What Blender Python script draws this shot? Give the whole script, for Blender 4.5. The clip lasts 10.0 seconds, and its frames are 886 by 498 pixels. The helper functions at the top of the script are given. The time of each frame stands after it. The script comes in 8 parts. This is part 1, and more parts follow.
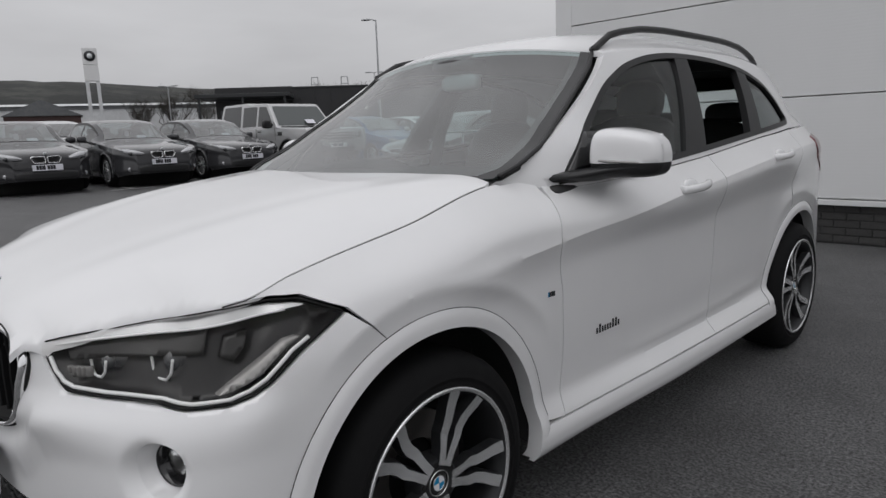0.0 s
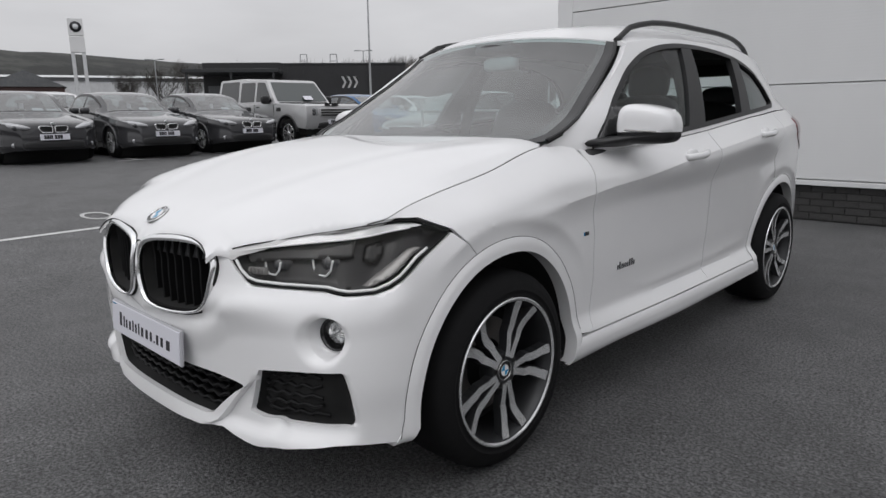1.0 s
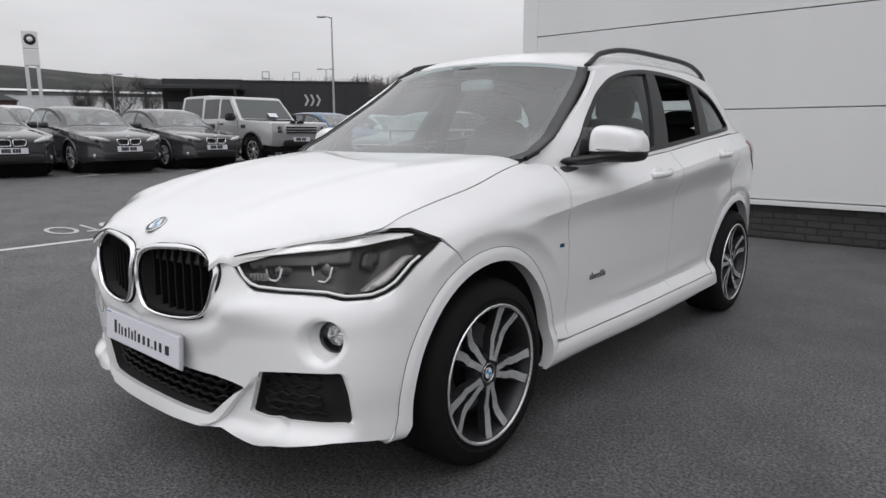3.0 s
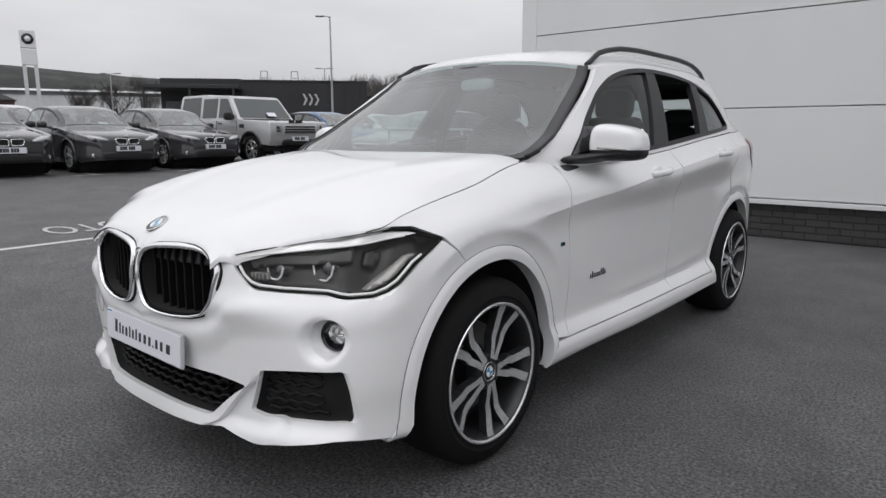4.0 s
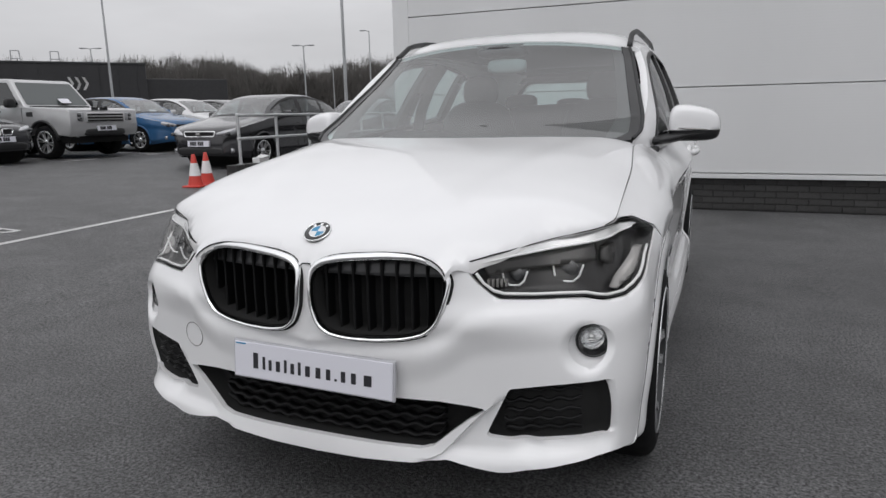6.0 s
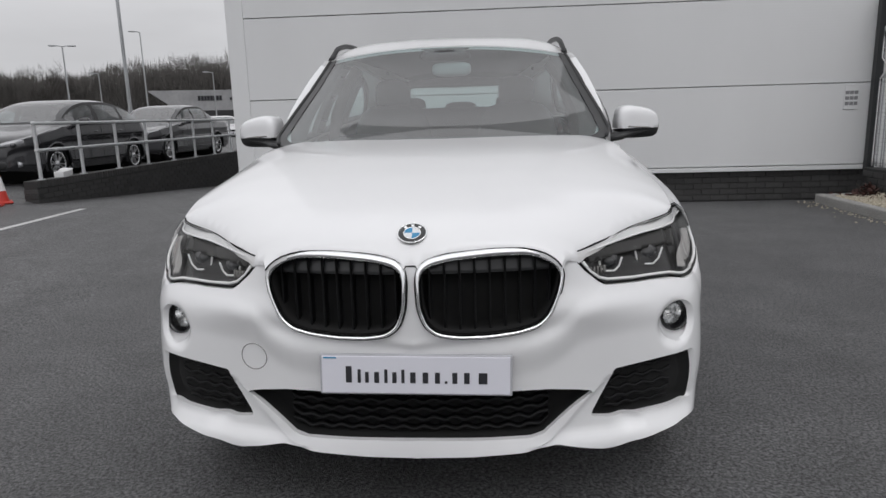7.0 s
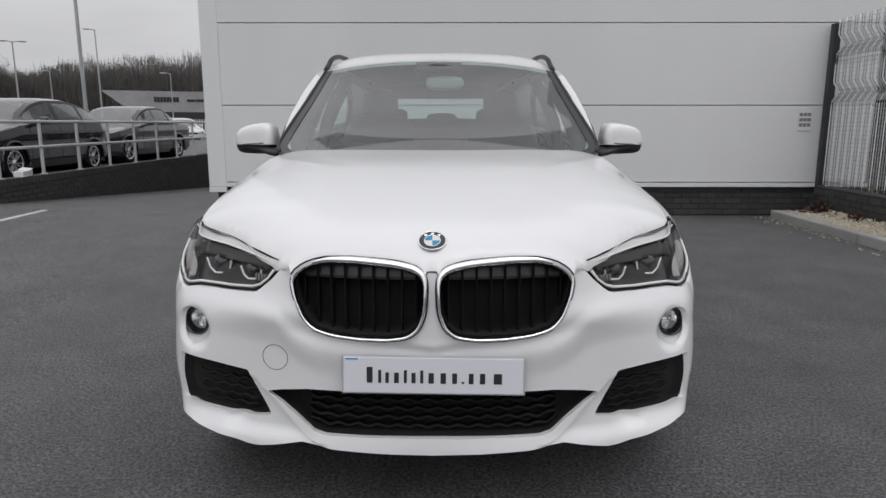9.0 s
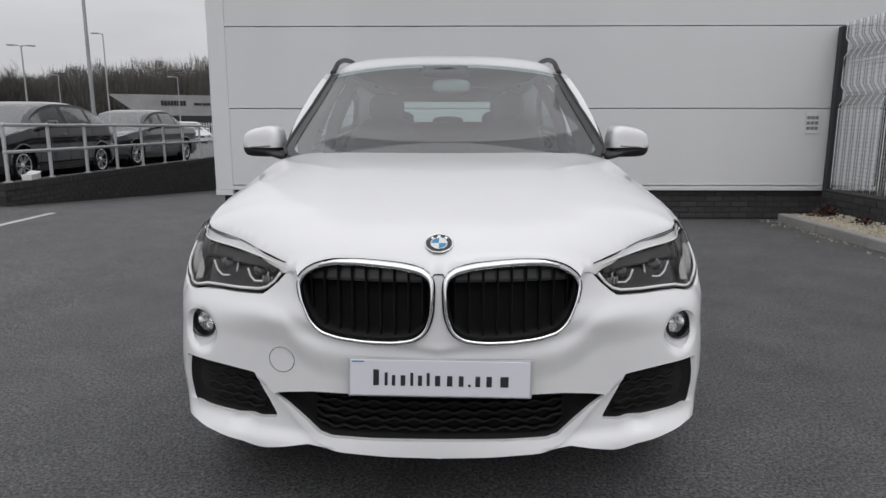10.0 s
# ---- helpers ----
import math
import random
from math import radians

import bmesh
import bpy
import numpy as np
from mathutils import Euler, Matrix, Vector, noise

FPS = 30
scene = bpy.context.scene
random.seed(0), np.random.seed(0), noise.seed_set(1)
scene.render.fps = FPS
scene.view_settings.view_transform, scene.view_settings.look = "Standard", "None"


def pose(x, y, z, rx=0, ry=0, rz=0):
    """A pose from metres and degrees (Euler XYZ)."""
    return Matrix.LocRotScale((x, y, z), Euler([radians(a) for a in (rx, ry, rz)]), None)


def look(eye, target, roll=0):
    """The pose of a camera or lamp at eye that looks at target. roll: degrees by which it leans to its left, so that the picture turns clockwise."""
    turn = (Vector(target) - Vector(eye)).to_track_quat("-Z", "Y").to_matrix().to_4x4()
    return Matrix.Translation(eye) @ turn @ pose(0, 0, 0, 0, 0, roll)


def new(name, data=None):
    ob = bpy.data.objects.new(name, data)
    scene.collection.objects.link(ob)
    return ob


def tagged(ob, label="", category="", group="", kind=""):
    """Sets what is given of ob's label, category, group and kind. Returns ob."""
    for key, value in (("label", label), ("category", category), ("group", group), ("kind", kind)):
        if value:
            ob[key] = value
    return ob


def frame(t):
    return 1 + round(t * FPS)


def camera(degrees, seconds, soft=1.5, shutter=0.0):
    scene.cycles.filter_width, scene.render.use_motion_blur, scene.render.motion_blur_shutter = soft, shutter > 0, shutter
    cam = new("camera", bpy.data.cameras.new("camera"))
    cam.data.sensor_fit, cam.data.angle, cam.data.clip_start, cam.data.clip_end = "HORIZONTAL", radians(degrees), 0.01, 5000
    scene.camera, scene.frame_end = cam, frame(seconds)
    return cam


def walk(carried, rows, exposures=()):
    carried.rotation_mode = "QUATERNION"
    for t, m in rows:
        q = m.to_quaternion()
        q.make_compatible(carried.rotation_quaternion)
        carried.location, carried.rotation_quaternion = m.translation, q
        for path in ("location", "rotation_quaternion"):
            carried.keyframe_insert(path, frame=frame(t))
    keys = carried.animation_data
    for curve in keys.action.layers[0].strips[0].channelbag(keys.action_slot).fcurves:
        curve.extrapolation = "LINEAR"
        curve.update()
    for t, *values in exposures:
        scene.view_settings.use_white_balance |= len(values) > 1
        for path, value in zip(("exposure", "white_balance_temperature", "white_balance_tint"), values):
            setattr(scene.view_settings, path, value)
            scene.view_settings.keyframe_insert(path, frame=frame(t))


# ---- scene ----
cam = camera(67.65, 10.0)
PATH = [
    (0, (1.976, -1.061, 1.200), (0.580, 0.329, 0.856), -2.16),
    (0.5, (2.043, -1.427, 1.179), (0.702, 0.007, 0.801), -0.29),
    (1, (2.148, -1.632, 1.170), (0.795, -0.215, 0.770), -0.85),
    (1.5, (2.176, -1.746, 1.168), (0.871, -0.269, 0.828), -0.49),
    (2, (2.174, -1.774, 1.167), (0.880, -0.283, 0.845), -0.16),
    (2.5, (2.177, -1.785, 1.166), (0.897, -0.286, 0.826), -0.07),
    (4, (2.169, -1.799, 1.163), (0.899, -0.293, 0.816), -0.12),
    (4.5, (2.155, -1.799, 1.160), (0.881, -0.296, 0.815), 0.43),
    (5, (1.903, -1.932, 1.161), (0.719, -0.348, 0.862), 0.50),
    (5.2, (1.741, -2.033, 1.173), (0.584, -0.428, 0.883), -1.25),
    (6.3, (0.746, -2.328, 1.179), (0.220, -0.447, 0.749), -0.87),
    (6.5, (0.582, -2.360, 1.173), (0.188, -0.445, 0.752), -1.43),
    (7, (0.208, -2.488, 1.176), (0.069, -0.532, 0.779), -1.64),
    (7.5, (0.018, -2.583, 1.195), (0.030, -0.616, 0.837), -0.34),
    (8, (0.025, -2.597, 1.195), (0.019, -0.632, 0.824), 0.58),
    (8.5, (0.027, -2.595, 1.194), (0.018, -0.630, 0.822), 0.39),
    (9, (0.041, -2.593, 1.194), (0.030, -0.628, 0.821), 0.01),
    (9.5, (0.038, -2.594, 1.194), (0.019, -0.627, 0.831), 0.10),
    (10, (0.038, -2.593, 1.192), (0.010, -0.627, 0.829), 0.00),
]
walk(cam, [(t, look(eye, target, roll)) for t, eye, target, roll in PATH], exposures=[(t, e, 6400, 11) for t, e in ((0, -.4), (.5, -.25), (1, -.15), (2, 0), (5.2, 0), (6.5, -.16), (10, -.18))])

# ---- sky and light: an even overcast ----
world = bpy.data.worlds.new("overcast_sky")
scene.world = world
world.use_nodes = True
wn, wl = world.node_tree.nodes, world.node_tree.links
wn.clear()
sky = wn.new("ShaderNodeTexSky")
sky.sky_type, sky.sun_disc = "NISHITA", False
sky.sun_elevation, sky.sun_rotation = radians(48), radians(200)
sky.dust_density, sky.ozone_density = 4.0, 1.0
dull = wn.new("ShaderNodeHueSaturation")
dull.inputs["Saturation"].default_value = 0.06
wl.new(sky.outputs[0], dull.inputs["Color"])
coord = wn.new("ShaderNodeTexCoord")
squash = wn.new("ShaderNodeMapping")
squash.inputs["Scale"].default_value = (1.2, 1.2, 5.0)
wl.new(coord.outputs["Generated"], squash.inputs["Vector"])
cloud = wn.new("ShaderNodeTexNoise")
cloud.inputs["Scale"].default_value, cloud.inputs["Detail"].default_value = 2.2, 6.0
wl.new(squash.outputs[0], cloud.inputs["Vector"])
cloud_ramp = wn.new("ShaderNodeMapRange")
cloud_ramp.inputs["From Min"].default_value, cloud_ramp.inputs["From Max"].default_value = 0.3, 0.75
cloud_ramp.inputs["To Min"].default_value, cloud_ramp.inputs["To Max"].default_value = 0.86, 1.05
wl.new(cloud.outputs[0], cloud_ramp.inputs["Value"])
# an overcast sky is brighter and flatter than a clear one: even it out with plain cloud grey
even = wn.new("ShaderNodeMix")
even.data_type = "RGBA"
even.inputs["Factor"].default_value = 0.8
even.inputs["B"].default_value = (7.6, 7.6, 7.7, 1)
wl.new(dull.outputs[0], even.inputs["A"])
times = wn.new("ShaderNodeMix")
times.data_type, times.blend_type = "RGBA", "MULTIPLY"
times.inputs["Factor"].default_value = 1.0
wl.new(even.outputs["Result"], times.inputs["A"])
wl.new(cloud_ramp.outputs[0], times.inputs["B"])
# brighter overhead than at the horizon, as any overcast sky is
split = wn.new("ShaderNodeSeparateXYZ")
wl.new(coord.outputs["Generated"], split.inputs[0])
rise = wn.new("ShaderNodeMapRange")
rise.inputs["To Min"].default_value, rise.inputs["To Max"].default_value = 1.0, 1.80
wl.new(split.outputs["Z"], rise.inputs["Value"])
lift = wn.new("ShaderNodeMix")
lift.data_type, lift.blend_type = "RGBA", "MULTIPLY"
lift.inputs["Factor"].default_value = 1.0
wl.new(times.outputs["Result"], lift.inputs["A"])
wl.new(rise.outputs[0], lift.inputs["B"])
back = wn.new("ShaderNodeBackground")
back.inputs["Strength"].default_value = 0.098
wl.new(lift.outputs["Result"], back.inputs["Color"])
wo = wn.new("ShaderNodeOutputWorld")
wl.new(back.outputs[0], wo.inputs["Surface"])

sun = new("sun", bpy.data.lights.new("sun", "SUN"))
sun.data.energy, sun.data.angle, sun.data.color = 0.5, radians(40), (1.0, 0.985, 0.97)
sun.matrix_world = look((0, 0, 0), (-0.35, 0.45, -1.0))


# ---- materials ----
def material(name, colour, rough=0.5, metal=0.0, coat=0.0, spec=0.5):
    m = bpy.data.materials.new(name)
    m.use_nodes = True
    b = m.node_tree.nodes["Principled BSDF"]
    b.inputs["Base Color"].default_value = (*colour, 1)
    b.inputs["Roughness"].default_value, b.inputs["Metallic"].default_value = rough, metal
    b.inputs["Coat Weight"].default_value, b.inputs["Coat Roughness"].default_value = coat, 0.04
    b.inputs["Specular IOR Level"].default_value = spec
    return m


def noise_node(m, scale, detail=4.0, rough=0.6, stretch=None, kind="Object"):
    n, l = m.node_tree.nodes, m.node_tree.links
    c = n.new("ShaderNodeTexCoord")
    t = n.new("ShaderNodeTexNoise")
    t.inputs["Scale"].default_value, t.inputs["Detail"].default_value, t.inputs["Roughness"].default_value = scale, detail, rough
    if stretch:
        mp = n.new("ShaderNodeMapping")
        mp.inputs["Scale"].default_value = stretch
        l.new(c.outputs[kind], mp.inputs["Vector"])
        l.new(mp.outputs[0], t.inputs["Vector"])
    else:
        l.new(c.outputs[kind], t.inputs["Vector"])
    return t.outputs[0]


def mottle(m, source, dark, light, low=0.35, high=0.65):
    """Colour between dark and light by the noise."""
    n, l = m.node_tree.nodes, m.node_tree.links
    r = n.new("ShaderNodeValToRGB")
    r.color_ramp.elements[0].position, r.color_ramp.elements[1].position = low, high
    r.color_ramp.elements[0].color, r.color_ramp.elements[1].color = (*dark, 1), (*light, 1)
    l.new(source, r.inputs[0])
    return r.outputs[0]


def blend(m, a, b, fac, mode="MIX"):
    n, l = m.node_tree.nodes, m.node_tree.links
    x = n.new("ShaderNodeMix")
    x.data_type, x.blend_type = "RGBA", mode
    for socket, v in (("Factor", fac), ("A", a), ("B", b)):
        if hasattr(v, "is_output"):
            l.new(v, x.inputs[socket])
        else:
            x.inputs[socket].default_value = v if socket == "Factor" else (*v, 1)
    return x.outputs["Result"]


def colour_in(m, source, socket="Base Color"):
    m.node_tree.links.new(source, m.node_tree.nodes["Principled BSDF"].inputs[socket])


def relief(m, source, strength, distance):
    n, l = m.node_tree.nodes, m.node_tree.links
    b = n.new("ShaderNodeBump")
    b.inputs["Strength"].default_value, b.inputs["Distance"].default_value = strength, distance
    l.new(source, b.inputs["Height"])
    l.new(b.outputs[0], n["Principled BSDF"].inputs["Normal"])


def rough_by(m, source, low, high):
    n, l = m.node_tree.nodes, m.node_tree.links
    r = n.new("ShaderNodeMapRange")
    r.inputs["To Min"].default_value, r.inputs["To Max"].default_value = low, high
    l.new(source, r.inputs["Value"])
    l.new(r.outputs[0], n["Principled BSDF"].inputs["Roughness"])


def glass_material(name, tint, gloss=1.0, rough=0.0, power=3.6):
    m = bpy.data.materials.new(name)
    m.use_nodes = True
    n, l = m.node_tree.nodes, m.node_tree.links
    n.clear()
    lw = n.new("ShaderNodeLayerWeight")
    lw.inputs["Blend"].default_value = 0.5
    p = n.new("ShaderNodeMath")
    p.operation = "POWER"
    p.inputs[1].default_value = power
    l.new(lw.outputs["Facing"], p.inputs[0])
    f = n.new("ShaderNodeMapRange")
    f.inputs["To Min"].default_value, f.inputs["To Max"].default_value = 0.05 * gloss, 0.95
    l.new(p.outputs[0], f.inputs["Value"])
    t = n.new("ShaderNodeBsdfTransparent")
    t.inputs["Color"].default_value = (*tint, 1)
    g = n.new("ShaderNodeBsdfGlossy")
    g.inputs["Roughness"].default_value = rough
    x = n.new("ShaderNodeMixShader")
    o = n.new("ShaderNodeOutputMaterial")
    l.new(f.outputs[0], x.inputs[0])
    l.new(t.outputs[0], x.inputs[1])
    l.new(g.outputs[0], x.inputs[2])
    l.new(x.outputs[0], o.inputs["Surface"])
    return m


def speckled(name, dark, light, scale, rough=0.8, bump=0.3, distance=0.004, big=0.25, metal=0.0):
    """A grained surface: fine grain over broad, soft stains."""
    m = material(name, light, rough, metal)
    fine, broad = noise_node(m, scale, 3.0, 0.7), noise_node(m, max(0.35, scale * 0.008), 4.0)
    a = mottle(m, fine, dark, light, 0.3, 0.7)
    colour_in(m, blend(m, a, mottle(m, broad, (0.62,) * 3, (1.15,) * 3, 0.3, 0.7), big * 2, "MULTIPLY"))
    relief(m, fine, bump, distance)
    return m


ASPHALT = material("asphalt", (0.09, 0.09, 0.092), 0.8)
chip = noise_node(ASPHALT, 82.0, 4.0, 0.8)
lump = noise_node(ASPHALT, 30.0, 5.0, 0.75)
stain = noise_node(ASPHALT, 0.55, 6.0, 0.62)
tone = blend(ASPHALT, mottle(ASPHALT, chip, (0.012, 0.012, 0.0125), (0.248, 0.248, 0.251), 0.40, 0.66), mottle(ASPHALT, lump, (0.55,) * 3, (1.35,) * 3, 0.3, 0.7), 0.8, "MULTIPLY")
colour_in(ASPHALT, blend(ASPHALT, tone, mottle(ASPHALT, stain, (0.66,) * 3, (1.18,) * 3, 0.3, 0.7), 0.8, "MULTIPLY"))
grit = mottle(ASPHALT, noise_node(ASPHALT, 62.0, 1.0, 0.5), (0.0,) * 3, (1.0,) * 3, 0.66, 0.72)
worn = noise_node(ASPHALT, 2.6, 5.0, 0.6)
tone = ASPHALT.node_tree.nodes["Principled BSDF"].inputs["Base Color"].links[0].from_socket
tone = blend(ASPHALT, tone, mottle(ASPHALT, worn, (0.74,) * 3, (1.22,) * 3, 0.32, 0.68), 0.9, "MULTIPLY")
colour_in(ASPHALT, blend(ASPHALT, tone, (0.30, 0.30, 0.30), blend(ASPHALT, (0.0,) * 3, grit, 0.45)))
relief(ASPHALT, chip, 1.0, 0.010)
rough_by(ASPHALT, stain, 0.36, 0.72)
ROAD_PAINT = speckled("road_paint", (0.42, 0.42, 0.42), (0.72, 0.72, 0.71), 60.0, 0.7, 0.4, 0.003, 0.3)
KERB = speckled("kerb_concrete", (0.26, 0.255, 0.245), (0.46, 0.45, 0.43), 70.0, 0.9, 0.5, 0.004, 0.35)
GRAVEL = speckled("gravel", (0.25, 0.22, 0.17), (0.62, 0.57, 0.46), 45.0, 0.9, 0.6, 0.01, 0.3)
GRAVEL_STONE = speckled("gravel_stone", (0.34, 0.30, 0.23), (0.68, 0.62, 0.50), 30.0, 0.9, 0.3, 0.003, 0.3)
SOIL = speckled("soil", (0.02, 0.016, 0.012), (0.07, 0.055, 0.04), 40.0, 0.95, 0.6, 0.01, 0.3)
BRICK = speckled("dark_brick", (0.045, 0.043, 0.042), (0.085, 0.082, 0.08), 55.0, 0.85, 0.5, 0.003, 0.3)
MORTAR = speckled("mortar", (0.025, 0.025, 0.025), (0.05, 0.05, 0.05), 80.0, 0.95, 0.5, 0.003, 0.3)
RAIL_STEEL = speckled("weathered_galvanised_tube", (0.46, 0.47, 0.48), (0.62, 0.63, 0.64), 40.0, 0.45, 0.1, 0.001, 0.25, 0.25)
GREY_STEEL = speckled("galvanised_steel", (0.36, 0.37, 0.38), (0.52, 0.53, 0.54), 40.0, 0.42, 0.1, 0.001, 0.25, 0.75)
DARK_PAINT = material("dark_painted_steel", (0.022, 0.024, 0.026), 0.45)
CLADDING = material("white_cladding", (0.76, 0.765, 0.77), 0.42)
colour_in(CLADDING, mottle(CLADDING, noise_node(CLADDING, 0.6, 5.0, 0.55, (1, 1, 0.35)), (0.655, 0.66, 0.665), (0.725, 0.73, 0.735), 0.3, 0.7))
PAINT = material("white_car_paint", (0.80, 0.80, 0.81), 0.32, 0.0, 0.9)
colour_in(PAINT, mottle(PAINT, noise_node(PAINT, 1.7, 5.0), (0.775, 0.775, 0.785), (0.815, 0.815, 0.82), 0.3, 0.7))
rough_by(PAINT, noise_node(PAINT, 6.0, 6.0, 0.65), 0.26, 0.40)
FRIT = material("black_glass_print", (0.010, 0.010, 0.011), 0.35, 0.0, 0.3)
GAP = material("shut_line_black", (0.006, 0.006, 0.006), 0.9)
BLACK = material("black_plastic", (0.012, 0.012, 0.013), 0.42)
relief(BLACK, noise_node(BLACK, 420.0, 2.0), 0.12, 0.001)
GLOSS_BLACK = material("gloss_black", (0.008, 0.008, 0.009), 0.12, 0.0, 0.5)
CHROME = material("chrome", (0.94, 0.945, 0.95), 0.08, 1.0)
rough_by(CHROME, noise_node(CHROME, 30.0, 4.0), 0.05, 0.14)
ALLOY = material("machined_alloy", (0.84, 0.85, 0.86), 0.22, 0.8)
ALLOY_DARK = material("dark_alloy", (0.030, 0.031, 0.033), 0.35, 0.4)
TYRE = material("tyre_rubber", (0.009, 0.009, 0.0095), 0.8, 0.0, 0.0, 0.12)
rough_by(TYRE, noise_node(TYRE, 22.0, 5.0), 0.6, 0.85)
DISC = material("brake_disc", (0.22, 0.21, 0.20), 0.35, 0.9)
CABIN = material("dark_cabin_trim", (0.025, 0.025, 0.026), 0.7)
relief(CABIN, noise_node(CABIN, 300.0, 2.0), 0.2, 0.001)
LEATHER = material("black_leather", (0.024, 0.024, 0.025), 0.5)
relief(LEATHER, noise_node(LEATHER, 160.0, 3.0), 0.25, 0.002)
SCREEN_GLASS = glass_material("windscreen_glass", (0.66, 0.79, 0.78), 3.0, 0.0, 2.8)
SIDE_GLASS = glass_material("side_glass", (0.70, 0.77, 0.76), 1.2, 0.0, 4.6)
CABIN_DARK_GLASS = glass_material("cabin_dark_glass", (0.22, 0.24, 0.24), 1.0, 0.0, 5.0)
LENS = glass_material("lamp_lens", (0.95, 0.945, 0.935), 0.24, 0.0, 5.4)
MIRROR = material("mirror_silver", (0.9, 0.9, 0.9), 0.02, 1.0)
RED_LENS = material("red_lens", (0.16, 0.012, 0.016), 0.15, 0.0, 0.6)
PLATE = material("plate_white", (0.72, 0.72, 0.78), 0.35, 0.0, 0.3)
PLATE_EDGE = material("plate_silver_edge", (0.45, 0.45, 0.48), 0.4)
INK = material("black_ink", (0.02, 0.02, 0.025), 0.5)
BADGE_BLUE = material("badge_blue", (0.02, 0.22, 0.42), 0.25, 0.0, 0.5)
BADGE_WHITE = material("badge_white", (0.7, 0.72, 0.74), 0.25, 0.0, 0.5)
CONE_ORANGE = material("cone_red_orange", (0.55, 0.045, 0.03), 0.5)
CONE_WHITE = material("cone_white_band", (0.75, 0.75, 0.75), 0.4)


# ---- helpers ----
def part(name, bm, mat, parent=None, label="", smooth=True):
    """One mesh object from a bmesh, under a thing or a part."""
    me = bpy.data.meshes.new(name)
    bm.to_mesh(me)
    bm.free()
    for m in mat if isinstance(mat, (list, tuple)) else [mat]:
        me.materials.append(m)
    if smooth:
        me.shade_smooth()
    ob = new(name, me)
    if parent is not None:
        ob.parent = parent
    if label:
        ob["label"] = label
    return ob


def thing(name, label, category, m=None, group="", kind=""):
    ob = new(name)
    ob.empty_display_size = 0.2
    if m is not None:
        ob.matrix_world = m
    return tagged(ob, label, category, group, kind)


def add_box(bm, lo, hi, bevel=0.0, m=None, mat=0):
    """A box with softly cut edges."""
    made = bmesh.ops.create_cube(bm, size=1.0)
    vs = made["verts"]
    for v in vs:
        v.co = Vector([(lo[i] + hi[i]) / 2 + v.co[i] * (hi[i] - lo[i]) for i in range(3)])
    fs = {f for v in vs for f in v.link_faces}
    if bevel:
        es = list({e for v in vs for e in v.link_edges})
        out = bmesh.ops.bevel(bm, geom=es, offset=bevel, segments=2, profile=0.5, affect="EDGES")
        vs = list({v for f in out["faces"] for v in f.verts} | {v for v in vs if v.is_valid})
        fs = {f for v in vs for f in v.link_faces}
    for f in fs:
        f.material_index = mat
    if m is not None:
        bmesh.ops.transform(bm, matrix=m, verts=[v for v in vs if v.is_valid])
    return vs


def add_rod(bm, a, b, r, r2=None, n=10, mat=0):
    a, b = Vector(a), Vector(b)
    d = b - a
    made = bmesh.ops.create_cone(bm, cap_ends=True, segments=n, radius1=r, radius2=r if r2 is None else r2, depth=d.length)
    q = d.to_track_quat("Z", "Y").to_matrix().to_4x4()
    bmesh.ops.transform(bm, matrix=Matrix.Translation((a + b) / 2) @ q, verts=made["verts"])
    for f in {f for v in made["verts"] for f in v.link_faces}:
        f.material_index = mat
    return made["verts"]


def add_tube(bm, points, r, n=8, closed=False, mat=0, flat=1.0):
    """A round bar along points."""
    ps = [Vector(p) for p in points]
    rings = []
    k = len(ps)
    up = Vector((0, 0, 1))
    for i, p in enumerate(ps):
        a, b = ps[(i - 1) % k if closed else max(i - 1, 0)], ps[(i + 1) % k if closed else min(i + 1, k - 1)]
        t = (b - a).normalized()
        side = t.cross(up)
        if side.length < 1e-3:
            side = t.cross(Vector((1, 0, 0)))
        side.normalize()
        high = side.cross(t)
        rings.append([bm.verts.new(p + side * (r * math.cos(w)) + high * (r * flat * math.sin(w))) for w in (math.tau * j / n for j in range(n))])
    for i in range(k if closed else k - 1):
        a, b = rings[i], rings[(i + 1) % k]
        for j in range(n):
            f = bm.faces.new((a[j], a[(j + 1) % n], b[(j + 1) % n], b[j]))
            f.material_index = mat
    if not closed:
        bm.faces.new(list(reversed(rings[0]))).material_index = mat
        bm.faces.new(rings[-1]).material_index = mat


def add_lathe(bm, profile, n=48, axis="X", mat=0, closed=False):
    """Turn (radius, along) pairs round the axis."""
    rings = []
    for r, h in profile:
        ring = []
        for j in range(n):
            w = math.tau * j / n
            c, s = r * math.cos(w), r * math.sin(w)
            ring.append(bm.verts.new({"X": (h, c, s), "Y": (c, h, s), "Z": (c, s, h)}[axis]))
        rings.append(ring)
    k = len(rings)
    for i in range(k if closed else k - 1):
        a, b = rings[i], rings[(i + 1) % k]
        for j in range(n):
            f = bm.faces.new((a[j], a[(j + 1) % n], b[(j + 1) % n], b[j]))
            f.material_index = mat
    bmesh.ops.recalc_face_normals(bm, faces=bm.faces[:])


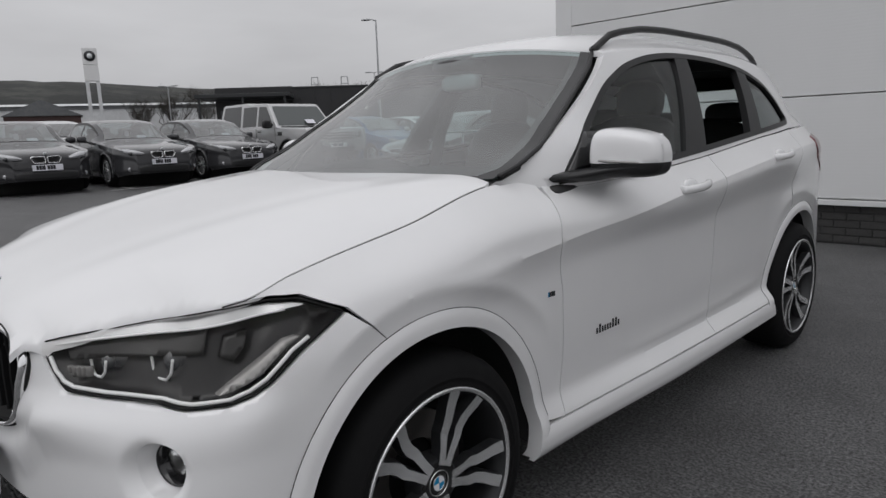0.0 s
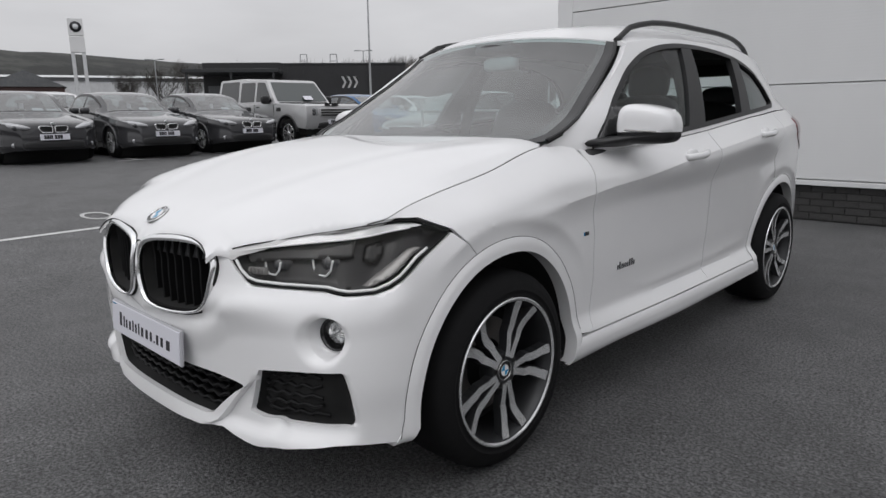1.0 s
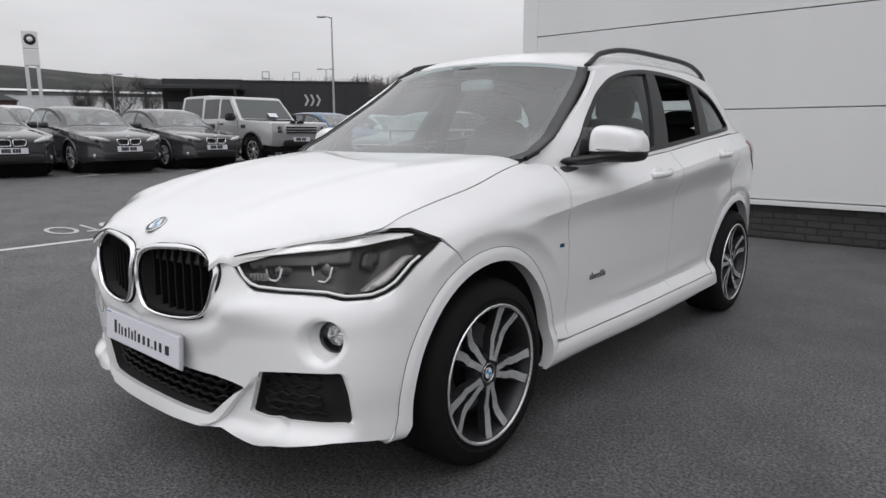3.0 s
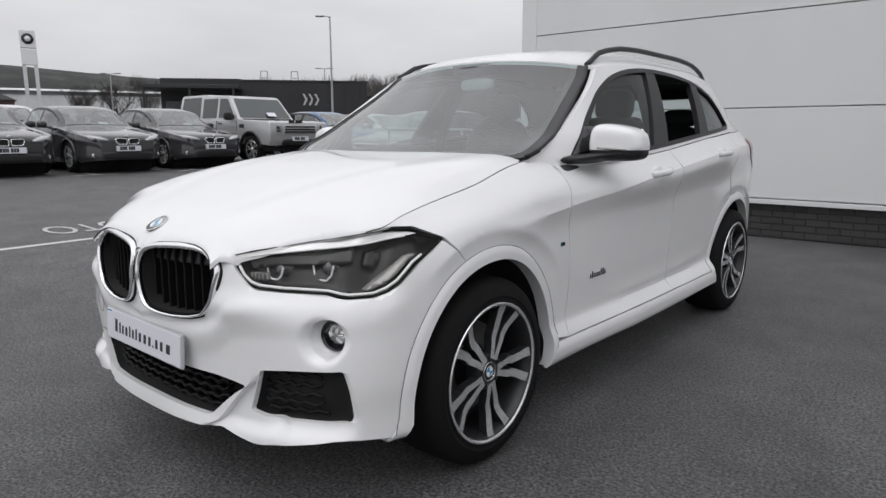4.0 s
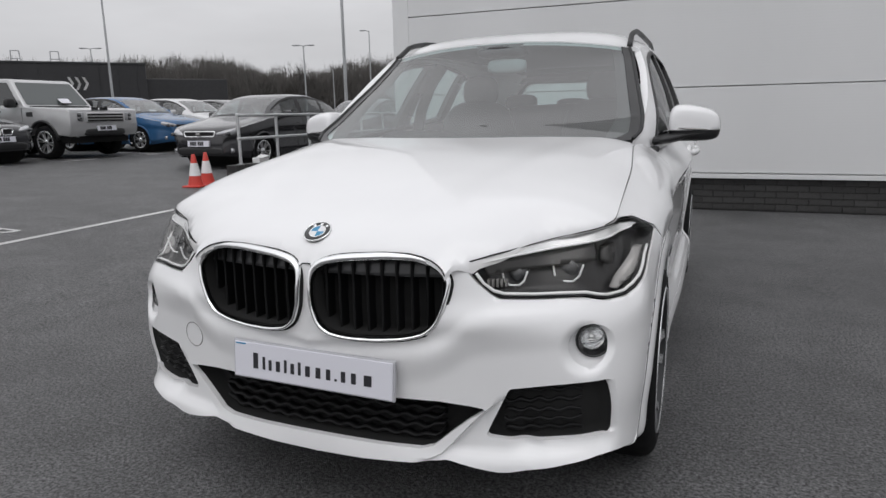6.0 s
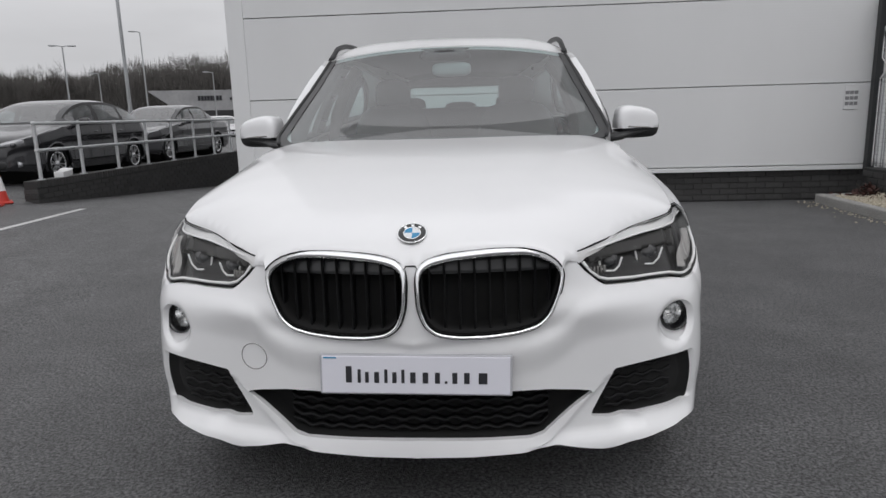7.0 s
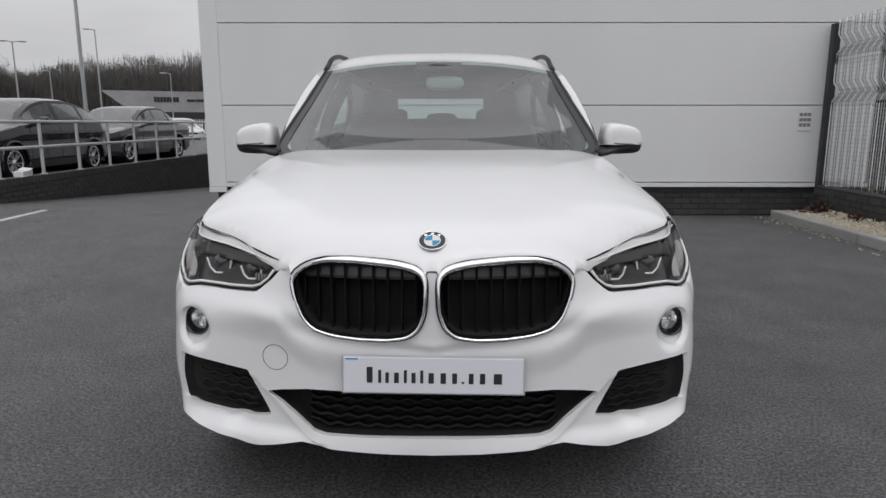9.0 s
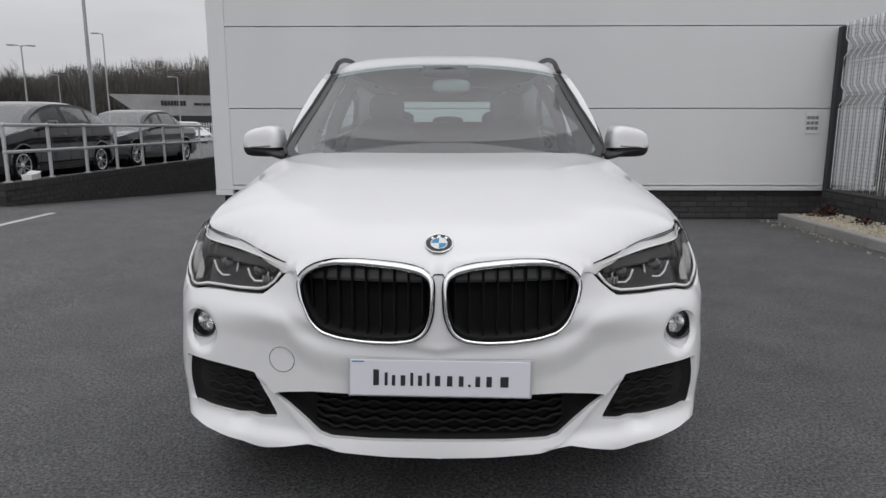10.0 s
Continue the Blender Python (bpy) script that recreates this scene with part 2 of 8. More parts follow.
def rounded(points, radius=0.02, steps=5):
    """A closed outline with rounded corners. A point may carry its own radius as a third number."""
    out, k = [], len(points)
    for i, p in enumerate(points):
        r = p[2] if len(p) > 2 else radius
        a, b, c = np.array(points[i - 1][:2]), np.array(p[:2]), np.array(points[(i + 1) % k][:2])
        u, w = a - b, c - b
        lu, lw = np.linalg.norm(u), np.linalg.norm(w)
        r = min(r, 0.45 * lu, 0.45 * lw)
        if r < 1e-4:
            out.append(tuple(b))
            continue
        p0, p1 = b + u / lu * r, b + w / lw * r
        for j in range(steps + 1):
            t = j / steps
            out.append(tuple((1 - t) ** 2 * p0 + 2 * t * (1 - t) * b + t * t * p1))
    return out


def dense(points, step, closed=True):
    """An outline with a point at least every step."""
    out, k = [], len(points)
    for i in range(k if closed else k - 1):
        a, b = np.array(points[i]), np.array(points[(i + 1) % k])
        m = max(1, int(np.ceil(np.linalg.norm(b - a) / step)))
        out += [tuple(a + (b - a) * j / m) for j in range(m)]
    if not closed:
        out.append(tuple(points[-1]))
    return out


def inside(poly, q):
    """Which of the points q lie in the outline."""
    p, q = np.asarray(poly, float), np.asarray(q, float)
    res = np.zeros(len(q), bool)
    for a, b in zip(p, np.roll(p, -1, axis=0)):
        cross = (a[1] > q[:, 1]) != (b[1] > q[:, 1])
        with np.errstate(all="ignore"):
            x = (b[0] - a[0]) * (q[:, 1] - a[1]) / (b[1] - a[1]) + a[0]
        res ^= cross & (q[:, 0] < x)
    return res


def shrink(poly, d):
    """The outline moved inwards by d."""
    p = np.asarray(poly, float)
    area = 0.5 * np.sum(p[:, 0] * np.roll(p[:, 1], -1) - np.roll(p[:, 0], -1) * p[:, 1])
    e1, e2 = p - np.roll(p, 1, axis=0), np.roll(p, -1, axis=0) - p
    t = e1 / (np.linalg.norm(e1, axis=1, keepdims=True) + 1e-9) + e2 / (np.linalg.norm(e2, axis=1, keepdims=True) + 1e-9)
    t /= np.linalg.norm(t, axis=1, keepdims=True) + 1e-9
    n = np.stack([-t[:, 1], t[:, 0]], 1) * (1 if area > 0 else -1)
    return [tuple(v) for v in p + n * d]


def sheet(outline, place, holes=(), step=0.02, depth=0.012, inward=None, mirror=False, both=False, gap=0.0, lines=()):
    """A bent panel: the flat outline (with holes) filled finely, each point put by place(u, v), its rim turned in by depth along inward(points).
    lines: pressed lines that the panel's edges follow."""
    from mathutils.geometry import delaunay_2d_cdt
    out = dense(shrink(outline, gap) if gap else outline, step)
    rims = [out] + [dense(h, step) for h in holes]
    pts, edges = [], []
    for rim in rims:
        base = len(pts)
        pts += rim
        edges += [(base + i, base + (i + 1) % len(rim)) for i in range(len(rim))]
    for line in lines:
        row = dense(line, step * .8, False)
        ok = inside(shrink(out, step * .3), row)
        for h in rims[1:]:
            ok &= ~inside(shrink(h, -step * .3), row)
        base = len(pts)
        index = np.cumsum(ok) - 1
        pts += [p for p, k in zip(row, ok) if k]
        edges += [(base + int(index[i]), base + int(index[i + 1])) for i in range(len(row) - 1) if ok[i] and ok[i + 1]]
    o = np.array(out)
    lo, hi = o.min(0), o.max(0)
    gx, gy = np.meshgrid(np.arange(lo[0] + step / 2, hi[0], step), np.arange(lo[1] + step / 2, hi[1], step))
    gx[::2] += step / 2
    q = np.stack([gx.ravel(), gy.ravel()], 1)
    q = q[inside(out, q)]
    for h in rims[1:]:
        q = q[~inside(h, q)]
    rim_pts = np.array(pts)
    keep = np.array([np.min(np.sum((rim_pts - x) ** 2, axis=1)) > (step * 0.45) ** 2 for x in q], bool) if len(q) else np.zeros(0, bool)
    pts += [tuple(x) for x in q[keep]]
    res = delaunay_2d_cdt([Vector(p) for p in pts], edges, [], 0, 1e-6)
    vs, tris = np.array([tuple(v) for v in res[0]]), np.array([tuple(f) for f in res[2] if len(f) == 3])
    mid = vs[tris].mean(1)
    ok = inside(out, mid)
    for h in rims[1:]:
        ok &= ~inside(h, mid)
    tris = tris[ok]
    xyz = place(vs[:, 0], vs[:, 1])
    # turn all triangles to face outwards
    a, b, c = (xyz[tris[:, i]] for i in range(3))
    nrm = np.cross(b - a, c - a)
    ref = inward(xyz)
    flip = np.einsum("ij,ij->i", nrm, ref[tris[:, 0]]) > 0
    tris[flip] = tris[flip][:, ::-1]
    used = np.zeros(len(vs), bool)
    used[tris.ravel()] = True
    # rim edges are those with one triangle
    e = np.concatenate([tris[:, [0, 1]], tris[:, [1, 2]], tris[:, [2, 0]]])
    seen = {}
    for i, j in e:
        seen[(int(i), int(j))] = seen.get((int(i), int(j)), 0) + 1
    border = [k for k in seen if (k[1], k[0]) not in seen]
    bm = bmesh.new()
    for side in ((1, -1) if both else ((-1,) if mirror else (1,))):
        sc = np.array([side, 1, 1])
        bv = [bm.verts.new(p * sc) if u else None for p, u in zip(xyz, used)]
        low = {}
        for t in tris:
            f = [bv[i] for i in t]
            bm.faces.new(f if side == 1 else f[::-1])
        if depth:
            for i, j in border:
                if both and abs(xyz[i][0]) < 1e-5 and abs(xyz[j][0]) < 1e-5:
                    continue
                for k in (i, j):
                    if k not in low:
                        low[k] = bm.verts.new((xyz[k] + ref[k] * depth) * sc)
                f = [bv[j], bv[i], low[i], low[j]]
                bm.faces.new(f if side == 1 else f[::-1])
    if both:
        bmesh.ops.remove_doubles(bm, verts=[v for v in bm.verts if abs(v.co.x) < 1e-4], dist=2e-4)
    return bm


def crisp(ob, angle=40):
    ob.data.set_sharp_from_angle(angle=radians(angle))
    return ob


def add_blob(bm, centre, half, power=3.0, n=20, mat=0, m=None):
    """A rounded, box-like body."""
    made = bmesh.ops.create_cube(bm, size=2.0)
    bmesh.ops.subdivide_edges(bm, edges=list({e for v in made["verts"] for e in v.link_edges}), cuts=max(3, n // 4), use_grid_fill=True)
    vs = [v for v in bm.verts if not v.tag]
    for v in vs:
        v.tag = True
        c = v.co
        k = (abs(c.x) ** power + abs(c.y) ** power + abs(c.z) ** power) ** (1 / power)
        v.co = Vector((centre[0] + c.x / k * half[0], centre[1] + c.y / k * half[1], centre[2] + c.z / k * half[2]))
        if m is not None:
            v.co = m @ v.co
    for f in {f for v in vs for f in v.link_faces}:
        f.material_index = mat
    return vs


# ---- ground, white building, low walls ----
def ground_height(x, y):
    """The yard rises gently to the parked row; a ramp falls away beside the building."""
    z = 0.036 * min(max(-2.5 - x, 0.0), 7.0) + 0.02 * min(max(-9.5 - x, 0.0), 4.5)
    if y > 6.0:
        z -= 0.066 * min(y - 6.0, 14.0) * float(smoothstep(-6.32, -6.18, x))
    return z


def smoothstep(a, b, x):
    t = np.clip((np.asarray(x, float) - a) / (b - a), 0, 1)
    return t * t * (3 - 2 * t)


def build_ground():
    xs = sorted({-900, -400, -200, -100, -60, -40, -25, -18, -14, *[-13 + i for i in range(0, 7)], -6.32, -6.27, -6.22, -6.18, -5, -4, -3, -2.5, -2, -1, 0, 1, 2, 3, 4, 5, 8, 14, 30, 80, 200, 500, 900})
    ys = sorted({-900, -400, -150, -60, -25, -12, -6, -3, 0, 2, 4, 6, *[7 + i for i in range(14)], 26, 35, 50, 80, 140, 300, 600, 900})
    bm = bmesh.new()
    grid = [[bm.verts.new((x, y, ground_height(x, y))) for x in xs] for y in ys]
    for j in range(len(ys) - 1):
        for i in range(len(xs) - 1):
            bm.faces.new((grid[j][i], grid[j][i + 1], grid[j + 1][i + 1], grid[j + 1][i]))
    return tagged(part("ground", bm, ASPHALT, smooth=False), "dark grey worn asphalt yard, slightly damp", "ground", kind="structure")


build_ground()


def paint_strip(name, corners, label):
    """A painted mark on the asphalt, 4 mm proud."""
    bm = bmesh.new()
    (x0, y0), (x1, y1) = corners[0], corners[1]
    n = max(2, int(max(abs(x1 - x0), abs(y1 - y0)) / 0.4))
    w = corners[2]
    d = Vector((x1 - x0, y1 - y0)).normalized()
    s = Vector((-d.y, d.x)) * w / 2
    rows = []
    for i in range(n + 1):
        x, y = x0 + (x1 - x0) * i / n, y0 + (y1 - y0) * i / n
        rows.append([bm.verts.new((x + k * s.x, y + k * s.y, ground_height(x + k * s.x, y + k * s.y) + 0.004)) for k in (-1, 1)])
    for a, b in zip(rows, rows[1:]):
        bm.faces.new((a[0], a[1], b[1], b[0]))
    return tagged(part(name, bm, ROAD_PAINT, smooth=False), label, "road marking", kind="structure")


paint_strip("road_marking", ((-4.82, -3.0), (-5.13, 5.85), 0.085), "thin white painted bay line on asphalt")
for y in (4.15, 6.40, 8.65, 11.0):
    paint_strip("road_marking", ((-17.5, y), (-12.3, y), 0.09), "white painted parking bay line")
    paint_strip("road_marking", ((-12.3, y - 0.45), (-12.3, y + 0.45), 0.09), "white painted parking bay end mark")


def flat_text(name, words, size, m, mat, parent=None, extrude=0.0, label=""):
    """Letters in the built-in font, turned into a mesh."""
    cu = bpy.data.curves.new(name, "FONT")
    cu.body, cu.size, cu.extrude, cu.align_x, cu.align_y = words, size, extrude, "CENTER", "CENTER"
    tmp = bpy.data.objects.new(name, cu)
    me = bpy.data.meshes.new_from_object(tmp)
    bpy.data.objects.remove(tmp)
    me.materials.clear()
    me.materials.append(mat)
    ob = new(name, me)
    ob.parent = parent
    ob.matrix_world = m if parent is None else m
    if label:
        ob["label"] = label
    return ob


# the word on the asphalt, to be read from the far side
word = flat_text("painted_word", "PHOTO", 0.76, pose(-5.70, 1.53, ground_height(-5.70, 1.53) + 0.006, -2.06, 0, -90) @ Matrix.Diagonal((0.54, 1.0, 1, 1)), ROAD_PAINT)
tagged(word, "white painted word PHOTO on asphalt", "road marking", kind="structure")

WALL_Y, WALL_L, WALL_R = 6.15, -3.07, 5.58


def build_white_building():
    core = bmesh.new()
    add_box(core, (WALL_L + 0.02, WALL_Y + 0.06, 0.40), (WALL_R - 0.02, 24.0, 9.0))
    wall = tagged(part("wall_north", core, CLADDING, smooth=False), "white insulated metal cladding wall of a showroom", "wall", kind="structure")
    rows = [0.432 + 0.0] + [1.425 + 1.02 * i for i in range(8)]
    for k in range(len(rows) - 1):
        bm = bmesh.new()
        add_box(bm, (WALL_L + 0.20, WALL_Y, rows[k] + 0.006), (WALL_R - 0.02, WALL_Y + 0.06, rows[k + 1] - 0.006), 0.004)
        part("cladding_panel", bm, RIBBED, wall, smooth=False)
    bm = bmesh.new()
    add_box(bm, (WALL_L - .03, WALL_Y - 0.003, 0.372), (WALL_L + 0.1985, WALL_Y + 0.3, 9.0), 0.004)
    add_box(bm, (WALL_L - .034, WALL_Y - 0.007, 0.300), (WALL_L + 0.1985, WALL_Y + 0.3, 0.369), 0.004)
    part("corner_trim", bm, CLADDING, wall, smooth=False)
    bm = bmesh.new()
    add_box(bm, (WALL_L + 0.20, WALL_Y - 0.018, 0.372), (WALL_R, WALL_Y + 0.05, 0.424), 0.005)
    part("bottom_trim", bm, CLADDING, wall, "white drip flashing", smooth=False)
    for k in range(len(rows) - 1):
        bm = bmesh.new()
        add_box(bm, (WALL_L, WALL_Y + 0.3, rows[k] + 0.006), (WALL_L + 0.06, 24.0, rows[k + 1] - 0.006), 0.004)
        part("cladding_panel", bm, RIBBED, wall, smooth=False)
    plinth = bmesh.new()
    add_box(plinth, (WALL_L + 0.06, WALL_Y + 0.062, -0.9), (WALL_R, 23.9, 0.371))
    return wall, tagged(part("wall_base", plinth, MORTAR, smooth=False), "dark brick plinth below the cladding", "wall", kind="structure")


RIBBED = material("ribbed_white_cladding", (0.62, 0.625, 0.63), 0.42)
colour_in(RIBBED, mottle(RIBBED, noise_node(RIBBED, 0.5, 5.0, 0.55, (1, 1, 0.3)), (0.645, 0.65, 0.655), (0.71, 0.715, 0.72), 0.3, 0.7))
rib = RIBBED.node_tree.nodes.new("ShaderNodeTexWave")
rib.wave_type, rib.bands_direction = "BANDS", "Z"
rib.inputs["Scale"].default_value, rib.inputs["Distortion"].default_value = 9.5, 0.6
rib.inputs["Detail"].default_value = 1.0
rib_at = RIBBED.node_tree.nodes.new("ShaderNodeTexCoord")
RIBBED.node_tree.links.new(rib_at.outputs["Object"], rib.inputs["Vector"])
relief(RIBBED, rib.outputs[1], 0.09, 0.003)
WHITE_WALL, PLINTH = build_white_building()

NOTICE_GREY = material("notice_grey", (0.22, 0.22, 0.23), 0.6)
# a small notice on the wall: a grid of dark pictograms on white
notice = thing("wall_notice", "small white safety notice with dark pictograms on white cladding", "sign", pose(4.67, WALL_Y - 0.004, 1.255))
bm = bmesh.new()
add_box(bm, (-0.085, -0.008, -0.15), (0.085, 0.0, 0.13), 0.003)
part("panel", bm, CLADDING, notice, smooth=False)
for i in range(3):
    for j in range(3):
        bm = bmesh.new()
        add_box(bm, (-0.075 + 0.052 * i, -0.011, -0.10 + 0.066 * j), (-0.030 + 0.052 * i, -0.0085, -0.058 + 0.066 * j), 0.002)
        part("pictogram", bm, NOTICE_GREY, notice, smooth=False)

# ramp's retaining wall with a tubular rail
RAMP_X, RAMP_Y0, RAMP_Y1, RAMP_TOP = -6.15, 6.45, 16.5, 0.42


def build_ramp_wall():
    bm = bmesh.new()
    add_box(bm, (RAMP_X - 0.20, RAMP_Y0 + 0.012, -1.0), (RAMP_X - 0.012, RAMP_Y1, RAMP_TOP - 0.012))
    return tagged(part("wall_ramp", bm, MORTAR, smooth=False), "low dark brick retaining wall beside a ramp", "wall", kind="structure")


RAMP_WALL = build_ramp_wall()


def build_railing():
    rail = thing("railing", "grey galvanised tubular railing on a low brick wall", "railing", pose(RAMP_X - 0.10, 0, 0))
    posts = [6.70 + 1.04 * i for i in range(10)]
    top, mid = RAMP_TOP + 0.80, RAMP_TOP + 0.42
    for y in posts:
        bm = bmesh.new()
        add_rod(bm, (0, y, RAMP_TOP), (0, y, top), 0.026, n=12)
        add_rod(bm, (0, y, RAMP_TOP), (0, y, RAMP_TOP + 0.012), 0.055, n=12)
        bmesh.ops.create_uvsphere(bm, u_segments=12, v_segments=8, radius=0.036, matrix=Matrix.Translation((0, y, top)))
        bmesh.ops.create_uvsphere(bm, u_segments=12, v_segments=8, radius=0.036, matrix=Matrix.Translation((0, y, mid)))
        crisp(part("post", bm, RAIL_STEEL, rail))
    for z in (top, mid):
        bm = bmesh.new()
        add_rod(bm, (0, posts[0] - 0.03, z), (0, posts[-1], z), 0.024, n=12)
        crisp(part("rail", bm, RAIL_STEEL, rail))


build_railing()


# ---- the white car's envelope: a plan curve pushed in and out by height ----
PLAN = [(0, -.800), (.25, -.790), (.46, -.760), (.60, -.722), (.71, -.676), (.792, -.618), (.842, -.535), (.868, -.41), (.884, -.25),
        (.893, 0), (.888, .45), (.892, 1.3), (.890, 2.2), (.881, 2.67), (.838, 3.06), (.795, 3.24), (.715, 3.38), (.56, 3.49), (.3, 3.56), (0, 3.585)]


def slopes(x, y):
    """Slopes of a smooth curve without overshoot through the rows of y."""
    x, y = np.asarray(x, float), np.asarray(y, float)
    h = np.diff(x)
    d = np.diff(y, axis=0) / h.reshape(-1, *[1] * (y.ndim - 1))
    m = np.zeros_like(y)
    w1 = (2 * h[1:] + h[:-1]).reshape(-1, *[1] * (y.ndim - 1))
    w2 = (h[1:] + 2 * h[:-1]).reshape(-1, *[1] * (y.ndim - 1))
    same_sign = d[:-1] * d[1:] > 0
    with np.errstate(all="ignore"):
        m[1:-1] = np.where(same_sign, (w1 + w2) / (w1 / d[:-1] + w2 / d[1:]), 0)
    m[0], m[-1] = d[0], d[-1]
    return m


def curve_at(x, y, m, q):
    x = np.asarray(x, float)
    i = np.clip(np.searchsorted(x, q, "right") - 1, 0, len(x) - 2)
    h = x[i + 1] - x[i]
    t = (q - x[i]) / h
    if y.ndim > 1:
        h, t = h[:, None], t[:, None]
    return (2 * t**3 - 3 * t**2 + 1) * y[i] + (t**3 - 2 * t**2 + t) * h * m[i] + (-2 * t**3 + 3 * t**2) * y[i + 1] + (t**3 - t**2) * h * m[i + 1]


plan_xy = np.array(PLAN, float)
plan_len = np.concatenate([[0], np.cumsum(np.linalg.norm(np.diff(plan_xy, axis=0), axis=1))])
centred = np.zeros_like(plan_xy)
centred[1:-1] = (plan_xy[2:] - plan_xy[:-2]) / (plan_len[2:] - plan_len[:-2])[:, None]
centred[0], centred[-1] = (1, 0), (-1, 0)
S_END = plan_len[-1]


def s_of(x=None, y=None):
    """Place along the plan curve of a point of its table."""
    k = next(i for i, p in enumerate(PLAN) if (x is None or abs(p[0] - x) < 1e-6) and (y is None or abs(p[1] - y) < 1e-6))
    return plan_len[k]


STATIONS = [0, s_of(.46), s_of(.71), s_of(.842), s_of(.868), s_of(.893), s_of(.888, .45), s_of(.892), s_of(.890), s_of(.881), s_of(.838), s_of(.715), S_END]
# eight long lines from the sill up to the bonnet's edge and the waist: (outwards, height) at each station
LINE_OFF = [
    (-.06, -.07, -.06, -.07, -.055, -.04, -.05, -.08, -.08, -.04, -.05, -.06, -.06),
    (-.005, .006, .010, -.010, -.008, -.012, -.012, .0, .0, -.010, 0, 0, 0),
    (-.012, -.010, -.004, -.008, -.004, -.012, -.008, .004, .002, -.010, 0, 0, .02),
    (-.016, -.016, -.008, .002, .004, -.014, -.032, -.044, -.044, -.012, 0, .01, .02),
    (-.014, -.014, -.020, -.010, .002, -.014, -.028, -.032, -.030, -.010, 0, 0, -.02),
    (.006, -.006, -.040, -.034, -.008, -.008, -.028, -.026, -.022, -.006, .005, -.02, -.03),
    (.002, -.026, -.062, -.062, -.034, -.020, -.022, .014, .014, .008, 0, -.05, -.06),
    (-.006, -.045, -.165, -.126, -.130, -.138, -.165, -.052, -.066, -.076, -.085, -.12, -.125)]
LINE_Z = [
    (.205, .207, .213, .218, .225, .23, .22, .215, .22, .25, .25, .28, .28),
    (.235, .238, .248, .255, .262, .27, .27, .255, .26, .29, .30, .33, .33),
    (.30, .30, .32, .33, .34, .34, .33, .33, .335, .34, .40, .42, .42),
    (.43, .43, .44, .44, .45, .45, .42, .40, .41, .45, .50, .50, .50),
    (.548, .60, .60, .60, .60, .60, .60, .58, .60, .62, .65, .66, .66),
    (.575, .655, .668, .684, .72, .75, .80, .80, .85, .86, .88, .85, .85),
    (.69, .715, .718, .735, .80, .87, .915, .925, .995, 1.015, 1.03, 1.00, 1.0),
    (.784, .799, .872, .884, .917, .980, 1.054, 1.056, 1.128, 1.158, 1.17, 1.12, 1.12)]
off_table, z_table = np.array(LINE_OFF).T, np.array(LINE_Z).T
off_slope, z_slope = slopes(STATIONS, off_table), slopes(STATIONS, z_table)
TURN_FROM, TURN_TO = s_of(.25), s_of(.888, .45) - .15
BACK_FROM, BACK_TO = s_of(.881), s_of(.3, 3.56)

FOG_S = s_of(.71) + .040


def fold(d, below, above):
    """A crease: one at the line d = 0 with a sharp edge, running out softly to either side."""
    return np.where(d < 0, np.clip(1 + d / below, 0, 1) ** 1.5, np.clip(1 - d / above, 0, 1) ** 2)


LEDGE = ((0, .14, .28, .34, .377, .405, .424, .452, .504, .62, .75, .90, 1.03, 1.12),
         (.538, .540, .548, .553, .568, .585, .602, .628, .640, .649, .655, .654, .665, .68))
SHOULDER = ((.2, .45, .66, .86, 1.2, 1.6, 2.1, 2.45, 2.95, 3.3), (.845, .866, .890, .907, .950, .985, 1.032, 1.060, 1.085, 1.09))
TUCK = ((.5, .67, 1.0, 1.3, 1.67, 2.2), (.52, .485, .432, .428, .438, .462))


# the outer edge of the band round the middle intake, from its upper corner down to the lip, in (x, z)
SEP = ((.520, .430), (.480, .395), (.440, .352), (.400, .305), (.375, .280), (.345, .2645), (.310, .2555))


def beside(line, x, z):
    """Distance from a line in (x, z), above 0 on its outer and lower side."""
    x, z = np.asarray(x, float), np.asarray(z, float)
    best, sign = np.full(x.shape, 9.0), np.zeros(x.shape)
    for (xa, za), (xb, zb) in zip(line, line[1:]):
        dx, dz = xb - xa, zb - za
        t = np.clip(((x - xa) * dx + (z - za) * dz) / (dx * dx + dz * dz), 0, 1)
        d = np.hypot(x - xa - t * dx, z - za - t * dz)
        near = d < best
        side = (x - xa) * -dz + (z - za) * dx
        best, sign = np.where(near, d, best), np.where(near, np.where(side > 0, 1.0, -1.0), sign)
    return best * sign


def plan_s(x):
    """Place along the plan's front where it has this x."""
    g = np.linspace(0, s_of(.868), 300)
    return float(np.interp(x, curve_at(plan_len, plan_xy, centred, g)[:, 0], g))


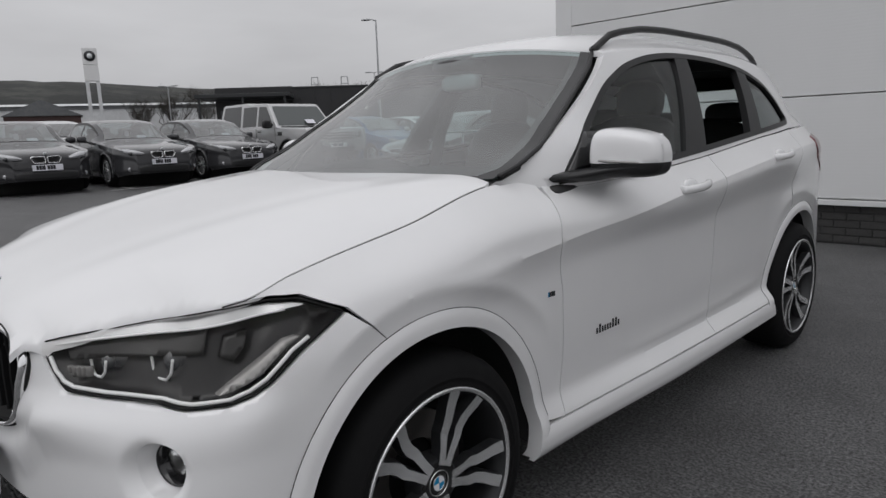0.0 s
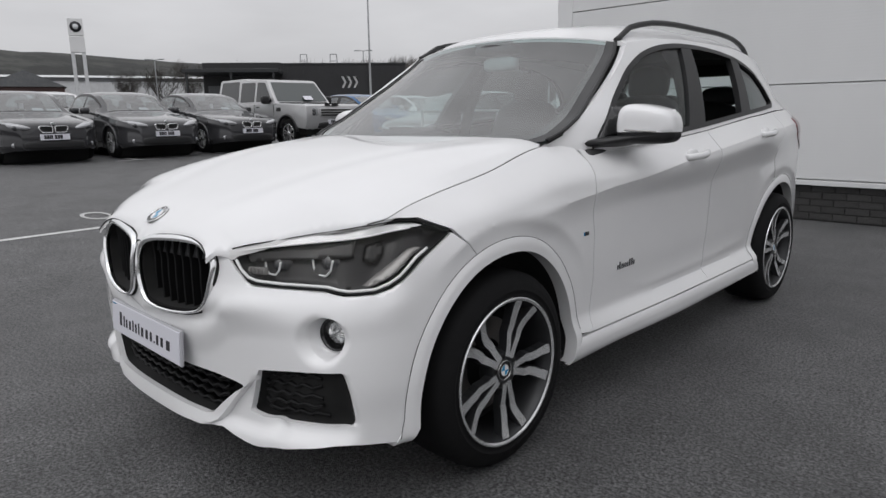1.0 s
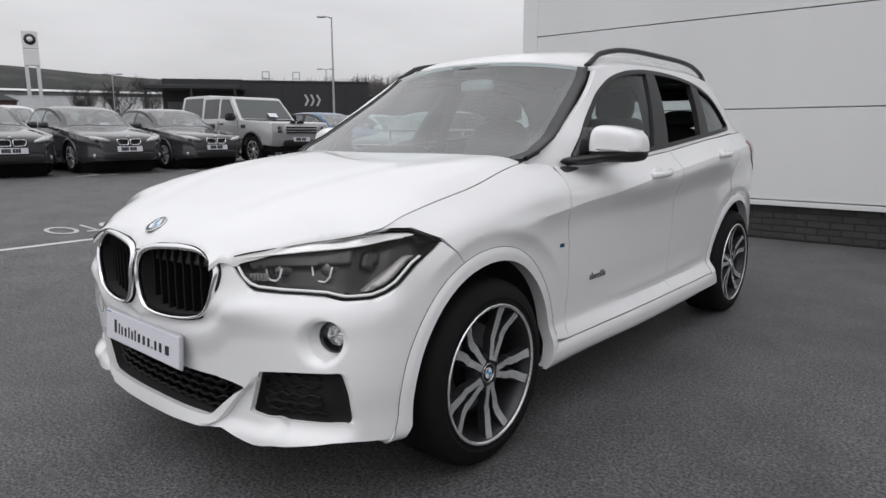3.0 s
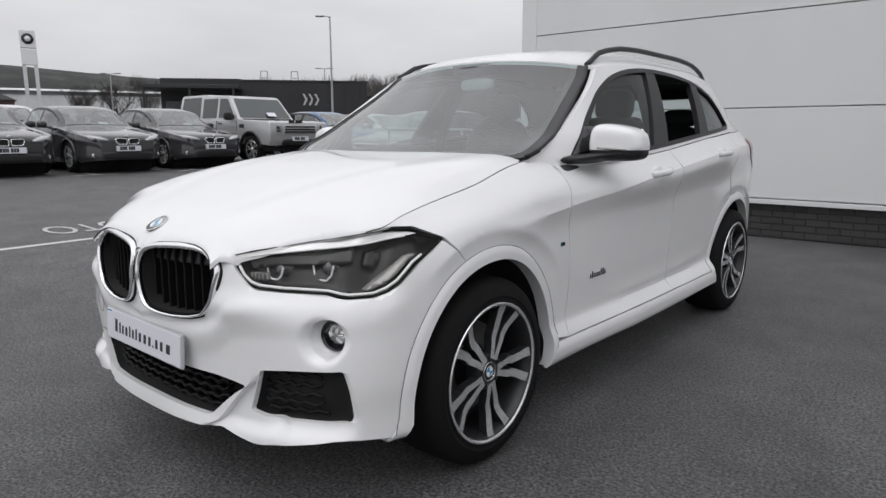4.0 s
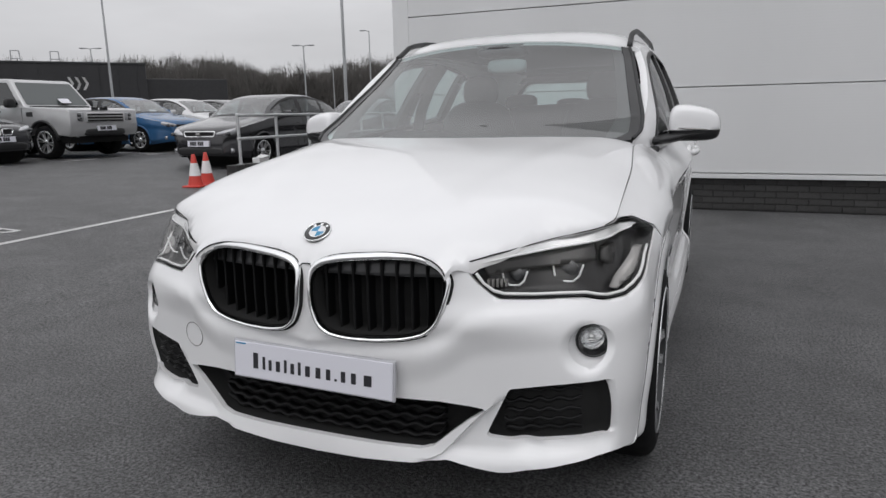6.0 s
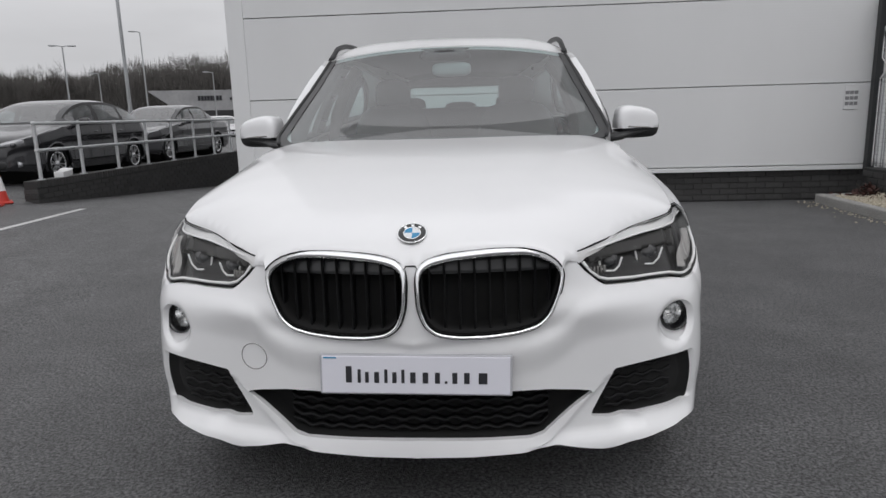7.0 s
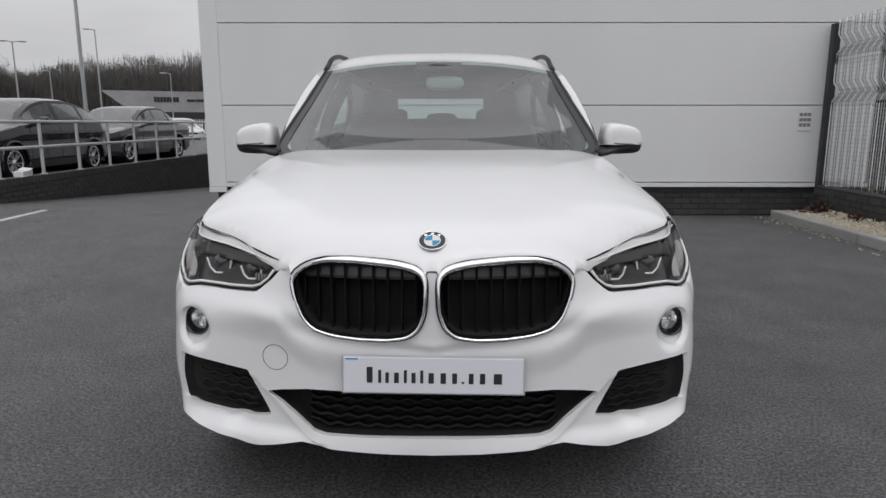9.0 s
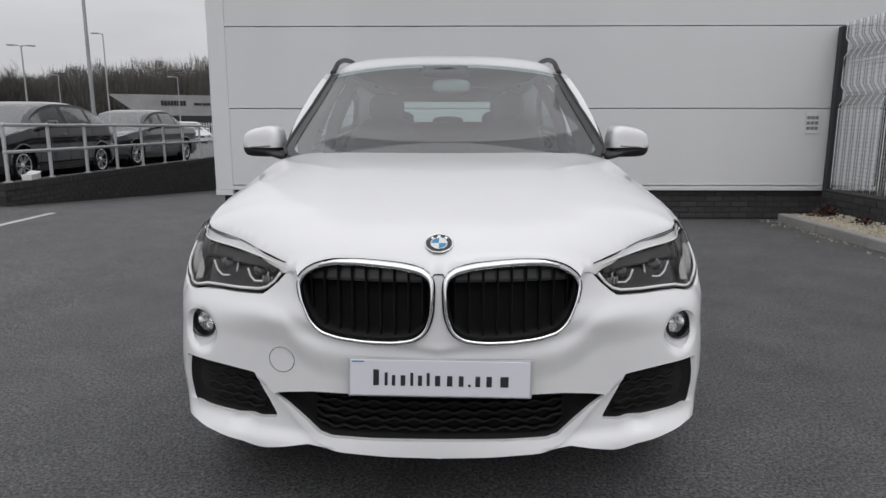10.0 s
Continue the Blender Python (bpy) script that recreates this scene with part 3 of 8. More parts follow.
def creases(s, z, x, y):
    """The pressed lines of the body, outwards in metres."""
    d = z - np.interp(s, *LEDGE)
    out = (.013 - .006 * smoothstep(.5, .85, s)) * np.where(d < 0, smoothstep(-.085, 0, d), smoothstep(.055, 0, d)) * (1 - smoothstep(.98, 1.12, s))
    flank = smoothstep(1.35, 1.75, s)
    out = out + .015 * fold(z - np.interp(y, *SHOULDER), .095, .10) * flank * (1 - smoothstep(3.0, 3.3, y))
    out = out + .007 * fold(z - np.interp(y, *TUCK), .055, .09) * smoothstep(.75, 1.2, y) * (1 - smoothstep(2.0, 2.3, y))
    # flared shoulder over the wheels
    for cy, lift in ((0, .011), (2.67, .006)):
        r = np.hypot(y - cy, z - .335)
        a = np.degrees(np.arctan2(z - .335, y - cy))
        out = out + lift * fold(r - .505 - .05 * smoothstep(80, 30, a), .05, .12) * smoothstep(12, 45, a) * (1 - smoothstep(112, 140, a)) * (s > .9)
    # the strut and the splitter lie back behind the band that frames the middle intake
    front = s < .95
    back = smoothstep(0, .006, beside(SEP, x, z)) * smoothstep(0, .010, .437 + (x - .44) * .32 - z) * front * smoothstep(.30, .345, x) * (1 - smoothstep(-.04, .03, x - .53 - .10 * smoothstep(.36, .31, z)))
    out = out - (.011 + .010 * smoothstep(.262, .30, z)) * back
    out = out - .020 * smoothstep(.270, .320, z) * (1 - smoothstep(.33, .40, z)) * smoothstep(.54, .62, x) * (1 - smoothstep(.79, .83, x)) * front
    return out


def shell(s, z):
    """Points (n, 3) of the envelope at places s along the plan and heights z."""
    s, z = np.atleast_1d(np.asarray(s, float)), np.atleast_1d(np.asarray(z, float))
    c = curve_at(plan_len, plan_xy, centred, np.clip(s, 0, S_END))
    turn = -np.pi / 2 + np.pi / 2 * smoothstep(TURN_FROM, TURN_TO, s) + np.pi / 2 * smoothstep(BACK_FROM, BACK_TO, s)
    o, h = curve_at(STATIONS, off_table, off_slope, s), curve_at(STATIONS, z_table, z_slope, s)
    # one smooth section for each point
    d = np.diff(o, axis=1) / np.diff(h, axis=1)
    hh = np.diff(h, axis=1)
    m = np.zeros_like(o)
    w1, w2 = 2 * hh[:, 1:] + hh[:, :-1], hh[:, 1:] + 2 * hh[:, :-1]
    with np.errstate(all="ignore"):
        m[:, 1:-1] = np.where(d[:, :-1] * d[:, 1:] > 0, (w1 + w2) / (w1 / d[:, :-1] + w2 / d[:, 1:]), 0)
    m[:, 0], m[:, -1] = d[:, 0], d[:, -1] * 1.25
    zc = np.clip(z, h[:, 0], h[:, -1])
    i = np.clip((h <= zc[:, None]).sum(1) - 1, 0, h.shape[1] - 2)
    r = np.arange(len(s))
    g = hh[r, i]
    t = (zc - h[r, i]) / g
    off = (2 * t**3 - 3 * t**2 + 1) * o[r, i] + (t**3 - 2 * t**2 + t) * g * m[r, i] + (-2 * t**3 + 3 * t**2) * o[r, i + 1] + (t**3 - t**2) * g * m[r, i + 1]
    off = off + creases(s, z, c[:, 0], c[:, 1])
    dent = 1 - smoothstep(.040, .078, np.hypot(s - FOG_S, (z - .574) * 1.05))
    off = off - .024 * dent
    return np.stack([c[:, 0] + np.cos(turn) * off, c[:, 1] + np.sin(turn) * off, z], 1)


def top_of(s):
    return curve_at(STATIONS, z_table, z_slope, np.atleast_1d(np.asarray(s, float)))[:, -1]


def bottom_of(s):
    return curve_at(STATIONS, z_table, z_slope, np.atleast_1d(np.asarray(s, float)))[:, 0]


def at_x(x, z):
    """Place s on the car's front where the envelope has this x at height z."""
    g = np.linspace(0, s_of(.893), 240)
    return float(np.interp(x, np.maximum.accumulate(shell(g, np.full_like(g, z))[:, 0]), g))


def at_y(y, z):
    """Place s on the car's flank where the envelope has this y at height z."""
    g = np.linspace(s_of(.60), s_of(.56, 3.49), 500)
    return float(np.interp(y, np.maximum.accumulate(shell(g, np.full_like(g, z))[:, 1]), g))


# ---- the white car ----
car = thing("parked_car", "clean white compact crossover car parked on asphalt", "car")


def on_shell(u, v):
    return shell(u, v)


def into_shell(p):
    """Inward directions for points of the envelope."""
    turn = smoothstep(0.45, 0.86, p[:, 0])
    rear = smoothstep(3.1, 3.5, p[:, 1])
    d = np.stack([-turn, (1 - turn) * np.where(p[:, 1] > 1.5, -1, 1), np.zeros(len(p))], 1)
    d[:, 1] -= rear
    top = smoothstep(0.80, 0.95, p[:, 2]) * (p[:, 1] < 0.6)
    d[:, 2] -= 0.6 * top
    return d / np.linalg.norm(d, axis=1, keepdims=True)


def fx(points):
    """Front outline in (x, z) to the envelope's (s, z)."""
    return [(at_x(p[0], p[1]), *p[1:]) for p in points]


def fy(points):
    """Flank outline in (y, z) to the envelope's (s, z)."""
    return [(at_y(p[0], p[1]), *p[1:]) for p in points]


ARCH_R, TRIM_R, AXLE_Z, WHEELBASE = 0.402, 0.449, 0.335, 2.67


def arc(cy, r, a0, a1, n=24, squash=1.0):
    """Arc round a wheel in (y, z); 0 degrees points back, 90 up."""
    return [(cy + r * math.cos(radians(a0 + (a1 - a0) * i / n)), AXLE_Z + squash * r * math.sin(radians(a0 + (a1 - a0) * i / n))) for i in range(n + 1)]


def lamp_up(s):
    """The lamp's inner end rises towards the kidney."""
    return .004 * (1 - smoothstep(.45, .74, s))


# outlines: headlight, kidney, intakes, in front (x, z) or flank (y, z) terms
LAMP_LOW = [(.440, .796), (.476, .752), (.508, .724), (.53, .7105), (.63, .708), (.72, .7085), (.775, .708), (.816, .700), (.843, .6965), (.93, .6965), (.98, .708), (1.02, .728), (1.09, .778), (1.20, .838)]
LAMP_TOP = [(.508, .815), (.575, .827), (.69, .847), (.775, .8575), (.855, .8685), (.912, .8730), (1.0, .8775), (1.086, .874), (1.142, .857)]
LAMP_LOW, LAMP_TOP = ([(u - (.005 if u < .45 else 0), v + float(lamp_up(u))) for u, v in line] for line in (LAMP_LOW, LAMP_TOP))
LAMP = LAMP_LOW + LAMP_TOP[::-1]


def bonnet_edge(s):
    """Height of the bonnet's shut line: along the lamp, then rising clear of it."""
    s = np.asarray(s, float)
    low = np.interp(s, (.40, .44, .508, .575, .69, .775, .857, 1.06), (.783, .7988, .8180, .8300, .8500, .8605, .8730, .9235)) + lamp_up(s)
    return np.where(s < 1.06, np.minimum(low, top_of(s)), top_of(s))


LAMP = rounded([(*p[:2], 0.012) for p in LAMP], 0.012, 3)
KIDNEY = [(x + .010 * float(smoothstep(.2, .39, x)), z - .009 * float(smoothstep(.70, .80, z))) for x, z in [(.012, .750), (.017, .787), (.045, .809), (.10, .821), (.165, .827), (.23, .831), (.30, .830), (.348, .817), (.384, .793), (.398, .757), (.394, .725), (.385, .690), (.366, .642), (.335, .610), (.28, .595), (.205, .588), (.125, .588), (.067, .597), (.034, .622), (.016, .672)]]
KIDNEY = rounded([(*p, .02) for p in KIDNEY], 0.02, 3)


def kidney_at(u, v, out=0.0):
    """The kidneys stand a little proud and lean back at the top."""
    u, v = np.asarray(u, float), np.asarray(v, float)
    y = -0.806 + 0.34 * u**2 + 0.9 * np.maximum(v - 0.70, 0) ** 1.6
    return np.stack([u, y - out, v], 1)


FOG = [(.784 + .066 * math.cos(w), .580 + .060 * math.sin(w)) for w in (math.tau * i / 40 for i in range(40))]
SIDE_INTAKE = rounded(fx([(.553, .471, .008), (.66, .484, .03), (.800, .492, .022), (.814, .42, .03), (.812, .328, .022), (.69, .327, .03), (.56, .319, .02), (.487, .327, .014)]), 0.02, 4)


def build_body():
    z_nose = .784
    # the notch of the kidney in the front panel, walked from the nose outwards
    low = [p for p in KIDNEY if p[1] < z_nose - 0.003]
    low.sort(key=lambda p: math.atan2(p[1] - .71, p[0] - .20))
    start = min(range(len(low)), key=lambda i: math.hypot(low[i][0] - .02, low[i][1] - z_nose))
    loop = low[start:] + low[:start]
    if loop[1][1] > loop[0][1]:
        loop = [loop[0]] + loop[:0:-1]
    notch = fx(loop)
    lamp_low = [(s - .004 if s < .5 else s + (.005 if s > 1 else 0), z - .0055) for s, z in LAMP_LOW]
    seam = fy([(-.20, .795), (-.158, .755)])
    arch = fy(arc(0, TRIM_R - .012, 110, 180, 18)) + fy([(-.452, .30), (-.458, .26), (-.46, .245)])
    bottom_s = np.linspace(arch[-1][0], 0, 90)
    bottom = [(float(s), float(np.interp(s, (0, .15, .29, .37, .392, .46, .53, .56, .665, .71, .80, .85, .93, 1.0), (.234, .238, .247, .257, .261, .248, .238, .239, .260, .268, .280, .279, .268, .256)))) for s in bottom_s]
    outline = [(0.0, z_nose - .002)] + notch + [(at_x(.41, .794), .794)] + lamp_low + seam + arch + bottom[1:]
    main = [(0.0, .284)] + fx([(.2, .284), (.318, .287), (.352, .297), (.40, .340), (.45, .381), (.490, .407), (.486, .413), (.45, .419), (.37, .426), (.24, .425)]) + [(0.0, .424)]
    # the main intake is a notch at the middle: split the outline there
    outline = [p for p in outline if not (p[0] < 1e-6 and p[1] < .3)]
    outline = outline + [(0.0, .232)] + [(0.0, .284)] + main[1:-1] + [(0.0, .424)]
    fog_hole = FOG
    pressed = [[(plan_s(x), z) for x, z in SEP], [(plan_s(x + .0035), z - .005) for x, z in SEP]]
    pressed += [[(plan_s(x), .437 + (x - .44) * .32 - d) for x in np.linspace(.50, .57, 8)] for d in (0, .010)]
    pressed.append([(s, float(np.interp(s, *LEDGE))) for s in np.linspace(.012, 1.05, 60)])
    bm = sheet(outline, on_shell, [SIDE_INTAKE, fog_hole], 0.0095, 0.018, into_shell, both=True, lines=pressed)
    crisp(part("front_bumper", bm, PAINT, car), 60)

    shoulder = [fy([(y, float(np.interp(y, *SHOULDER))) for y in np.linspace(.34, 3.2, 90)])]
    tuck = [fy([(y, float(np.interp(y, *TUCK))) for y in np.linspace(.9, 2.2, 50)])]
    for flipped in (False, True):
        # wing
        along = np.linspace(.895, at_y(.40, 1.04), 40)
        top = [(float(s), float(z) - .002) for s, z in zip(along, bonnet_edge(along))]
        door_cut = [(.42, 1.046), (.50, 1.048), (.56, 1.036), (.560, .99), (.532, .93), (.522, .88), (.535, .80), (.550, .72), (.550, .51), (.53, .338)]
        wing = [(1.207, .842), (1.142, .8625), (1.086, .8795), (1.0, .8830), (.912, .8780)] + top + fy(door_cut) + fy(arc(0, TRIM_R - .012, 2, 109.8, 26)) + fy([(-.1975, .796)])
        crisp(part("wing", sheet(wing, on_shell, [], 0.0125, 0.014, into_shell, mirror=flipped, gap=0.0016, lines=shoulder), PAINT, car), 24)
        # doors
        belt = lambda y: float(np.interp(y, (.60, .66, 1.3, 1.6, 2.2, 2.67, 3.1), (1.02, 1.022, 1.053, 1.073, 1.127, 1.157, 1.168)))
        front = fy([(.53, .338), (.550, .51), (.550, .72), (.535, .80), (.522, .88), (.532, .93), (.560, .99), (.575, 1.032)]) + fy([(y, belt(y)) for y in np.linspace(.66, 1.60, 14)]) + fy([(1.62, .90), (1.62, .70), (1.60, .338)])
        crisp(part("front_door", sheet(front, on_shell, [], 0.014, 0.014, into_shell, mirror=flipped, gap=0.0028, lines=shoulder + tuck), PAINT, car), 24)
        rear = fy([(1.60, .338), (1.62, .70), (1.62, .90), (1.60, belt(1.6))]) + fy([(y, belt(y)) for y in np.linspace(1.63, 2.60, 14)]) + fy([(2.58, 1.05), (2.50, .90)]) + fy(arc(WHEELBASE, TRIM_R - .012, 108, 172, 14)) + fy([(2.235, .338)])
        crisp(part("rear_door", sheet(rear, on_shell, [], 0.015, 0.014, into_shell, mirror=flipped, gap=0.0028, lines=shoulder + tuck), PAINT, car), 24)
        # rear quarter, round to the middle of the tail
        s_tail = np.linspace(at_y(3.20, .9), S_END, 18)
        tail = [(float(s), float(top_of(s)[0]) - .002) for s in s_tail]
        tail_low = [(float(s), float(bottom_of(s)[0]) + .001) for s in np.linspace(S_END, at_y(3.1, .3), 24)]
        quarter = fy([(2.50, .90), (2.58, 1.05), (2.60, belt(2.6))]) + fy([(y, belt(y)) for y in np.linspace(2.65, 3.1, 8)]) + tail + tail_low + fy(arc(WHEELBASE, TRIM_R - .012, -2, 106, 26))
        lamp_hole = fy([(2.90, 1.112), (3.02, 1.125), (3.12, 1.09), (3.18, 1.00), (3.20, .90), (3.10, .93), (3.0, .985), (2.90, 1.06)])
        crisp(part("rear_quarter", sheet(quarter, on_shell, [lamp_hole], 0.022, 0.014, into_shell, mirror=flipped, gap=0.0018, lines=shoulder), PAINT, car), 24)
        lens = part("tail_lamp", sheet(lamp_hole, lambda u, v: shell(u, v) - into_shell(shell(u, v)) * .004, [], 0.02, 0.02, into_shell, mirror=flipped, gap=0.002), RED_LENS, car, "red tail lamp")
        # sill
        s0, s1 = at_y(.40, .3), at_y(2.30, .3)
        sill = [(float(s), .334) for s in np.linspace(s0 + .01, s1 - .02, 12)] + [(float(s), .236) for s in np.linspace(s1 + .02, s0 - .01, 30)]
        crisp(part("sill_trim", sheet(sill, lambda u, v: shell(u, v) - into_shell(shell(u, v)) * .010 * smoothstep(.334, .310, v)[:, None], [], 0.016, 0.02, into_shell, mirror=flipped, gap=0.001), PAINT, car, "white sill skirt"), 40)
        # wheel arch trims
        for cy, a0, a1 in ((0, -13, 180), (WHEELBASE, -6, 189)):
            ring = [p for p in arc(cy, TRIM_R, a1, a0, 46)] + [p for p in arc(cy, ARCH_R, a0, a1, 46)]
            if cy == 0:
                ring += [(-.402, .28), (-.412, .232), (-.466, .232), (-.458, .28)]
            ring = fy(ring)
            crisp(part("arch_trim", sheet(ring, lambda u, v, cy=cy: arch_out(u, v, cy), [], 0.014, 0.05, into_shell, mirror=flipped), PAINT, car, "white wheel arch trim"), 45)
            joint = arc(cy, TRIM_R + .001, a1, 4, 60)
            if cy == 0:
                joint = [(-.4615, .262), (-.4585, .29), (-.4520, .315)] + joint
            pts = arch_out(*np.array(fy(joint)).T, cy)
            bm = bmesh.new()
            add_tube(bm, [((-1 if flipped else 1) * p[0], p[1], p[2]) for p in pts], .0009, 5)
            part("arch_joint", bm, GAP, car, "thin dark joint round the arch trim")
        # dark wheel well
        for cy in (0, WHEELBASE):
            bm = bmesh.new()
            rings = []
            for x in (.845, .30):
                rings.append([bm.verts.new((x * (-1 if flipped else 1), y, z)) for y, z in arc(cy, .425, -8, 188, 30)])
            for a, b in zip(range(30), range(1, 31)):
                bm.faces.new((rings[0][a], rings[0][b], rings[1][b], rings[1][a]))
            bm.faces.new(rings[1])
            part("wheel_well", bm, CABIN, car)


def arch_out(u, v, cy):
    p = shell(u, v)
    r = np.hypot(p[:, 1] - cy, p[:, 2] - AXLE_Z)
    lift = 0.007 * smoothstep(TRIM_R + .002, TRIM_R - .02, r) + 0.0025
    p = p - into_shell(p) * lift[:, None]
    p[:, 0] += 0.0
    return p


build_body()

# bonnet: a crowned sheet between the shut lines
CREST_Y = (-.80, -.785, -.765, -.74, -.71, -.66, -.55, -.3, 0, .25, .45)
CREST_Z = (.777, .800, .829, .853, .872, .896, .934, 1.000, 1.051, 1.076, 1.093)
edge_s = np.linspace(at_x(.44, .79), at_y(.40, 1.04), 60)
edge_xyz = shell(edge_s, bonnet_edge(edge_s))
HOOD_Y = np.concatenate([[-.80], edge_xyz[:, 1]])
hood_e = np.concatenate([[(.44, .725)], edge_xyz[:, [0, 2]]])
hood_em, crest_m = slopes(HOOD_Y, hood_e), slopes(CREST_Y, np.array(CREST_Z))


def bonnet_at(x, y):
    x, y = np.asarray(x, float), np.asarray(y, float)
    e = curve_at(HOOD_Y, hood_e, hood_em, np.clip(y, -.80, HOOD_Y[-1]))
    c = curve_at(CREST_Y, np.array(CREST_Z), crest_m, np.clip(y, -.80, .45))
    t = np.abs(x) / e[:, 0]
    z = c - (c - e[:, 1]) * t**5.5
    ridge = np.interp(y, (-.75, -.3, .35), (.30, .44, .60))
    z = z + 0.002 * np.exp(-((np.abs(x) - ridge) / .055) ** 2) * smoothstep(-.76, -.5, y) - 0.001 * np.exp(-((np.abs(x) - ridge + .1) / .06) ** 2) * smoothstep(-.76, -.5, y)
    return np.stack([x, y, z], 1)


def build_bonnet():
    edge = [(float(curve_at(HOOD_Y, hood_e, hood_em, np.array([y]))[0, 0]) - .0025 + .0031 * float(smoothstep(-.52, -.44, y)), y) for y in np.linspace(-.70, .36, 60)]
    # the front edge stays just above the kidneys' frames
    front = []
    for x in (0, .006, .012, .018, .03, .045, .07, .10, .14, .18, .22, .26, .30, .33, .355, .375, .39, .399, .412, .425):
        zs = [za + (zb - za) * (x - a) / (b - a) for (a, za), (b, zb) in zip(KIDNEY, KIDNEY[1:] + KIDNEY[:1]) if (a - x) * (b - x) <= 0 and a != b]
        z = max(zs) + .0065 if zs else (.789 if x < .1 else .800)
        ys = np.linspace(-.80, -.66, 281)
        zz = bonnet_at(np.full(281, x), ys)[:, 2]
        front.append((x, float(ys[int(np.argmax(zz >= z))])))
    rear = [(.712, .395), (.66, .40), (.55, .365), (.40, .33), (.2, .305), (0, .296)]
    outline = front + edge + rear
    bm = sheet(outline, bonnet_at, [], 0.02, 0.016, lambda p: np.tile((0, 0, -1.0), (len(p), 1)), both=True)
    crisp(part("bonnet", bm, PAINT, car), 50)
    for sg in (1, -1):
        # added black tubes stand in for the shade inside the open shut lines
        bm = bmesh.new()
        lip = [tuple(bonnet_at(np.array([x]), np.array([y]))[0]) for x, y in front[:-2]]
        add_tube(bm, [(sg * p[0], p[1] - .001, p[2] - .0025) for p in lip], .0021, 6)
        part("shut_line_shade", bm, GAP, car, "black tube as the shade in the bonnet's front shut line")
        bm = bmesh.new()
        line = [(sg * (float(curve_at(HOOD_Y, hood_e, hood_em, np.array([y]))[0, 0]) + .0005), y, float(curve_at(HOOD_Y, hood_e, hood_em, np.array([y]))[0, 1]) - .0042) for y in np.linspace(-.47, .36, 40)]
        add_tube(bm, line, .0017, 6)
        part("shut_line_shade", bm, GAP, car, "black tube as the shade in the bonnet's shut line")
    bm = bmesh.new()
    # dark underlay below the shut lines
    add_box(bm, (-.66, -.55, .50), (.66, .40, .84), 0.05)
    add_box(bm, (-.40, -.69, .44), (.40, -.5, .70), 0.05)
    add_box(bm, (-.60, .40, .62), (.60, 3.3, .80), 0.05)
    add_box(bm, (-.60, -.45, .26), (.60, 3.2, .45), 0.05)
    part("underbody", bm, GAP, car)


build_bonnet()

# greenhouse
ROOF_Y = (.95, 1.10, 1.35, 1.75, 2.2, 2.7, 3.05, 3.25, 3.36)
ROOF_Z = (1.505, 1.542, 1.578, 1.600, 1.598, 1.566, 1.526, 1.494, 1.474)
roof_m = slopes(ROOF_Y, np.array(ROOF_Z))


def roof_z(y):
    return curve_at(ROOF_Y, np.array(ROOF_Z), roof_m, np.clip(y, .95, 3.36))


def side_x(y, z):
    """Half width of the cabin."""
    y, z = np.asarray(y, float), np.asarray(z, float)
    t = np.maximum(z - 1.045, 0)
    xb = .842 - .15 * np.maximum((1.08 - y) / .65, 0) ** 2 - np.interp(z, (1.10, 1.15, 1.25, 1.42), (.09, .105, .15, .17)) * np.maximum(y - 2.2, 0) ** 2
    return xb - .22 * t - .40 * t**2 - .022 * smoothstep(1.12, 1.32, z) * smoothstep(1.5, 1.0, y)


def on_side(y, z):
    return np.stack([side_x(y, z), np.asarray(y, float), np.asarray(z, float)], 1)


def into_side(p):
    return np.tile((-.9, 0, -.3), (len(p), 1)) / np.linalg.norm((-.9, 0, -.3))


def roof_at(x, y, level=True):
    x, y = np.asarray(x, float), np.asarray(y, float)
    zr = roof_z(y)
    zc = zr - .085
    xg = side_x(y, zc)
    t = np.clip(np.abs(x) / xg, 0, 1)
    z = zc + (zr - zc) * (1 - t**7) - .018 * t**2 + .018 * t**9 + .016 * (1 - t**2)
    # the front edge comes down to meet the screen
    top = screen_at(np.clip(np.abs(x) / SCREEN_L[-1][0], 0, 1), np.ones_like(x))
    if len(x) and level:
        near = np.exp(-(np.maximum(y - top[:, 1], 0) / .10) ** 2)
        z = z + (top[:, 2] + .003 - roof_at(x, top[:, 1], False)[:, 2]) * near * (t < .985)
    return np.stack([x, y, z], 1)


SCREEN_L = [(.708, .42, 1.062), (.734, .50, 1.097), (.726, .625, 1.152), (.697, .755, 1.234), (.665, .895, 1.320), (.633, 1.035, 1.415), (.608, 1.095, 1.470)]


def screen_at(u, v):
    """u from -1 to 1 across, v from 0 to 1 up the screen."""
    u, v = np.asarray(u, float), np.asarray(v, float)
    k = np.linspace(0, 1, len(SCREEN_L))
    e = np.stack([np.interp(v, k, [p[i] for p in SCREEN_L]) for i in range(3)], 1)
    bulge_y, bulge_z = .135 - .045 * v, -.012 + .060 * v
    w = 1 - np.abs(u) ** 2.3
    return np.stack([e[:, 0] * u, e[:, 1] - bulge_y * w, e[:, 2] + bulge_z * w], 1)


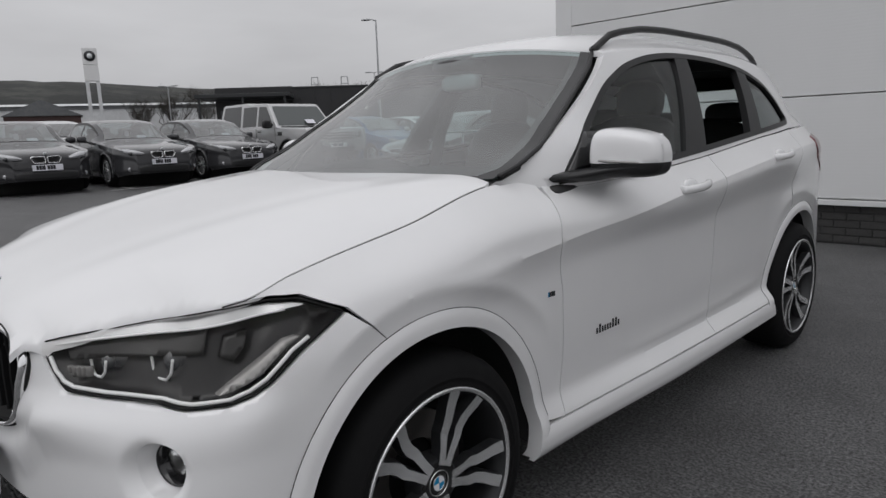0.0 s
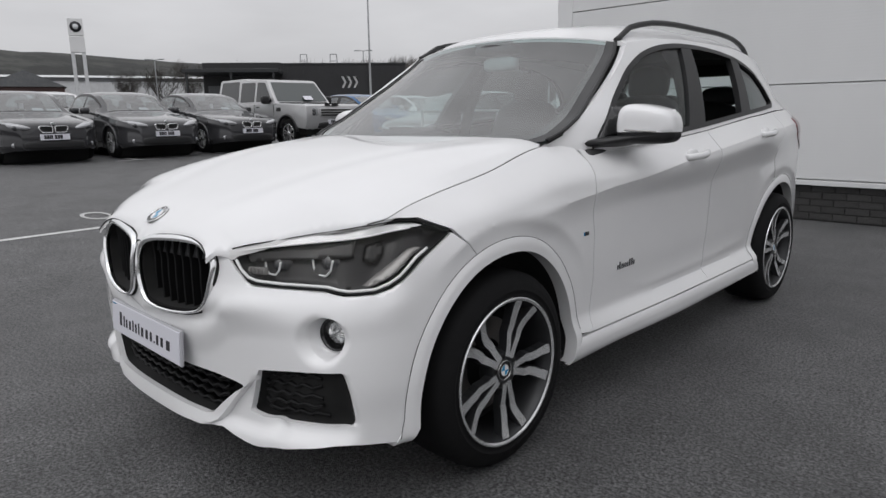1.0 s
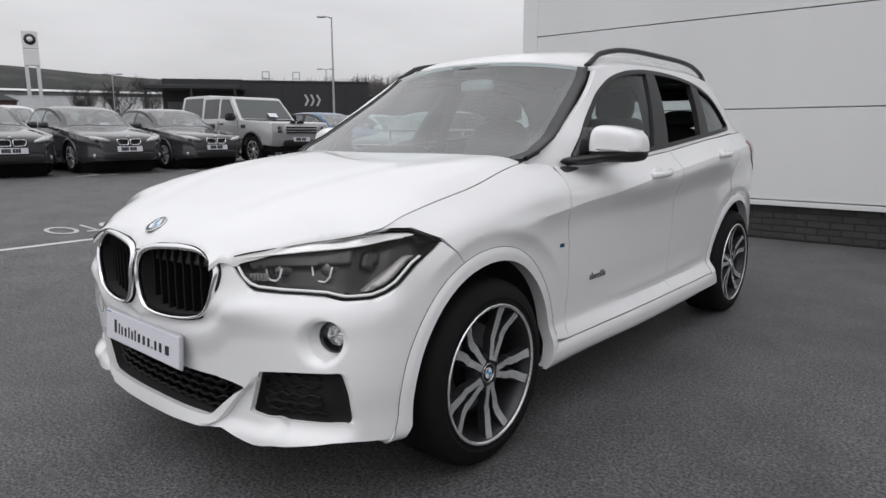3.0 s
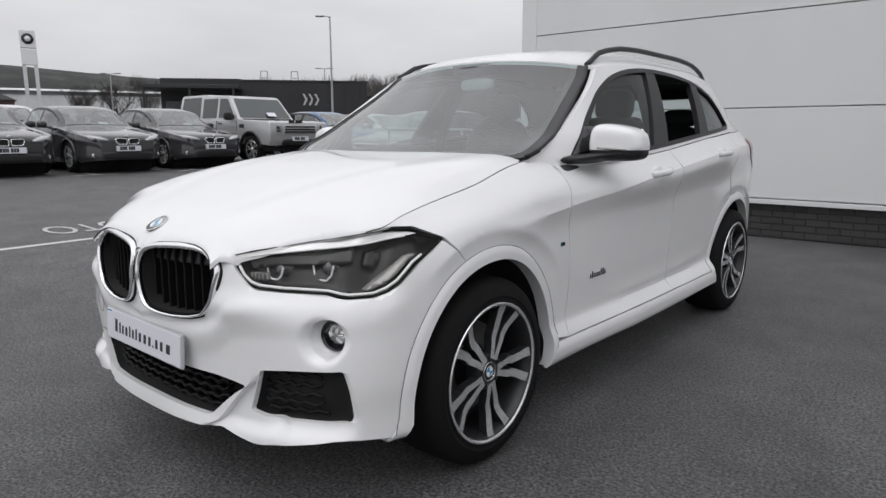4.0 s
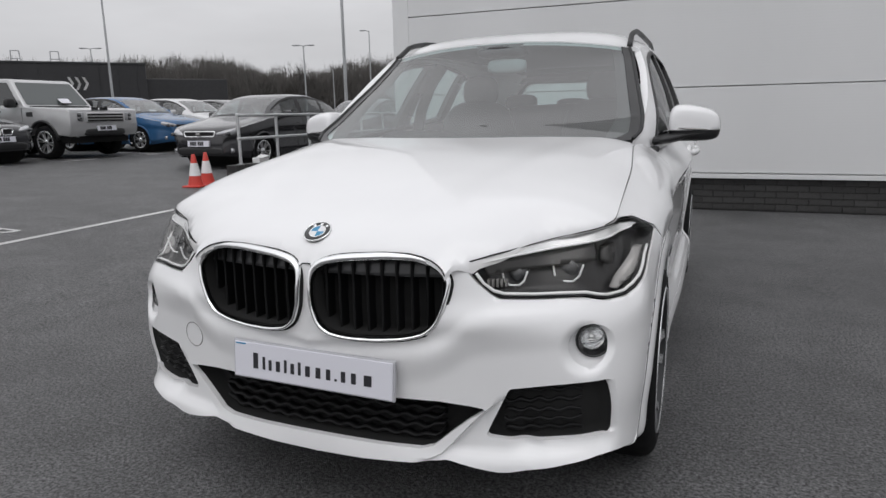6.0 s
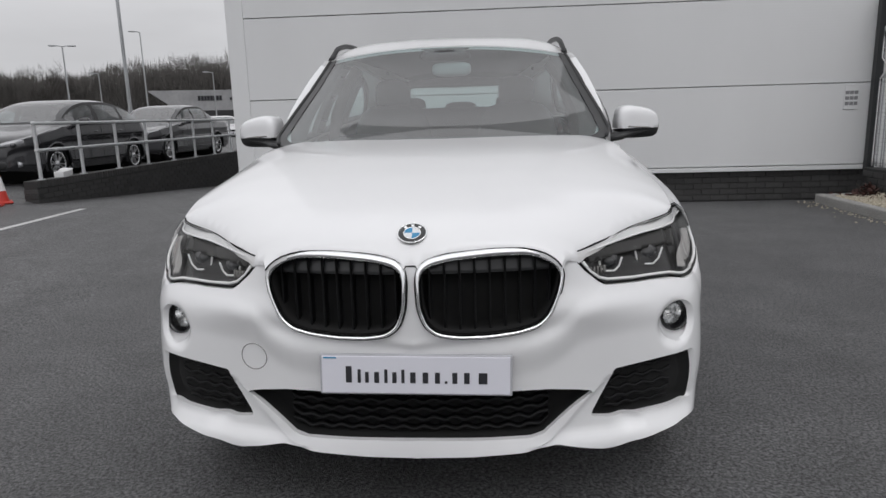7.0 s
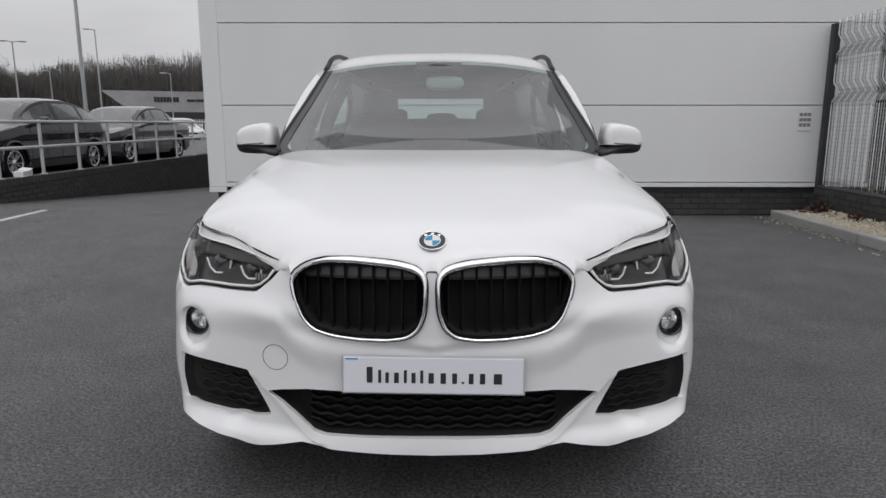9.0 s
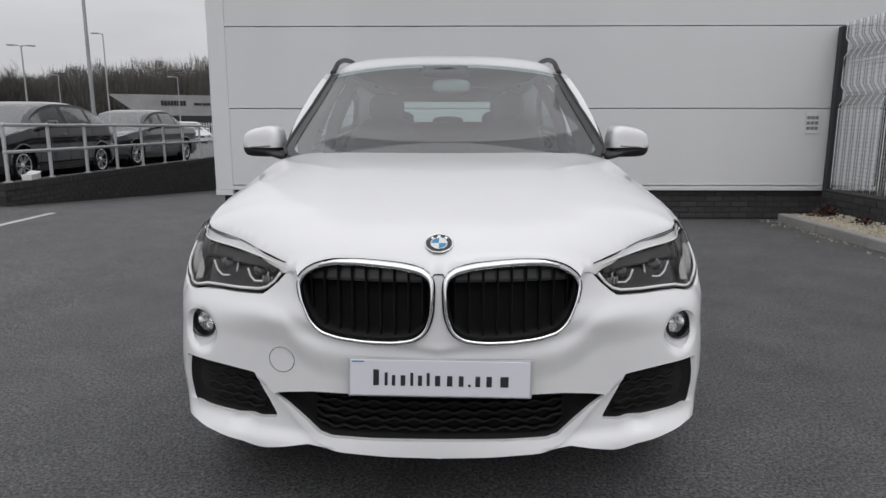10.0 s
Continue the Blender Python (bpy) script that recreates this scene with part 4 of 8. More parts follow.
SCREEN_EDGE = [(.40, 1.058), (.49, 1.093), (.62, 1.150), (.755, 1.232), (.895, 1.318), (1.03, 1.408), (1.09, 1.452)]
DLO = [(.648, 1.030, .01), (.70, 1.095, .03), (.828, 1.223, .05), (1.01, 1.352, .06), (1.19, 1.428, .06), (1.36, 1.468, .08), (1.56, 1.490, .1), (1.80, 1.495, .1), (2.05, 1.486, .1), (2.32, 1.455, .1), (2.55, 1.392, .06), (2.68, 1.305, .04), (2.76, 1.212, .02), (2.70, 1.180, .02), (2.25, 1.146, .1), (1.6, 1.091, .1), (1.3, 1.069, .1)]


def build_cabin():
    dlo = rounded(DLO, 0.03, 4)
    for flipped in (False, True):
        top = [(float(y), float(roof_z(np.array([y]))[0]) - .084) for y in np.linspace(1.09, 3.25, 30)]
        frame_outline = [(.42, 1.046)] + SCREEN_EDGE[1:] + top + [(3.33, 1.30), (3.36, 1.18), (3.30, 1.165), (3.1, 1.170), (2.67, 1.159), (2.2, 1.129), (1.6, 1.075), (1.3, 1.055), (.66, 1.016), (.60, 1.022), (.5, 1.040)]
        crisp(part("side_frame", sheet(frame_outline, on_side, [dlo], 0.022, 0.03, into_side, mirror=flipped), PAINT, car, "white pillar and roof frame"), 50)
        # black window surround
        inner = shrink(dlo, .022)
        crisp(part("window_surround", sheet(dlo, lambda u, v: on_side(u, v) + np.array((.002, 0, .001)), [inner], 0.02, 0.03, into_side, mirror=flipped), BLACK, car, "black window surround"), 50)
        # pillars between the windows
        for pil in ([(1.405, 1.078), (1.60, 1.094), (1.735, 1.478), (1.62, 1.476)], [(2.10, 1.142), (2.24, 1.152), (2.325, 1.445), (2.225, 1.455)]):
            crisp(part("pillar_cover", sheet(pil, lambda u, v: on_side(u, v) + np.array((.001, 0, 0)), [], 0.03, 0.03, into_side, mirror=flipped), BLACK, car, "black pillar cover"), 50)

        def pane(name, outline, mat):
            ob = part(name, sheet(outline, lambda u, v: on_side(u, v) - np.array((.010, 0, .003)), [], 0.05, 0, into_side, mirror=flipped), mat, car)
            ob.visible_shadow = False
            return ob

        pane("front_window", clip_y(inner, -9, 1.60), SIDE_GLASS)
        if flipped:
            pane("rear_window", clip_y(inner, 1.62, 2.22), SIDE_GLASS)
        # the +X pane carries the cabin's darkness in its tint, the other is clear
        pane("quarter_window", clip_y(inner, 2.24, 9), SIDE_GLASS if flipped else CABIN_DARK_GLASS)
    # roof
    outline = [(x, float(screen_at(np.array([x / SCREEN_L[-1][0]]), np.ones(1))[0][1]) - .004) for x in (0, .1, .2, .3, .38, .45, .51, .555, .585, .606)] + [(float(side_x(np.array([y]), roof_z(np.array([y])) - .083)[0]) + .0005, float(y)) for y in np.linspace(1.10, 3.20, 40)] + [(.42, 3.30), (.3, 3.33), (0, 3.34)]
    crisp(part("roof", sheet(outline, roof_at, [], 0.03, 0.02, lambda p: np.tile((0, 0, -1.0), (len(p), 1)), both=True), PAINT, car), 50)


def clip_y(poly, lo, hi):
    """The part of a (y, z) outline between two places along the car."""
    out = list(poly)
    for limit, keep_above in ((lo, True), (hi, False)):
        res = []
        for i, p in enumerate(out):
            q = out[(i + 1) % len(out)]
            a, b = (p[0] >= limit, q[0] >= limit) if keep_above else (p[0] <= limit, q[0] <= limit)
            if a:
                res.append(p)
            if a != b:
                t = (limit - p[0]) / (q[0] - p[0])
                res.append((limit, p[1] + t * (q[1] - p[1])))
        out = res
    return out


build_cabin()

def build_screen():
    def into(p):
        return np.tile((0, .6, -.8), (len(p), 1))
    full = rounded([(-1, 0, .02), (1, 0, .02), (1, 1, .02), (-1, 1, .02)], 0.02, 3)

    def band(name, us, vs, lift, label):
        """A strip printed on the glass between two lines across and up it."""
        bm = bmesh.new()
        rows = [[bm.verts.new(screen_at(np.array([u]), np.array([v]))[0] + np.array((0, -lift, lift * 1.4))) for u in us(v)] for v in vs]
        for r0, r1 in zip(rows, rows[1:]):
            for i in range(len(r0) - 1):
                bm.faces.new((r0[i], r0[i + 1], r1[i + 1], r1[i]))
        part(name, bm, FRIT, car, label)

    for s in (-1, 1):
        band("screen_border", lambda v, s=s: [s * k for k in np.linspace(.945 - .05 * float(smoothstep(.12, 0, v)), 1.0, 6)], np.linspace(0, 1, 26), .0015, "black printed windscreen border")
    band("screen_border", lambda v: np.linspace(-.95, .95, 41), np.linspace(0, .05, 4), .0012, "black printed windscreen border")
    band("screen_border", lambda v: np.linspace(-.95, .95, 41), np.linspace(.984, 1, 3), -.0015, "dark band along the screen's top")
    band("sensor_patch", lambda v: np.linspace(-.11 - .09 * float(smoothstep(.92, .98, v)), .11 + .09 * float(smoothstep(.92, .98, v)), 15), np.linspace(.905, .986, 8), -.0015, "dark dotted patch round the sensor")
    g = part("windscreen", sheet(full, screen_at, [], 0.07, 0, into), SCREEN_GLASS, car)
    g.visible_shadow = False
    for s in (-1, 1):
        bm = bmesh.new()
        add_tube(bm, [screen_at(np.array([s * 1.008]), np.array([v]))[0] + np.array((0, .001, .003)) for v in np.linspace(.02, 1, 24)], .0085, 8, flat=.9)
        part("screen_seal", bm, BLACK, car, "black windscreen seal")
    # cowl and wipers
    bm = bmesh.new()
    rows = []
    for u in np.linspace(-1, 1, 41):
        p = screen_at(np.array([u]), np.array([.05]))[0]
        x = p[0]
        rows.append([bm.verts.new(q) for q in ((x, p[1] + .02, p[2] - .004), (x, p[1] - .05, p[2] - .026), (x, p[1] - .10, p[2] - .06))])
    for a, b in zip(rows, rows[1:]):
        for i in range(2):
            bm.faces.new((a[i], a[i + 1], b[i + 1], b[i]))
    part("cowl", bm, BLACK, car, "black plastic cowl below the windscreen")
    for u0, u1, v1 in ((-.70, .06, .016), (.06, .82, .012)):
        bm = bmesh.new()
        pts = [screen_at(np.array([u0 + (u1 - u0) * t]), np.array([.030 + v1 * math.sin(math.pi * t) * .6]))[0] + np.array((0, -.006, .007)) for t in np.linspace(0, 1, 16)]
        add_tube(bm, pts, .0050, 6)
        wiper = part("wiper", bm, BLACK, car)
        bm = bmesh.new()
        a = pts[3] if u0 < -.3 else pts[2]
        add_tube(bm, [Vector(pts[8]) + Vector((0, -.004, .006)), Vector(a) + Vector((0, -.02, .000)), Vector(a) + Vector((0.06, -.05, -.03))], .007, 6, flat=.6)
        part("wiper_arm", bm, BLACK, wiper)


build_screen()


# ---- the white car's fittings ----
def build_wheel(name_phase, inner):
    """A wheel whose outer face looks along +X, its centre at the origin."""
    wheel = new("wheel")
    wheel.parent = car
    bm = bmesh.new()
    prof = [(.232, .02), (.243, .028), (.252, .032), (.2535, .0345), (.2555, .0345), (.257, .033), (.270, .0355), (.2715, .0375), (.2745, .0375), (.276, .0358), (.290, .0355), (.2915, .0345), (.306, .030), (.322, .016), (.331, -.002), (.335, -.03), (.336, -.09), (.336, -.12), (.335, -.165), (.330, -.195), (.318, -.212), (.285, -.225), (.243, -.21), (.232, -.20)]
    add_lathe(bm, prof, 72)
    part("tyre", bm, TYRE, wheel)
    bm = bmesh.new()
    prof = [(.247, .030), (.250, .034), (.247, .038), (.239, .034), (.233, .022), (.226, .006), (.220, -.03), (.216, -.09), (.205, -.18), (.235, -.20), (.247, -.19)]
    add_lathe(bm, prof, 72)
    crisp(part("rim", bm, ALLOY_DARK, wheel, "dark alloy rim with a bright lip"))
    bm = bmesh.new()
    add_lathe(bm, [(.2385, .0345), (.2435, .0385), (.2475, .0395), (.2505, .037), (.2505, .034)], 72)
    part("rim_lip", bm, ALLOY, wheel, "machined bright rim lip")
    for k in range(5):
        base = radians(name_phase + 72 * k)
        bm = bmesh.new()
        for side in (-1, 1):
            # one arm: (radius, sideways centre, half width, height of the face)
            arm = [(.045, .010, .012, .016), (.085, .017, .0115, .012), (.120, .026, .0135, .008), (.145, .024, .0145, .008), (.175, .031, .0155, .012), (.205, .043, .0165, .020), (.236, .052, .0175, .030)]
            rows = []
            for r, c, h, x in arm:
                ring = []
                for t, depth in ((c - h, 0), (c + h, 0), (c + h + .004, -.030), (c - h - .004, -.030)):
                    ring.append(bm.verts.new((x + depth, r * math.cos(base) - side * t * math.sin(base), r * math.sin(base) + side * t * math.cos(base))))
                rows.append(ring)
            for a, b in zip(rows, rows[1:]):
                for i in range(4):
                    f = bm.faces.new((a[i], a[(i + 1) % 4], b[(i + 1) % 4], b[i]))
                    f.material_index = 0 if i == 0 else 1
            bm.faces.new(rows[-1])
            bm.faces.new(rows[0])
        bmesh.ops.recalc_face_normals(bm, faces=bm.faces[:])
        part("spoke", bm, [ALLOY, ALLOY_DARK], wheel, smooth=False)
    bm = bmesh.new()
    add_lathe(bm, [(.0, .010), (.034, .010), (.040, .014), (.062, .012), (.068, -.002), (.070, -.04)], 40)
    crisp(part("hub", bm, ALLOY_DARK, wheel))
    for k in range(5):
        bm = bmesh.new()
        w = radians(name_phase + 36 + 72 * k)
        add_rod(bm, (-.01, .050 * math.cos(w), .050 * math.sin(w)), (.014, .050 * math.cos(w), .050 * math.sin(w)), .009, n=6)
        part("wheel_bolt", bm, GAP, wheel, smooth=False)
    cap = roundel("hub_cap", .0335, wheel)
    cap.matrix_local = pose(.0125, 0, 0, 0, 90, 0) @ pose(0, 0, 0, 0, 0, 90)
    bm = bmesh.new()
    add_lathe(bm, [(.09, -.075), (.165, -.075), (.165, -.098), (.09, -.098)], 56, closed=True)
    crisp(part("brake_disc", bm, DISC, wheel))
    bm = bmesh.new()
    add_box(bm, (-.115, -.20, .02), (-.06, -.12, .13), 0.015)
    part("brake_caliper", bm, ALLOY_DARK, wheel)
    bm = bmesh.new()
    add_lathe(bm, [(.0, -.10), (.21, -.10), (.21, -.20)], 40)
    part("wheel_back", bm, GAP, wheel)
    return wheel


def roundel(name, r, parent):
    """A round badge in the XY plane facing +Z: silver rim, dark ring, four coloured quarters."""
    bm = bmesh.new()
    add_lathe(bm, [(0, .0), (r * .60, .0), (r * .92, .0), (r, -.003)], 40, "Z", 0)
    ob = part(name, bm, GLOSS_BLACK, parent, "round badge with a dark ring")
    for k in range(4):
        bm = bmesh.new()
        c = bm.verts.new((0, 0, .0012))
        arc_v = [bm.verts.new((r * .56 * math.cos(radians(90 * k + 9 * i)), r * .56 * math.sin(radians(90 * k + 9 * i)), .0008)) for i in range(11)]
        for a, b in zip(arc_v, arc_v[1:]):
            bm.faces.new((c, a, b))
        part("quarter", bm, BADGE_BLUE if k % 2 else BADGE_WHITE, ob, smooth=False)
    for rr, w in ((r * .98, r * .05), (r * .58, r * .035)):
        bm = bmesh.new()
        add_tube(bm, [(rr * math.cos(math.tau * i / 40), rr * math.sin(math.tau * i / 40), .0005) for i in range(40)], w, 6, True)
        part("rim_ring", bm, CHROME, ob, "silver ring")
    return ob


for x_side, y, phase in ((1, 0, 64), (1, WHEELBASE, 98), (-1, 0, 20), (-1, WHEELBASE, 50)):
    w = build_wheel(phase, False)
    w.matrix_local = pose(.852 * x_side, y, AXLE_Z, 0, 0, 0 if x_side > 0 else 180)


SLAT_BLACK = material("slat_black", (0.006, 0.006, 0.0065), 0.5, 0.0, 0.0, 0.25)
GRILLE_GREY = material("grille_grey", (0.0360, 0.0366, 0.0384), 0.35)


def build_kidneys():
    outer = shrink(KIDNEY, -.004)
    inner = shrink(KIDNEY, .0135)
    for flipped in (False, True):
        sg = -1 if flipped else 1
        ring_xz = dense(shrink(KIDNEY, .006), .012)
        bm = bmesh.new()
        rows = []
        for i, (x, z) in enumerate(ring_xz):
            (xa, za), (xb, zb) = ring_xz[i - 1], ring_xz[(i + 1) % len(ring_xz)]
            n = Vector((zb - za, xa - xb)).normalized()
            half = .0055 + .0058 * float(smoothstep(.735, .80, z))
            c = kidney_at(np.array([x]), np.array([z]), .006)[0]
            row = []
            for k in range(10):
                w = math.tau * k / 10
                a, d = half * math.cos(w), .013 * math.sin(w)
                row.append(bm.verts.new((sg * (c[0] + n.x * a), c[1] - d, c[2] + n.y * a)))
            rows.append(row)
        for r0, r1 in zip(rows, rows[1:] + rows[:1]):
            for k in range(10):
                bm.faces.new((r0[k], r0[(k + 1) % 10], r1[(k + 1) % 10], r1[k]))
        bmesh.ops.recalc_face_normals(bm, faces=bm.faces[:])
        part("grille_frame", bm, CHROME, car, "chrome kidney grille frame")
        part("grille_seal", sheet(outer, lambda u, v: kidney_at(u, v, .0035), [shrink(KIDNEY, .010)], 0.008, 0.035, lambda p: np.tile((0, 1.0, 0), (len(p), 1)), mirror=flipped), GAP, car, "black joint round the grille frame")
        # added grey panel: the light on the grille's upper third as colour
        shelf = [(x, z) for z, x in clip_y([(z, x) for x, z in inner], .757, 9)]
        part("grille_panel", sheet(shelf, lambda u, v: kidney_at(u, v, -.034), [], 0.02, 0.004, lambda p: np.tile((0, 1.0, 0), (len(p), 1)), mirror=flipped), GRILLE_GREY, car, "dark grey panel for the lit top of the grille")
        back = part("grille_back", sheet(inner, lambda u, v: kidney_at(u, v, -.075), [], 0.03, -.07, lambda p: np.tile((0, 1.0, 0), (len(p), 1)), mirror=flipped), GAP, car, "dark grille opening")
        for k in range(9):
            x = .045 + .041 * k
            col = [p for p in inner]
            zs = [z for (a, za), (b, zb) in zip(inner, inner[1:] + inner[:1]) if (a - x) * (b - x) <= 0 and a != b for z in [za + (zb - za) * (x - a) / (b - a)]]
            if len(zs) < 2:
                continue
            lo, hi = min(zs) - .004, max(zs) + .004
            bm = bmesh.new()
            rows = []
            for z in np.linspace(lo, hi, 10):
                y = kidney_at(np.array([x]), np.array([z]), -.016 - .020 * float(smoothstep(.80, .72, z)))[0][1]
                rows.append([bm.verts.new((sg * (x + dx), y + dy, z)) for dx, dy in ((-.003, .0), (0, -.003), (.003, 0), (.0025, .04), (-.0025, .04))])
            for a, b in zip(rows, rows[1:]):
                for i in range(5):
                    bm.faces.new((a[i], a[(i + 1) % 5], b[(i + 1) % 5], b[i]))
            bmesh.ops.recalc_face_normals(bm, faces=bm.faces[:])
            part("grille_slat", bm, SLAT_BLACK, car, smooth=False)


build_kidneys()


def inset(depth):
    return lambda u, v: shell(u, v) + into_shell(shell(u, v)) * depth


def build_headlights():
    brow_low = ((.452, .50, .55, .65, .75, .86, .96, 1.05, 1.10), (.7925, .8000, .8085, .8190, .8290, .8405, .8505, .8580, .8610))
    brow_top = ((.452, .508, .575, .69, .775, .855, .912, 1.0, 1.065, 1.10), (.7945, .8090, .8225, .8425, .8530, .8635, .8680, .8720, .8690, .8635))
    under = [(.472, .790), (.55, .805), (.65, .816), (.75, .826), (.86, .838), (.86, .785), (.70, .777), (.58, .770), (.495, .760)]
    low_line = [(.468, .774), (.488, .748), (.516, .729), (.545, .7215), (.63, .7185), (.72, .719), (.778, .718), (.818, .7105), (.845, .707), (.925, .7075), (.97, .719), (1.01, .738), (1.07, .784), (1.11, .804)]
    wedge = [(.90, .712), (.925, .714), (.965, .725), (1.005, .744), (1.062, .787), (1.095, .803), (1.06, .800), (.995, .764), (.93, .730)]
    under, low_line, wedge = ([(u, v + float(lamp_up(u))) for u, v in line] for line in (under, low_line, wedge))
    for flipped in (False, True):
        sg = -1 if flipped else 1
        unit = new("headlight")
        unit.parent = car
        bm = sheet(shrink(LAMP, .0015), inset(.050), [], 0.02, -.048, into_shell, mirror=flipped)
        part("housing", bm, HOUSING, unit, "black lamp housing")
        bm = bmesh.new()
        rows = []
        for u in np.linspace(.452, 1.10, 60):
            zs = np.linspace(float(np.interp(u, *brow_low)), float(np.interp(u, *brow_top)), 5) + float(lamp_up(u))
            rows.append([bm.verts.new((sg * p[0], p[1], p[2])) for p in inset(.008)(np.full(5, u), zs)])
        for r0, r1 in zip(rows, rows[1:]):
            for i in range(4):
                q = (r0[i], r1[i], r1[i + 1], r0[i + 1])
                bm.faces.new(q if sg > 0 else q[::-1])
        part("brow", bm, CHROME_SATIN, unit, "satin silver brow strip")
        part("inner_bezel", sheet(under, inset(.026), [], 0.012, .015, into_shell, mirror=flipped), BEZEL, unit, "dark grey inner bezel")
        part("outer_reflector", sheet(wedge, inset(.012), [], 0.010, .02, into_shell, mirror=flipped), LAMP_GREY, unit, "pale grey corner reflector")
        for name, line, r, mat, deep in (("light_guide", [(u, v - .0035) for u, v in low_line], .0046, GUIDE, .006), ("brow_line", [(u, v + float(lamp_up(u))) for u, v in ((.47, .794), (.55, .8075), (.65, .8185), (.75, .8285), (.86, .840), (.96, .850), (1.05, .8575))], .0030, GUIDE, .0045)):
            bm = bmesh.new()
            pts = [shell(np.array([s]), np.array([z]))[0] + into_shell(shell(np.array([s]), np.array([z])))[0] * deep for s, z in dense(line, .02, False)]
            add_tube(bm, [(sg * p[0], p[1], p[2]) for p in pts], r, 8)
            part(name, bm, mat, unit, "bright white light strip")
        for x, z, r in ((.545, .758, .027), (.668, .764, .033)):
            p = shell(np.array([at_x(x, z)]), np.array([z]))[0] + np.array((0, .040, 0))
            bm = bmesh.new()
            add_lathe(bm, [(0, -.010), (r * .5, -.008), (r * .8, 0), (r * .84, .012), (r, .010), (r * 1.05, .04)], 28, "Y")
            bmesh.ops.transform(bm, matrix=Matrix.Translation((sg * p[0], p[1] + .006, p[2])), verts=bm.verts[:])
            part("projector", bm, LENS_DARK, unit, "dark projector lens")
            bm = bmesh.new()
            hexa = [(-.040, .024), (-.032, -.018), (-.014, -.030), (.018, -.030), (.034, -.014), (.044, .018)]
            add_tube(bm, [(sg * (p[0] + a), p[1] - .014 + .25 * max(0, a), p[2] + b) for a, b in dense([(a * r / .034, b * r / .034) for a, b in hexa], .008, False)], .0030, 6)
            part("light_ring", bm, GUIDE, unit, "pale grey light ring")
        for i in range(5):
            bm = bmesh.new()
            s, z = fx([(.488 + .011 * i, .742)])[0]
            p = shell(np.array([s]), np.array([z]))[0] + into_shell(shell(np.array([s]), np.array([z])))[0] * .03
            add_box(bm, (sg * p[0] - .003, p[1] - .006, p[2] - .010), (sg * p[0] + .003, p[1] + .01, p[2] + .012), .002)
            part("reflector_fin", bm, LAMP_GREY, unit, "grey reflector fin")
        q = [(.90, .775), (.905, .815), (.96, .822), (.955, .790), (.93, .765)]
        part("side_reflector", sheet(q, inset(.024), [], .012, .02, into_shell, mirror=flipped), BEZEL, unit, "grey side reflector")
        lens = part("lens", sheet(shrink(LAMP, .003), inset(-.003), [], 0.012, 0.0, into_shell, mirror=flipped), LENS, unit, "clear lamp lens")
        lens.visible_shadow = False
        # dark joint round the lamp
        bm = sheet(shrink(LAMP, -.002), inset(.0030), [shrink(LAMP, .0012)], .012, .02, into_shell, mirror=flipped)
        part("seal", bm, GAP, unit, "black lamp joint")


HOUSING = material("lamp_housing_black", (0.008, 0.008, 0.009), 0.3)
BEZEL = material("lamp_bezel_grey", (0.026, 0.026, 0.026), 0.22)
GUIDE = material("light_guide_white", (0.85, 0.86, 0.87), 0.2, 0.0, 0.6)
CHROME_SATIN = material("satin_silver", (0.72, 0.73, 0.74), 0.26, 0.35)
LENS_DARK = material("projector_glass", (0.03, 0.032, 0.036), 0.06, 0.0, 1.0)
LAMP_GREY = material("lamp_grey", (0.32, 0.315, 0.31), 0.25, 0.4)
build_headlights()


BOWL = material("fog_lamp_bowl", (0.80, 0.81, 0.82), 0.10, 0.9)


